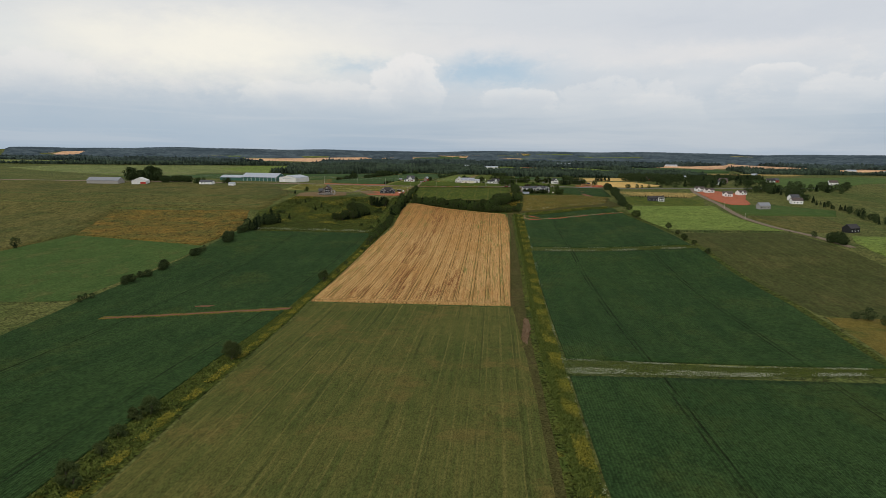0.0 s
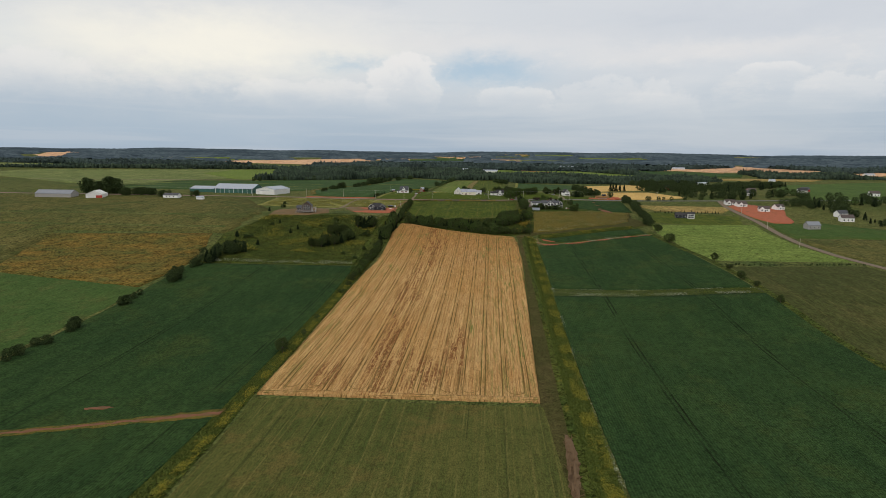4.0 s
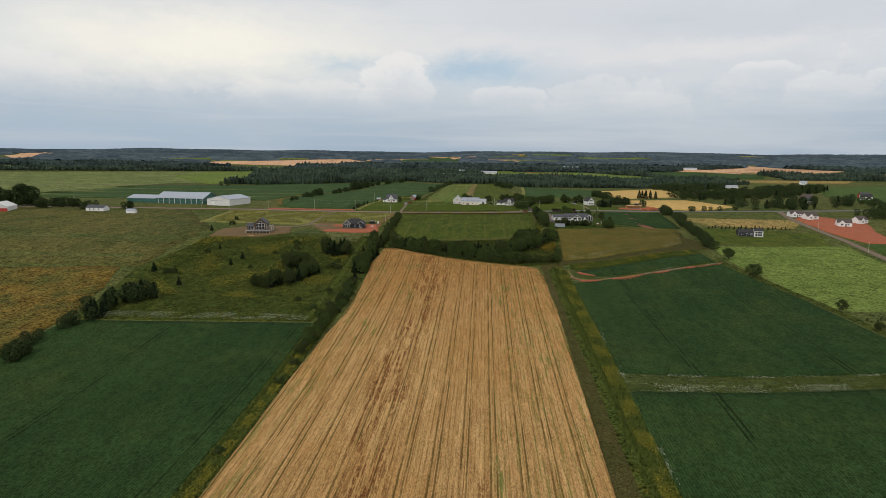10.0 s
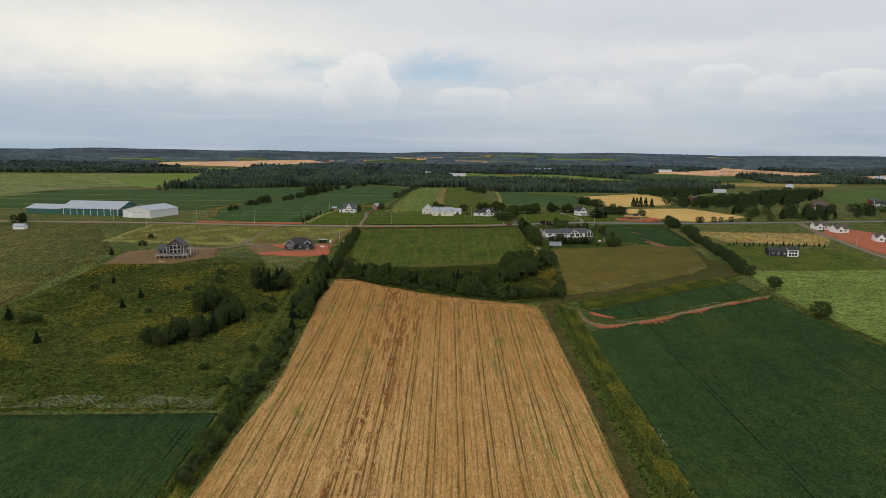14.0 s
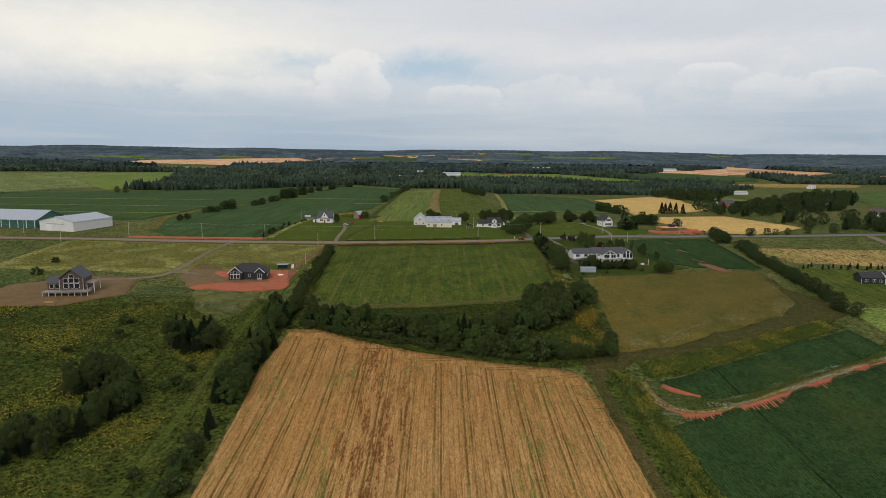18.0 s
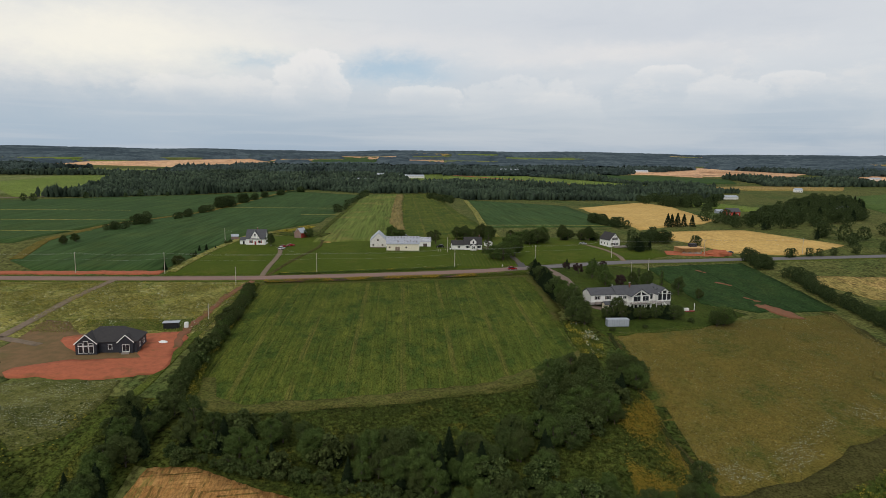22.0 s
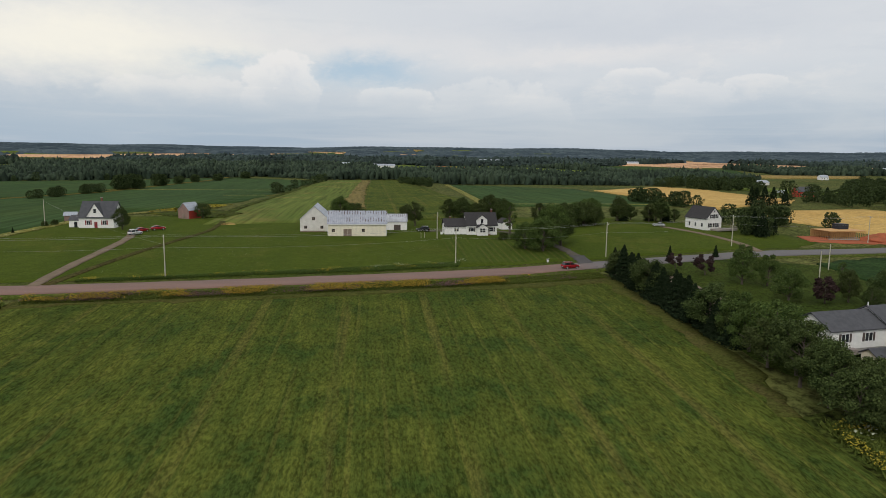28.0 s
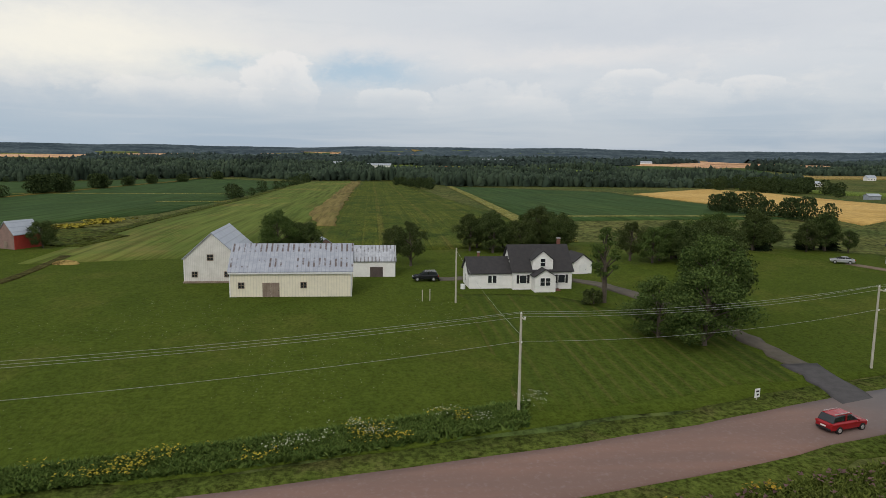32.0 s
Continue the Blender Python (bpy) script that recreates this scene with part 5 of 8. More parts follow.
# wood between the wheat and the hay field
row([(-91, 763), (-75, 758), (-60, 754), (-30, 747), (0, 742)], 2.0, ["bush"], (1.8, 3.2), "shrubs at the wheat edge", 0.8, 1.1)
for line, n in (([(-92, 769), (-60, 759), (-30, 750), (-2, 744)], 27), ([(-88, 774), (-50, 763), (-20, 755), (5, 750)], 26), ([(-8, 776), (6, 784), (24, 804)], 15), ([(-4, 768), (10, 780), (28, 800)], 15), ([(6, 790), (22, 800)], 5), ([(8, 745), (18, 744)], 3), ([(24, 746), (27, 750)], 2)):
    for x, y in along(line, n):
        tree(rnd.choice(["broad", "broad", "light", "spruce", "light", "bush"]), x + rnd.gauss(0, 1.6), y + rnd.gauss(0, 2.0), rnd.uniform(4.6, 8.4), "trees of the small wood")
# hedge between the hay field and the bungalow
row([(26, 946), (26, 925), (26, 905), (26.6, 888)], 1.9, ["spruce", "spruce", "spruce", "broad"], (6.2, 8.6), "hedge beside the bungalow", 0.7, 1.3)
for x, y, s, kd in ((28, 888, 9, "light"), (27, 883, 9, "light"), (29, 879, 9, "light"), (26, 876, 8.5, "broad"), (28, 872, 9, "broad"), (26, 868, 8.5, "broad"), (28.5, 865, 8.5, "broad"), (25.5, 861, 8.5, "broad"), (28, 858, 8, "broad"), (25, 855, 7.5, "broad"), (27.5, 852, 6.5, "broad")):
    tree(kd, x, y, s, "hedge beside the bungalow", 1.1)
for i in range(13):
    tree("spruce" if i % 3 else "broad", 37.5 + i * 2.2 + rnd.uniform(-0.5, 0.5), 859.5 + 0.25 * i + rnd.uniform(-2.2, 1.5), rnd.uniform(4.6, 6.2), "trees before the bungalow", 1.45)
for x, y, s, kd in ((46, 872, 6, "broad"), (77, 852, 6.5, "broad"), (80, 853, 7.5, "hero"), (83, 855, 7, "broad"), (69, 856, 2, "bush"), (36, 846, 1.6, "bush"), (49, 849, 1.4, "bush")):
    tree(kd, x, y, s, "trees before the bungalow", 1.1)
for x, y, s, kd in ((54, 915, 8, "light"), (60, 912, 6, "purple"), (66, 913, 7, "broad"), (71, 908, 8, "broad"), (64, 953, 4, "purple"), (48, 940, 5, "purple"), (44, 948, 4, "purple"), (52, 930, 9, "light"), (57, 928, 8, "light"), (76, 904, 7, "slim"), (82, 900, 8, "broad"), (88, 893, 5, "broad"), (65, 905, 6, "broad"), (46, 956, 5, "spruce"), (62, 962, 4, "spruce"), (80, 915, 8, "slim"), (73, 925, 7, "slim")):
    tree(kd, x, y, s, "trees in the bungalow garden")
row([(162, 950), (157, 905), (156.5, 873), (155, 840), (148, 803)], 1.9, ["broad", "broad", "bush"], (4.2, 6.6), "field hedge", 1.6, 1.1)
for x, y, s in ((146, 713, 9.5), (149, 767, 7.5), (158, 629, 6), (154, 563, 6), (156, 541, 4), (156, 505, 5), (157, 594, 4), (268, 590, 4), (181, 336, 6), (184, 326, 5), (176, 338, 4), (272, 600, 4)):
    tree("broad", x, y, s, "trees along the field edge", 1.25)
row([(176, 898), (200, 897), (225, 898), (246, 899)], 3.5, ["spruce"], (2.5, 3.5), "row of young conifers", 0.3)
# farmsteads
for x, y, s, kd, w in ((-45, 1037, 10, "hero", 1.1), (-40, 1039, 8.5, "broad", 1.1), (-18, 1026, 9.5, "broad", 0.95), (-21, 1030, 8.5, "broad", 1.0), (15.5, 972.5, 10.5, "hero", 1.2), (20.5, 981, 12.5, "hero", 0.9), (11.0, 976, 8.5, "hero", 1.2), (23, 981, 12, "slim", 1.0), (24, 986, 11, "broad", 0.9), (10, 994, 12, "slim", 1.1), (8, 993, 2.6, "bush", 1.0), (-115, 1015, 7, "broad", 1.0), (-98, 1052, 6, "broad", 1.1), (-102, 1290, 7, "broad", 1.2), (-96, 1310, 5, "broad", 1.2)):
    tree(kd, x, y, s, "farmyard trees", w)
clump(8, 1046, 13, 6, 15, ["broad", "light", "broad"], (7, 10), "trees behind the farmhouse", 1.1)
clump(40, 1030, 12, 7, 13, ["broad", "light", "broad"], (6, 9.5), "trees behind the farmhouse", 1.1)
clump(76, 1046, 14, 5, 12, ["broad", "broad", "spruce"], (6, 9.5), "trees behind the farmhouse", 1.1)
clump(104, 1010, 9, 7, 14, ["spruce", "broad"], (6, 9), "trees beside the gabled house")
clump(118, 1046, 17, 5, 13, ["broad"], (6, 9.5), "trees beside the gabled house")
row([(-150, 945), (-148, 975), (-146, 1000), (-140, 1030)], 8, ["bush", "spruce", "bush"], (2, 5), "trees on the farm boundary", 1.5)
row([(118, 1165), (118, 1142), (122, 1128), (125, 1110)], 3.2, ["broad"], (6, 8.5), "grain field hedge", 1.5, 1.1)
for x, y in ((164, 1122), (168, 1124), (172, 1123), (178, 1125), (184, 1124)):
    tree("spruce", x, y, 10, "spruces between grain fields", 1.1)
row([(215, 1150), (245, 1150), (270, 1165)], 7, ["broad"], (7, 11), "woods at the grain field", 4)
for cx, cy, cn in ((161, 989, 5), (160, 978, 6), (158, 969, 5), (166, 941, 4)):
    clump(cx, cy, 4, 5, cn, ["broad"], (5, 7.5), "trees at the road bend", 1.1)
for x, y, sz in ((148, 1036, 7), (151, 1038, 6), (190, 1001, 6), (193, 1002, 5.5), (205, 1005, 6), (212, 1006, 5), (222, 1008, 5), (240, 1014, 7), (262, 1018, 7)):
    tree("broad", x, y, sz, "roadside trees", 1.1)
for x, y, n, sz in ((-235, 1022, 2, 6), (-233, 1030, 2, 6), (-240, 1095, 3, 6), (-236, 1103, 3, 7), (-234, 1114, 2, 5), (-237, 1140, 3, 8), (-232, 1149, 4, 9), (-226, 1195, 3, 6), (-225, 1215, 3, 7), (-223, 1231, 2, 7), (-224, 1262, 3, 7), (-224, 1280, 3, 8), (-225, 1331, 7, 13), (-221, 1350, 5, 12), (-221, 1414, 6, 12), (-221, 1470, 5, 9), (-216, 1523, 5, 9), (-207, 1585, 7, 9), (-190, 1660, 8, 9), (-510, 1567, 4, 12), (-515, 1590, 2, 10), (-495, 1690, 5, 9), (-538, 1825, 6, 9), (-560, 1880, 5, 9)):
    clump(x, y, 4, 7, n, ["broad"], (sz * 0.75, sz), "trees between potato fields", 1.1)
for x, y, sz in ((-101, 1276, 8), (-98, 1285, 6), (-97, 1357, 8), (-96, 1416, 6), (-94, 1440, 6), (-93, 1486, 8), (-91, 1510, 8), (-90, 1540, 9), (-88, 1573, 9)):
    tree("broad", x, y, sz, "trees along the hay strip", 1.1)
row([(20, 1425), (15, 1450), (8, 1500), (0, 1560)], 6, ["broad"], (5, 9), "trees along the hay strip", 3)
row([(-470, 1420), (-400, 1500), (-330, 1580)], 30, ["broad"], (6, 10), "trees between far fields", 6)
def thicket(outline, n, size, group):
    """n trees spread over a piece of land."""
    lo, hi = np.min(outline, 0), np.max(outline, 0)
    while n:
        x, y = rnd.uniform(lo[0], hi[0]), rnd.uniform(lo[1], hi[1])
        if inside(np.array([x]), np.array([y]), outline)[0]:
            tree("spruce" if rnd.random() < 0.15 else "broad", x, y, rnd.uniform(*size), group, 1.1)
            n -= 1


thicket([(190, 1124), (250, 1094), (300, 1115), (420, 1250), (560, 1480), (560, 1560), (446, 1430), (317, 1262), (260, 1190), (222, 1184)], 200, (7, 12), "village trees")
thicket([(236, 1042), (300, 1020), (420, 1060), (430, 1110), (320, 1085), (250, 1080)], 60, (6, 11), "village trees")
thicket([(250, 1400), (275, 1356), (276, 1300), (292, 1300), (335, 1420), (420, 1560), (390, 1640), (330, 1640), (262, 1480)], 110, (8, 12), "woods behind the grain field")
thicket([(340, 985), (470, 960), (520, 1050), (430, 1040)], 40, (6, 11), "village trees")

row([(157, 608), (211, 614), (262, 620)], 2.4, ["bush"], (1.0, 1.8), "low hedge below the light field", 0.6)
thicket([(338, 988), (350, 955), (376, 910), (384, 850), (394, 850), (398, 920), (425, 985)], 44, (6, 10), "village trees")
row([(388, 850), (392, 790), (378, 690)], 4.5, ["broad", "broad", "spruce"], (4, 8), "eastern hedge", 3)
clump(271, 556, 6, 10, 9, ["broad"], (6.5, 9), "trees along the field edge", 1.1)

for lst in KINDS.values():
    for src in lst:
        if src.name not in used:
            used.add(src.name)
            gx, gy = 40 + rnd.uniform(-12, 12), 1040 + rnd.uniform(-6, 6)
            src.matrix_basis = pose(gx, gy, h(gx, gy))


def far_trees(name, label, kinds, material, seed):
    """The countless trees round the far farms and villages, as one mesh."""
    rg = np.random.default_rng(seed)
    verts, faces, n = [], [], 0
    for kind, x, y, ht, wide in FAR_TREES:
        if kind not in kinds:
            continue
        leaves = 620
        f = rg.random(leaves)
        w = rg.uniform(0, 6.283, leaves)
        if kind == "spruce":
            r = ht * 0.27 * wide * (1 - f) ** 0.85 * rg.uniform(0.4, 1, leaves) + 0.1
            z = ht * (0.05 + 0.93 * f)
            size = ht * 0.042
        else:
            lobes = 1 + 0.25 * np.sin(w * 3 + x) + 0.2 * np.sin(f * 9 + y)
            r = ht * 0.43 * wide * np.sin(np.pi * (0.14 + 0.78 * f)) ** 0.7 * lobes * np.sqrt(rg.uniform(0.25, 1, leaves))
            z = ht * (0.08 + 0.90 * f)
            size = ht * 0.046
        c = np.stack([x + r * np.cos(w), y + r * np.sin(w), land(x + r * 0, y + r * 0) + z], 1)
        d1 = rg.normal(0, 1, (leaves, 3))
        d1 /= np.linalg.norm(d1, axis=1)[:, None]
        d2 = np.cross(d1, rg.normal(0, 1, (leaves, 3)))
        d2 /= np.linalg.norm(d2, axis=1)[:, None]
        s = size * rg.uniform(0.6, 1.3, (leaves, 1))
        verts.append(np.stack([c - d1 * s, c - d2 * s * 0.8, c + d1 * s, c + d2 * s * 0.8], 1).reshape(-1, 3))
        b = n + 4 * np.arange(leaves)
        faces.append(np.stack([b, b + 1, b + 2, b + 3], 1))
        n += 4 * leaves
        # trunk
        t0 = land(x, y)
        q = ht * 0.03
        verts.append(np.array([(x - q, y, t0 - 0.3), (x + q, y, t0 - 0.3), (x + q * 0.6, y, t0 + ht * 0.5), (x - q * 0.6, y, t0 + ht * 0.5), (x, y - q, t0 - 0.3), (x, y + q, t0 - 0.3), (x, y + q * 0.6, t0 + ht * 0.5), (x, y - q * 0.6, t0 + ht * 0.5)]))
        faces.append(np.array([(n, n + 1, n + 2, n + 3), (n + 4, n + 5, n + 6, n + 7)]))
        n += 8
    return mesh_object(name, np.concatenate(verts), np.concatenate(faces), material, label, "trees", "stuff", smooth=False)


far_trees("distant_trees", "dark green broadleaf trees round far farms and fields", ("broad", "light", "bush", "slim", "purple"), M["far_leaf"], 3)
far_trees("distant_spruces", "dark spruces round far farms and fields", ("spruce",), M["spruce"], 4)


# ---- far woods ----
OPEN = [
    [(-3000, 900), (-3000, 2100), (-1300, 2080), (-650, 2150), (-509, 1660), (-490, 1440), (-320, 1600), (-185, 1720), (-95, 1640), (-90, 900)],
    [(-1120, 2560), (-1050, 3200), (-651, 3500), (-330, 2960), (-632, 2360)],
    [(470, 2250), (900, 2740), (1080, 2450), (883, 2150), (706, 2200)],
    [(-100, 1000), (-97, 1640), (12, 1652), (44, 1495), (150, 1400), (270, 1490), (300, 1330), (240, 1000)],
    [(250, 900), (300, 1400), (420, 1560), (430, 1700), (520, 1700), (640, 1920), (1700, 1990), (1700, 900)],
]


def woods_here(px, py):
    """Where woodland stands: everywhere beyond the farms but on the open fields and the land that falls away before them."""
    ok = (np.abs(px + 20) < 0.72 * py + 60) & (py > 1500)
    for poly in OPEN:
        ok &= ~inside(px, py, poly)
    for tint, poly in FAR_FIELDS:
        for d in (0, 40, 80, 120):
            ok &= ~inside(px, py + d, poly)
    return ok


def mesh_stuff(name, v, faces, material, label):
    me = bpy.data.meshes.new(name)
    k = faces.shape[1]
    me.vertices.add(len(v))
    me.vertices.foreach_set("co", v.ravel())
    me.loops.add(faces.size)
    me.loops.foreach_set("vertex_index", faces.ravel().astype(np.int32))
    me.polygons.add(len(faces))
    me.polygons.foreach_set("loop_start", np.arange(0, faces.size, k, dtype=np.int32))
    me.update(calc_edges=True)
    me.materials.append(material)
    return tagged(new(name, me), label, "woods", kind="stuff")


def wood(name, y0, y1, gap, size, label, seed, material):
    """Many small uneven tree tops, one low-sided shape each, some of them pointed spruces."""
    rg = np.random.default_rng(seed)
    xs = np.arange(-0.85 * y1, 0.85 * y1, gap)
    ys = np.arange(y0, y1, gap)
    px, py = np.meshgrid(xs, ys)
    px, py = px.ravel() + rg.uniform(-0.5, 0.5, px.size) * gap, py.ravel() + rg.uniform(-0.5, 0.5, px.size) * gap
    ok = woods_here(px, py)
    px, py = px[ok], py[ok]
    n = len(px)
    stand = 1.0 + 0.22 * np.sin(px / 47 + 2 * np.sin(py / 61)) + 0.15 * np.sin(py / 29 + px / 83)
    ht = size * stand * rg.uniform(0.65, 1.25, n)
    r = gap * rg.uniform(0.45, 0.80, n)
    point = rg.random(n) < 0.3
    ht[point] *= 1.2
    z = land(px, py)
    rings = ((0.05, 0.75), (0.45, 1.0), (0.80, 0.55))
    sides = 5
    verts = np.zeros((n, sides * 3 + 1, 3))
    for j, (fz, fr) in enumerate(rings):
        for i in range(sides):
            w = 2 * np.pi * (i + 0.5 * j) / sides + rg.uniform(0, 1, n)
            k = r * np.where(point, fr * (1.0, 0.75, 0.42)[j], fr) * rg.uniform(0.7, 1.25, n)
            verts[:, j * sides + i] = np.stack([px + k * np.cos(w), py + k * np.sin(w), z + ht * (fz + rg.uniform(-0.06, 0.06, n))], 1)
    verts[:, -1] = np.stack([px + rg.uniform(-0.2, 0.2, n) * r, py, z + ht], 1)
    f = []
    for j in range(2):
        for i in range(sides):
            a, b = j * sides + i, j * sides + (i + 1) % sides
            f += [(a, b, b + sides), (a, b + sides, a + sides)]
    f += [(2 * sides + i, 2 * sides + (i + 1) % sides, 3 * sides) for i in range(sides)]
    f = np.array(f)
    faces = (f[None] + (np.arange(n) * (sides * 3 + 1))[:, None, None]).reshape(-1, 3)
    return mesh_stuff(name, verts.reshape(-1, 3), faces, material, label)


def canopy(name, y0, y1, gap, size, label, seed, material):
    """The closed roof of far woods: one rough sheet of crowns with steep edges at the fields."""
    rg = np.random.default_rng(seed)
    xs, ys = np.arange(-0.8 * y1, 0.8 * y1, gap), np.arange(y0, y1 + gap, gap)
    X, Y = np.meshgrid(xs, ys)
    X, Y = X + rg.uniform(-0.35, 0.35, X.shape) * gap, Y + rg.uniform(-0.35, 0.35, X.shape) * gap
    ok = woods_here(X.ravel(), Y.ravel()).reshape(X.shape)
    Z = land(X, Y) + np.where(ok, size * rg.uniform(0.55, 1.15, X.shape), -2.0)
    f = grid_faces(len(xs), len(ys))
    keep = ok.ravel()[f].any(1)
    return mesh_stuff(name, np.stack([X.ravel(), Y.ravel(), Z.ravel()], 1), f[keep], material, label)


wood("woodland", 1500, 1800, 6.5, 9.5, "dark mixed woodland beyond the fields", 5, M["far_wood_hazed"])
wood("woodland", 1800, 2200, 9.0, 10.0, "dark mixed woodland farther on", 8, M["far_wood_hazed"])
# haze put into the leaf colours: paler and bluer than the nearer woodland
M["mid_wood_hazed"] = leafy("haze_tinted_wood", (0.036, 0.054, 0.048), (0.064, 0.090, 0.076), (0.048, 0.068, 0.060), patches=0.012)
wood("far_woodland", 2200, 2700, 14.0, 11.0, "far dark woodland on the plain", 6, M["mid_wood_hazed"])
# distance haze is painted into this base colour: blue-grey, with random bands
k = Nodes("ridge_wood_hazed", 0.95, 0.02)
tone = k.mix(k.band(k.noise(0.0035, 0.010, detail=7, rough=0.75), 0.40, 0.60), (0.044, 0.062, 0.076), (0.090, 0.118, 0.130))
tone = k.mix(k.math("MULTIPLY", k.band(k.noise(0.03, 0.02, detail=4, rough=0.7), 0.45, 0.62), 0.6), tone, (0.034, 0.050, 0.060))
M["ridge_wood_hazed"] = k.done(tone)
canopy("ridge_woodland", 2690, 4750, 15.0, 12.0, "wooded land rising to the horizon", 7, M["ridge_wood_hazed"])

# ---- buildings ----
M["white_wall"] = ribbed("white_clapboard", (0.86, 0.85, 0.82), (0.78, 0.77, 0.74), 0.20, 0.6, axis=2, depth=0.012)
M["cream_wall"] = ribbed("cream_boards", (0.80, 0.74, 0.58), (0.70, 0.65, 0.52), 0.42, 0.7, axis=0, depth=0.02)
M["barn_white"] = ribbed("old_white_boards", (0.72, 0.70, 0.66), (0.60, 0.58, 0.54), 0.30, 0.75, axis=0, depth=0.02)
M["tin"] = ribbed("rusting_tin_roof", (0.40, 0.42, 0.47), (0.30, 0.32, 0.37), 0.62, 0.55, 0.15, 0.04, 0, rust=(0.105, 0.070, 0.060))
M["tin_plain"] = ribbed("grey_metal_roof", (0.40, 0.43, 0.48), (0.34, 0.37, 0.42), 0.9, 0.5, 0.15, 0.03, 0)
M["tin_dull"] = ribbed("dull_grey_metal_roof", (0.26, 0.27, 0.29), (0.20, 0.21, 0.23), 0.9, 0.6, 0.1, 0.03, 0)
M["tin_slats"] = ribbed("old_plank_roof", (0.50, 0.52, 0.56), (0.30, 0.31, 0.34), 0.5, 0.6, 0.1, 0.04, 0, rust=(0.16, 0.15, 0.15))
M["shingle"] = plain("black_shingles", (0.035, 0.034, 0.036), (0.050, 0.046, 0.046), 1.5, 0.9, 0, 0.02)
M["shingle_grey"] = plain("grey_shingles", (0.088, 0.090, 0.098), (0.062, 0.063, 0.070), 1.2, 0.9, 0, 0.02)
M["shingle_brown"] = plain("brown_shingles", (0.11, 0.085, 0.075), (0.075, 0.060, 0.055), 1.2, 0.9, 0, 0.02)
M["navy"] = ribbed("navy_siding", (0.030, 0.032, 0.042), (0.022, 0.024, 0.032), 0.22, 0.6, axis=2, depth=0.012)
M["brown_wall"] = ribbed("brown_shakes", (0.120, 0.075, 0.055), (0.085, 0.055, 0.042), 0.22, 0.8, axis=2, depth=0.015)
M["red_wall"] = ribbed("red_boards", (0.44, 0.050, 0.032), (0.34, 0.042, 0.028), 0.3, 0.75, axis=1, depth=0.02)
M["old_wall"] = ribbed("weathered_shingles", (0.300, 0.195, 0.165), (0.220, 0.150, 0.130), 0.25, 0.85, axis=2, depth=0.02)
M["green_wall"] = ribbed("green_steel_wall", (0.045, 0.135, 0.105), (0.035, 0.105, 0.085), 0.6, 0.5, axis=0, depth=0.02)
M["steel_white"] = ribbed("white_steel_wall", (0.74, 0.73, 0.70), (0.66, 0.65, 0.62), 0.9, 0.5, axis=0, depth=0.02)
M["trim"] = plain("white_trim", (0.80, 0.80, 0.78), (0.72, 0.72, 0.70), 2.0, 0.5)
M["glass"] = plain("dark_window_glass", (0.018, 0.021, 0.025), (0.030, 0.034, 0.040), 0.5, 0.08, 0, 0.0, 0.6)
M["concrete"] = plain("concrete", (0.36, 0.34, 0.32), (0.26, 0.25, 0.23), 1.5, 0.9)
M["old_wood"] = ribbed("bare_old_boards", (0.29, 0.23, 0.18), (0.19, 0.14, 0.11), 0.35, 0.9, axis=0, depth=0.02)
M["deck"] = ribbed("grey_deck_boards", (0.33, 0.29, 0.26), (0.25, 0.22, 0.20), 0.15, 0.85, axis=0)
M["new_wood"] = plain("new_lumber", (0.56, 0.33, 0.14), (0.46, 0.26, 0.10), 1.0, 0.8)
M["pole_wood"] = plain("grey_pole_wood", (0.50, 0.47, 0.38), (0.37, 0.34, 0.27), 0.8, 0.9)
M["wire"] = plain("weathered_cable", (0.42, 0.43, 0.40), (0.36, 0.37, 0.35), 1.0, 0.6)
M["black"] = plain("black_rubber", (0.015, 0.015, 0.015), (0.022, 0.022, 0.022), 3.0, 0.8)
M["brick"] = plain("chimney_brick", (0.22, 0.09, 0.065), (0.15, 0.07, 0.055), 3.0, 0.9)
M["shutter"] = plain("red_shutter", (0.24, 0.028, 0.030), (0.19, 0.025, 0.026), 3.0, 0.6)


def box_bm(x0, x1, y0, y1, z0, z1, bevel=0.0, bm=None):
    bm = bm or bmesh.new()
    v = [bm.verts.new((x, y, z)) for z in (z0, z1) for x, y in ((x0, y0), (x1, y0), (x1, y1), (x0, y1))]
    fs = [bm.faces.new([v[i] for i in q]) for q in ((3, 2, 1, 0), (4, 5, 6, 7), (0, 1, 5, 4), (1, 2, 6, 5), (2, 3, 7, 6), (3, 0, 4, 7))]
    if bevel:
        es = {e for f in fs for e in f.edges}
        bmesh.ops.bevel(bm, geom=list(es), offset=bevel, segments=2, affect="EDGES")
    return bm


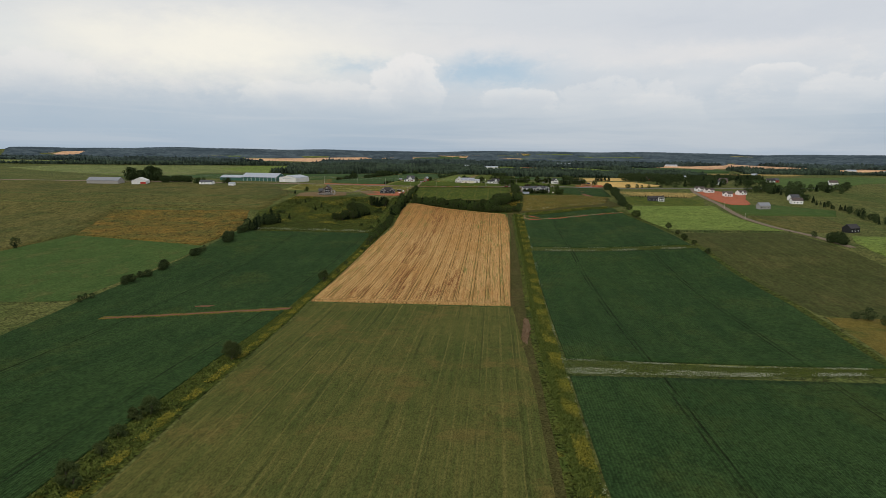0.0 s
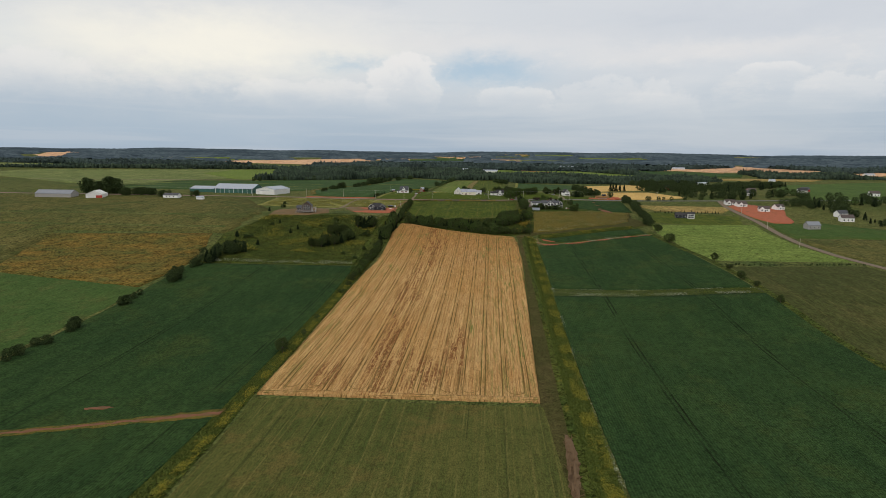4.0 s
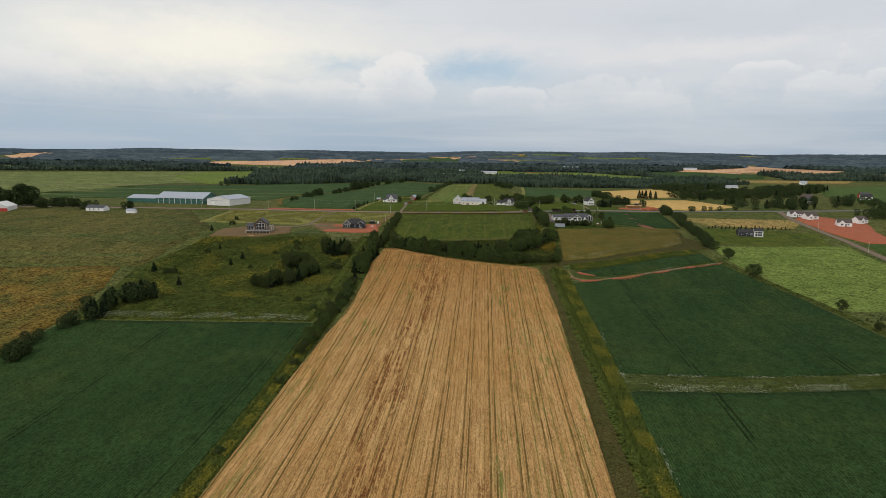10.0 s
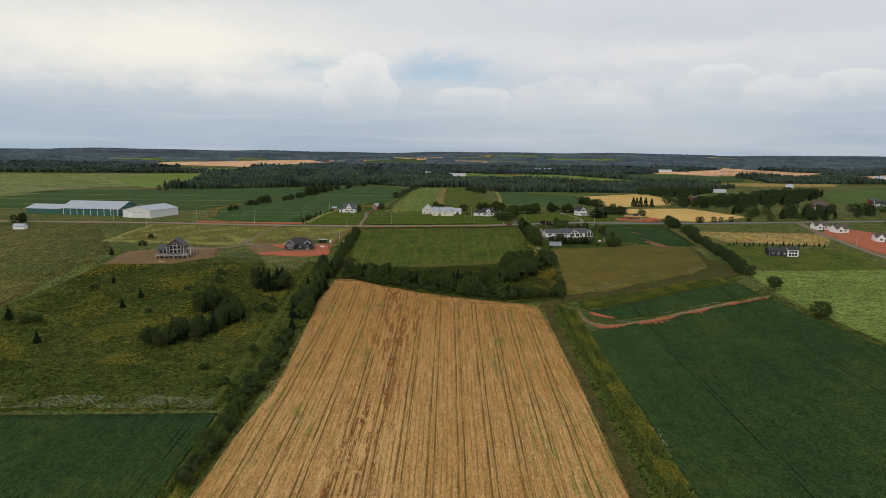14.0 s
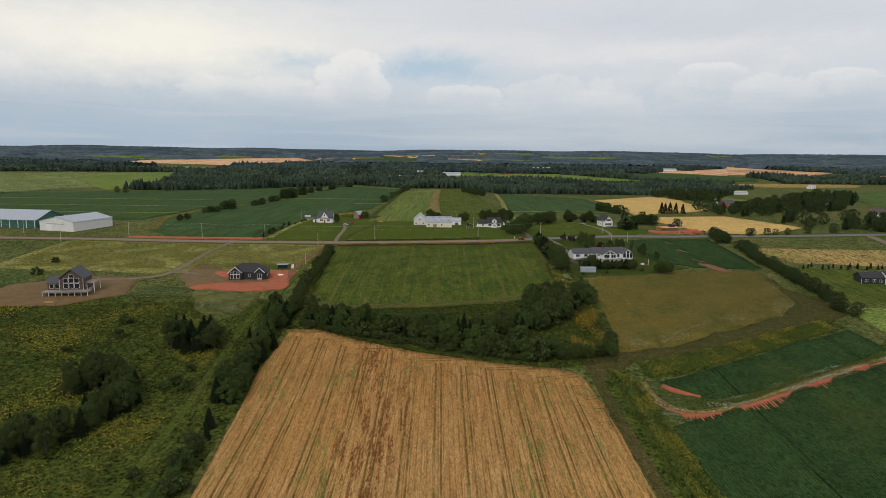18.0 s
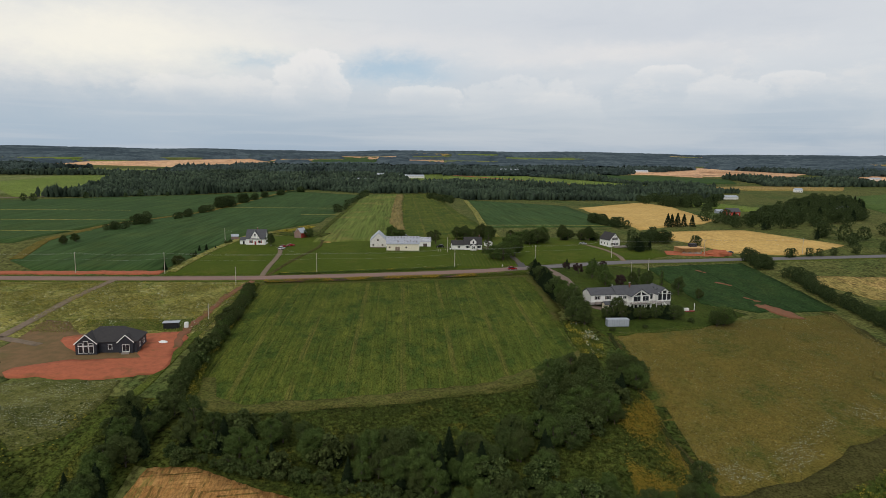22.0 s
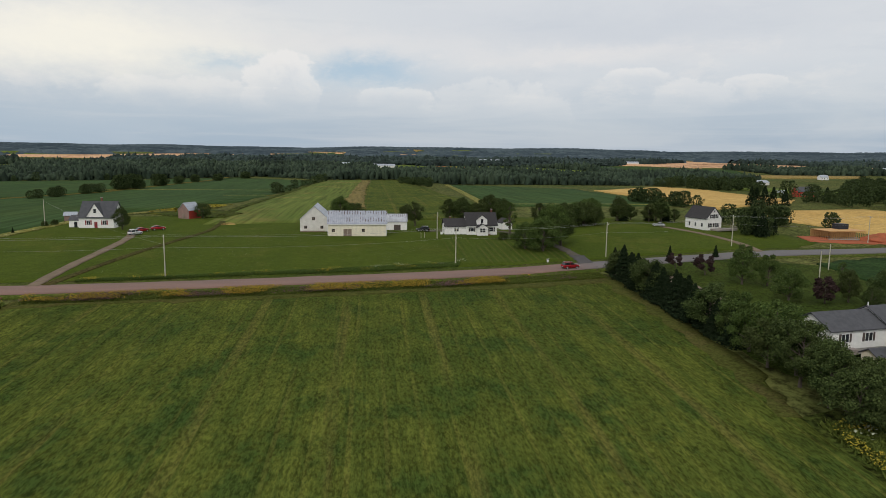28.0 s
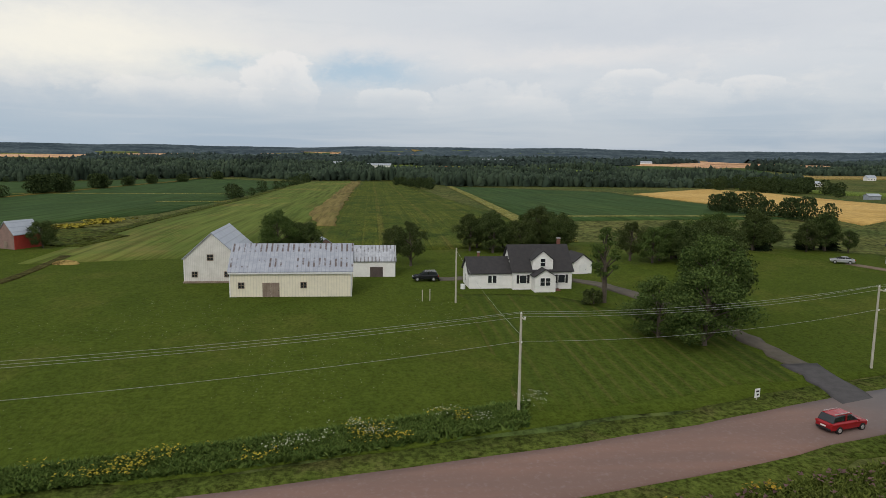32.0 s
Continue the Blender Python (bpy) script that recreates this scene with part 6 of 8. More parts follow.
def gable_bm(x0, x1, y0, y1, z0, eave, apex, ridge="x", sink=1.0):
    """Walls with gable ends under a two-sided roof."""
    bm = bmesh.new()
    z0 -= sink
    low = [bm.verts.new((x, y, z0)) for x, y in ((x0, y0), (x1, y0), (x1, y1), (x0, y1))]
    top = [bm.verts.new((x, y, eave)) for x, y in ((x0, y0), (x1, y0), (x1, y1), (x0, y1))]
    if ridge == "x":
        a, b = bm.verts.new((x0, (y0 + y1) / 2, apex)), bm.verts.new((x1, (y0 + y1) / 2, apex))
        quads = [(low[0], low[1], top[1], top[0]), (low[2], low[3], top[3], top[2]), (low[1], low[2], top[2], b, top[1]), (low[3], low[0], top[0], a, top[3]), (top[0], top[1], b, a), (top[2], top[3], a, b)]
    else:
        a, b = bm.verts.new(((x0 + x1) / 2, y0, apex)), bm.verts.new(((x0 + x1) / 2, y1, apex))
        quads = [(low[0], low[1], top[1], a, top[0]), (low[2], low[3], top[3], b, top[2]), (low[1], low[2], top[2], top[1]), (low[3], low[0], top[0], top[3]), (top[1], top[2], b, a), (top[3], top[0], a, b)]
    for q in quads:
        bm.faces.new(q)
    bm.faces.new(low[::-1])
    bmesh.ops.recalc_face_normals(bm, faces=bm.faces)
    return bm


def roof_bm(x0, x1, y0, y1, eave, apex, ridge="x", over=0.35, thick=0.16):
    """Two slabs with eaves and a ridge."""
    bm = bmesh.new()
    half = (y1 - y0) / 2 if ridge == "x" else (x1 - x0) / 2
    drop = (apex - eave) / half * over
    prof = [(-half - over, eave - drop), (0, apex), (half + over, eave - drop)]
    prof = [(u, z + 0.05) for u, z in prof] + [(u, z + 0.05 + thick) for u, z in prof[::-1]]
    ends = (x0 - over, x1 + over) if ridge == "x" else (y0 - over, y1 + over)
    mid = (y0 + y1) / 2 if ridge == "x" else (x0 + x1) / 2
    loops = []
    for e in ends:
        loops.append([bm.verts.new((e, mid + u, z) if ridge == "x" else (mid + u, e, z)) for u, z in prof])
    n = len(prof)
    for i in range(n):
        j = (i + 1) % n
        bm.faces.new((loops[0][i], loops[0][j], loops[1][j], loops[1][i]))
    for lp in loops:
        bm.faces.new((lp[0], lp[1], lp[4], lp[5]))
        bm.faces.new((lp[1], lp[2], lp[3], lp[4]))
    bmesh.ops.recalc_face_normals(bm, faces=bm.faces)
    return bm


def hip_bm(x0, x1, y0, y1, eave, apex, over=0.4):
    bm = bmesh.new()
    x0, x1, y0, y1 = x0 - over, x1 + over, y0 - over, y1 + over
    d = (y1 - y0) / 2
    lo = [bm.verts.new((x, y, eave)) for x, y in ((x0, y0), (x1, y0), (x1, y1), (x0, y1))]
    up = [bm.verts.new((x, y, eave + 0.18)) for x, y in ((x0, y0), (x1, y0), (x1, y1), (x0, y1))]
    a, b = bm.verts.new((x0 + d, y0 + d, apex)), bm.verts.new((x1 - d, y0 + d, apex))
    for q in ((up[0], up[1], b, a), (up[2], up[3], a, b), (up[1], up[2], b), (up[3], up[0], a), tuple(lo[::-1])):
        bm.faces.new(q)
    for i in range(4):
        j = (i + 1) % 4
        bm.faces.new((lo[i], lo[j], up[j], up[i]))
    bmesh.ops.recalc_face_normals(bm, faces=bm.faces)
    return bm


def placed(name, label, category, x, y, turn=0.0, group="", dz=0.0):
    root = tagged(new(name), label, category, group)
    root.matrix_basis = pose(x, y, h(x, y) + dz, 0, 0, turn)
    return root


def window(root, face, u, plane, z, w, t, bars=(1, 1), frame=None, name="window", shutters=None, pane=None):
    """A window with frame, glazing bars and pane. face: f (south), b, l (west) or r; u: its middle along that wall; z: its sill."""
    fm = frame or M["trim"]
    f = 0.09
    bm = bmesh.new()

    def put(bm, a0, a1, z0, z1, d0, d1):
        if face in "fb":
            s = -1 if face == "f" else 1
            ys = sorted((plane + s * d0, plane + s * d1))
            box_bm(a0, a1, ys[0], ys[1], z0, z1, bm=bm)
        else:
            s = -1 if face == "l" else 1
            xs = sorted((plane + s * d0, plane + s * d1))
            box_bm(xs[0], xs[1], a0, a1, z0, z1, bm=bm)

    a0, a1 = u - w / 2, u + w / 2
    put(bm, a0 - f, a1 + f, z - f, z, -0.05, 0.09)
    put(bm, a0 - f, a1 + f, z + t, z + t + f, -0.05, 0.09)
    put(bm, a0 - f, a0, z, z + t, -0.05, 0.08)
    put(bm, a1, a1 + f, z, z + t, -0.05, 0.08)
    for i in range(1, bars[0] + 0):
        c = a0 + w * i / bars[0]
        put(bm, c - 0.04, c + 0.04, z, z + t, -0.05, 0.07)
    for i in range(1, bars[1] + 0):
        c = z + t * i / bars[1]
        put(bm, a0, a1, c - 0.03, c + 0.03, -0.05, 0.065)
    win = part(name, bm, fm, root)
    bm = bmesh.new()
    put(bm, a0, a1, z, z + t, -0.04, 0.03)
    part("pane", bm, pane or M["glass"], win)
    if shutters:
        for a in (a0 - f - 0.42, a1 + f):
            bm = bmesh.new()
            put(bm, a, a + 0.42, z - 0.05, z + t + 0.05, -0.03, 0.07)
            part("shutter", bm, shutters, root)
    return win


def door(root, face, u, plane, w, t, material, name="door", z=0.0):
    bm = bmesh.new()
    s = -1 if face in "fl" else 1
    d = sorted((plane - s * 0.05, plane + s * 0.07))
    if face in "fb":
        box_bm(u - w / 2, u + w / 2, d[0], d[1], z, z + t, bm=bm)
    else:
        box_bm(d[0], d[1], u - w / 2, u + w / 2, z, z + t, bm=bm)
    ob = part(name, bm, material, root)
    bm = bmesh.new()
    k = u + w * 0.36
    if face in "fb":
        box_bm(k, k + 0.08, plane + s * 0.07 - 0.02, plane + s * 0.07 + 0.02, z + t * 0.45, z + t * 0.5, bm=bm)
    else:
        box_bm(plane + s * 0.07 - 0.02, plane + s * 0.07 + 0.02, k, k + 0.08, z + t * 0.45, z + t * 0.5, bm=bm)
    part("handle", bm, M["black"], ob)
    return ob


def block(root, x0, x1, y0, y1, eave, apex, wall, roof, ridge="x", over=0.35, base=0.0, found=True, trim=True):
    """One gabled volume: wall, foundation, roof and corner boards."""
    part("wall", gable_bm(x0, x1, y0, y1, base, eave, apex, ridge, 0.3 if found else 1.2), wall, root)
    if found:
        part("foundation", box_bm(x0 + 0.04, x1 - 0.04, y0 + 0.04, y1 - 0.04, base - 1.3, base - 0.28), M["concrete"], root)
    part("roof", roof_bm(x0, x1, y0, y1, eave, apex, ridge, over), roof, root)
    if trim:
        for x, y in ((x0, y0), (x1, y0)):
            part("corner_board", box_bm(x - 0.07, x + 0.07, y - 0.05, y + 0.07, base, eave), M["trim"], root)


def chimney(root, x, y, z0, z1, s=0.5):
    ob = part("chimney", box_bm(x - s / 2, x + s / 2, y - s / 2, y + s / 2, z0, z1), M["brick"], root)
    part("cap", box_bm(x - s / 2 - 0.08, x + s / 2 + 0.08, y - s / 2 - 0.08, y + s / 2 + 0.08, z1, z1 + 0.14), M["concrete"], ob)


def railing(root, pts, z, height=1.0, gap=1.4, material=None, name="railing"):
    for (x0, y0), (x1, y1) in zip(pts, pts[1:]):
        ln = math.hypot(x1 - x0, y1 - y0)
        n = max(1, round(ln / gap))
        q = math.degrees(math.atan2(y1 - y0, x1 - x0))
        bm = bmesh.new()
        box_bm(0, ln, -0.04, 0.04, height - 0.08, height, bm=bm)
        box_bm(0, ln, -0.03, 0.03, 0.12, 0.18, bm=bm)
        for i in range(int(ln / 0.35)):
            box_bm(i * 0.35, i * 0.35 + 0.05, -0.02, 0.02, 0.15, height - 0.05, bm=bm)
        ob = part(name, bm, material or M["trim"], root)
        ob.matrix_basis = pose(x0, y0, z, 0, 0, q)


def long_barn():
    b = placed("barn", "long cream board barn with a rusting tin roof", "barn", -38, 1003.5, 0)
    block(b, -9.2, 9.2, -4.5, 4.5, 4.1, 7.6, M["cream_wall"], M["tin"], found=False, over=0.3)
    for u in (-7.5, 1.9):
        window(b, "f", u, -4.5, 1.5, 0.8, 0.8, (2, 2), M["old_wood"])
    door(b, "f", -3.7, -4.5, 1.25, 2.3, M["old_wood"], "barn_door")
    door(b, "f", -2.4, -4.5, 1.25, 2.3, M["old_wood"], "barn_door")
    part("downpipe", box_bm(9.1, 9.2, -4.75, -4.6, 0.2, 4.0), M["trim"], b)
    part("eave_board", box_bm(-9.4, 9.4, -4.85, -4.78, 3.7, 3.9), M["trim"], b)
    w = placed("barn", "white gabled barn joined to the long barn", "barn", -52.3, 1018, 0)
    block(w, -4.6, 4.6, -7.5, 7.5, 4.2, 8.4, M["barn_white"], M["tin_plain"], "y", 0.25, found=False)
    for u, z, s in ((-2.9, 1.1, 0.8), (2.4, 1.1, 0.8), (-0.3, 3.9, 0.9)):
        window(w, "f", u, -7.5, z, s, s, (2, 2), M["old_wood"])
    part("trough_roof", box_bm(-4.7, 3.5, -8.1, -7.5, 0.0, 0.35), M["old_wood"], w)
    a = placed("shed", "low white board shed with an old plank roof", "shed", -25.4, 1018, 0)
    block(a, -3.9, 3.9, -3.2, 3.2, 3.0, 5.2, M["white_wall"], M["tin_slats"], found=False, over=0.25)
    door(a, "f", 0.6, -3.2, 2.3, 1.9, M["shingle_brown"], "barn_door")
    s = placed("shed", "small weathered shed behind the barn", "shed", -36, 1043, 20)
    block(s, -1.6, 1.6, -1.6, 1.6, 2.2, 3.4, M["old_wall"], M["tin_plain"], "y", 0.2, found=False, trim=False)


def farmhouse():
    b = placed("farmhouse", "white farmhouse with black shingle roof and porch", "house", 2.5, 1007.5, 2)
    block(b, -5.0, 5.0, -4.0, 4.0, 3.25, 6.9, M["white_wall"], M["shingle"])
    # wall dormer over the entrance
    part("dormer", gable_bm(-1.75, 1.75, -4.05, -0.6, 3.0, 5.0, 6.45, "y", 0.0), M["white_wall"], b)
    part("dormer_roof", roof_bm(-1.75, 1.75, -4.05, -0.4, 5.0, 6.45, "y", 0.2, 0.12), M["shingle"], b)
    window(b, "f", 0, -4.05, 3.95, 0.8, 1.25, (1, 2))
    # porch
    part("porch", gable_bm(-1.9, 1.6, -6.3, -4.0, 0.0, 2.6, 3.7, "y", 0.8), M["white_wall"], b)
    part("porch_roof", roof_bm(-1.9, 1.6, -6.3, -3.9, 2.6, 3.7, "y", 0.25, 0.12), M["shingle"], b)
    for u in (-0.62, 0.30):
        window(b, "f", u, -6.3, 1.1, 0.72, 1.25, (1, 2))
    for u in (-3.3, 3.3):
        window(b, "f", u, -4.0, 1.15, 1.15, 1.3, (1, 1), shutters=M["black"])
    window(b, "l", -0.8, -5.0, 4.3, 0.7, 1.0, (1, 2))
    window(b, "l", -2.0, -5.0, 1.1, 0.8, 1.2, (1, 2))
    part("step", box_bm(1.7, 2.7, -5.6, -4.4, -0.2, 0.25), M["brick"], b)
    chimney(b, 4.0, 0.6, 6.0, 8.0)
    # west wing
    part("wing_wall", gable_bm(-12.2, -5.0, -3.0, 3.0, 0.0, 2.75, 4.9, "x", 0.3), M["white_wall"], b)
    part("wing_foundation", box_bm(-12.15, -5.0, -2.95, 2.95, -1.3, -0.28), M["concrete"], b)
    part("wing_roof", roof_bm(-12.2, -5.05, -3.0, 3.0, 2.75, 4.9, "x", 0.3), M["shingle"], b)
    for u in (-8.7, -7.9):
        window(b, "f", u, -3.0, 1.05, 0.6, 1.25, (1, 1))
    window(b, "l", 0.0, -12.2, 1.0, 0.8, 1.2, (1, 2))
    chimney(b, -9.9, 1.2, 4.0, 5.6, 0.35)
    g = placed("garden_shed", "small white gabled garden shed", "shed", 13.2, 1019, 12)
    block(g, -1.9, 1.9, -2.4, 2.4, 2.3, 3.7, M["white_wall"], M["shingle"], "y", 0.2, found=False, trim=False)
    door(g, "f", 0, -2.4, 1.6, 1.9, M["trim"], "shed_door")
    t = placed("oil_tank", "white household oil tank beside the house", "tank", -10.6, 1004.2)
    bm = bmesh.new()
    bmesh.ops.create_cone(bm, cap_ends=True, segments=14, radius1=0.4, radius2=0.4, depth=0.9)
    bmesh.ops.translate(bm, verts=bm.verts, vec=(0, 0, 0.45))
    part("drum", bm, M["trim"], t)


def shutter_house():
    b = placed("farmhouse", "white gabled house with red shutters and grey roof", "house", -124.5, 1023.5, -2)
    block(b, -5.6, 5.6, -4.2, 4.2, 3.7, 8.6, M["white_wall"], M["shingle_grey"])
    part("front_gable", gable_bm(-3.2, 2.6, -4.3, -0.2, 3.4, 3.75, 8.2, "y", 0.0), M["white_wall"], b)
    part("gable_roof", roof_bm(-3.2, 2.6, -4.3, 0, 3.75, 8.2, "y", 0.25, 0.14), M["shingle_grey"], b)
    window(b, "f", -0.3, -4.3, 5.1, 0.9, 1.35, (1, 2))
    for u in (-2.6, 2.6):
        window(b, "f", u, -4.2, 1.2, 1.1, 1.4, (2, 1), shutters=M["shutter"])
    door(b, "f", -0.2, -4.2, 1.0, 2.1, M["shutter"])
    for u, z in ((-1.6, 1.2), (1.6, 1.2), (0, 4.6)):
        window(b, "r", u, 5.6, z, 0.9, 1.3, (1, 2))
    part("wing_wall", gable_bm(-9.6, -5.6, -2.6, 2.6, 0.0, 2.5, 3.9, "x", 0.3), M["white_wall"], b)
    part("wing_roof", roof_bm(-9.6, -5.65, -2.6, 2.6, 2.5, 3.9, "x", 0.25), M["shingle_grey"], b)
    door(b, "f", -7.4, -2.6, 1.0, 2.0, M["glass"])
    chimney(b, 0.2, 0.5, 8.0, 9.9)
    s = placed("shed", "small weathered shed with one red board side", "shed", -103.2, 1053, -28)
    part("wall", gable_bm(-2.6, 2.6, -3.2, 3.2, 0, 3.3, 6.0, "y", 1.0), M["old_wall"], s)
    part("side_wall", box_bm(2.6, 2.68, -3.2, 3.2, -0.6, 3.3), M["red_wall"], s, "bright red board side")
    part("roof", roof_bm(-2.6, 2.6, -3.2, 3.2, 3.3, 6.0, "y", 0.2), M["tin_plain"], s)
    door(s, "f", 0, -3.2, 1.1, 2.0, M["old_wood"], "shed_door", -0.2)
    g = placed("shed", "old grey shed among the weeds", "shed", -142, 1042, 10)
    block(g, -2, 2, -1.6, 1.6, 2.2, 3.2, M["old_wall"], M["tin_plain"], found=False, trim=False)
    p = placed("hay_bale", "heap of pale dry grass on the meadow", "hay", -84, 1030)
    bm = bmesh.new()
    bmesh.ops.create_icosphere(bm, subdivisions=3, radius=1.0)
    for v in bm.verts:
        v.co = Vector((v.co.x * 2.6, v.co.y * 1.3, max(-0.1, v.co.z * 0.9))) * (1 + 0.12 * noise.noise(v.co * 3))
    part("heap", bm, M["stubble"], p)


def gabled_house():
    b = placed("gabled_house", "white two-storey gabled house with dark roof", "house", 89, 1024, 18)
    block(b, -3.6, 3.6, -5.2, 5.2, 4.4, 8.3, M["white_wall"], M["shingle"], "y")
    for u in (-1.7, 0.0, 1.7):
        window(b, "f", u, -5.2, 1.2, 0.9, 1.4, (1, 2), shutters=M["black"] if u else None)
    for u in (-1.0, 1.0):
        window(b, "f", u, -5.2, 4.5, 0.9, 1.3, (1, 2), shutters=M["black"])
    window(b, "f", 0, -5.2, 6.6, 0.7, 0.7, (1, 1))
    for u in (-3.2, 0, 3.0):
        window(b, "l", u, -3.6, 1.3, 0.8, 1.3, (1, 2))
    part("deck", box_bm(-1.5, 8.0, -9.0, -5.2, 0.1, 0.7), M["deck"], b)
    railing(b, [(-1.5, -9.0), (8.0, -9.0), (8.0, -5.2)], 0.7, 0.9, material=M["deck"])


def arena():
    b = placed("riding_hall", "large white steel hall with a low gable", "barn", -287, 970, -15)
    block(b, -13.5, 13.5, -17, 19, 6.2, 9.4, M["steel_white"], M["tin_plain"], "y", 0.4, found=False, trim=False)
    door(b, "f", -6, -17, 4.2, 4.4, M["trim"], "sliding_door")
    part("sign_band", box_bm(-8, 6, -17.12, -17.0, 4.4, 4.9), M["tin_plain"], b)
    a = placed("stable_hall", "long green-sided hall with a pale metal roof", "barn", -336, 985, -8)
    block(a, -28, 26, -15, 15, 5.6, 11.0, M["green_wall"], M["tin_plain"], "x", 0.8, found=False, trim=False)
    for i in range(9):
        part("post", box_bm(-25.5 + i * 6.3, -25.1 + i * 6.3, -15.25, -15.02, -0.5, 5.4), M["trim"], a)
    part("lean_to_roof", roof_bm(-64, -28, -12, 12, 4.4, 7.4, "x", 0.5), M["tin_plain"], a)
    part("lean_to_wall", gable_bm(-64, -28.1, -12, 12, 0, 4.4, 7.4, "x", 1), M["green_wall"], a)
    c = placed("machine_shed", "white machine shed with red lower walls", "barn", -474, 892, 14)
    block(c, -9, 9, -11, 11, 4, 8.0, M["steel_white"], M["steel_white"], "y", 0.3, found=False, trim=False)
    part("red_band", box_bm(2.0, 9.05, -11.06, -11.0, -0.4, 2.6), M["red_wall"], c)
    c2 = placed("machine_shed", "long low grey machine shed", "barn", -522, 890, 0)
    block(c2, -22, 22, -8, 8, 4, 8.0, M["concrete"], M["tin_dull"], "x", 0.3, found=False, trim=False)
    d = placed("bungalow", "low white bungalow with a blue-grey roof", "house", -385, 898, -5)
    block(d, -9, 9, -4.5, 4.5, 2.9, 5.2, M["white_wall"], M["shingle_grey"])
    for u in (-5, -1, 4):
        window(d, "f", u, -4.5, 1, 1.4, 1.2, (2, 1))
    e = placed("shed", "small white shed at the meadow edge", "shed", -345, 884)
    block(e, -4, 4, -2.5, 2.5, 2.4, 3.8, M["white_wall"], M["tin_plain"], found=False, trim=False)


def lake_house():
    b = placed("new_house", "large brown house with tall white-framed windows", "house", -195.5, 793, 8)
    block(b, -3.8, 5.6, -5, 6, 6.6, 10.4, M["brown_wall"], M["shingle_grey"], "y", 0.5, base=1.4)
    part("terrace_wall", box_bm(-8.6, 5.6, -4.6, 6, -1, 1.4), M["concrete"], b)
    for row, (z, t) in enumerate(((2.4, 1.9), (4.7, 1.9), (6.9, 1.2))):
        for u in ((-1.3, 0.9, 3.1) if row < 2 else (0.9,)):
            window(b, "f", u, -5, z, 1.8, t, (1, 1))
    part("wing_wall", gable_bm(-9.2, -3.8, -3.5, 5, 1.4, 4.4, 6.6, "x", 0.2), M["brown_wall"], b)
    part("wing_roof", roof_bm(-9.2, -3.85, -3.5, 5, 4.4, 6.6, "x", 0.5), M["shingle_grey"], b)
    for u in (-7.6, -5.4):
        window(b, "f", u, -3.5, 2.2, 1.5, 1.7, (1, 1))
    part("deck", box_bm(-9.8, 8.6, -8.6, -3.5, 1.2, 1.45), M["deck"], b)
    for i in range(8):
        part("post", box_bm(-9.6 + i * 2.55, -9.4 + i * 2.55, -8.5, -8.3, -1.2, 1.2), M["trim"], b)
    railing(b, [(-9.8, -8.5), (8.5, -8.5), (8.5, -3.5)], 1.45, 1.0, 1.8, M["deck"])
    part("balcony", box_bm(5.6, 9.2, -3.0, 5, 4.0, 4.3), M["deck"], b)
    for x, y in ((9.0, -2.8), (9.0, 4.6), (6.2, -2.8)):
        part("post", box_bm(x, x + 0.25, y, y + 0.25, -1, 4.0), M["trim"], b)
    railing(b, [(5.8, -2.9), (9.1, -2.9), (9.1, 5)], 4.3, 1.0, 1.8, M["deck"])
    for u in (-2, 2):
        window(b, "r", u, 5.6, 2.2, 1.2, 1.6, (1, 1))
    p = placed("sawhorse", "low pallet stack on the bare lot", "pallet", -197, 776)
    part("boards", box_bm(-1.8, 1.8, -0.6, 0.6, 0, 0.35), M["new_wood"], p)


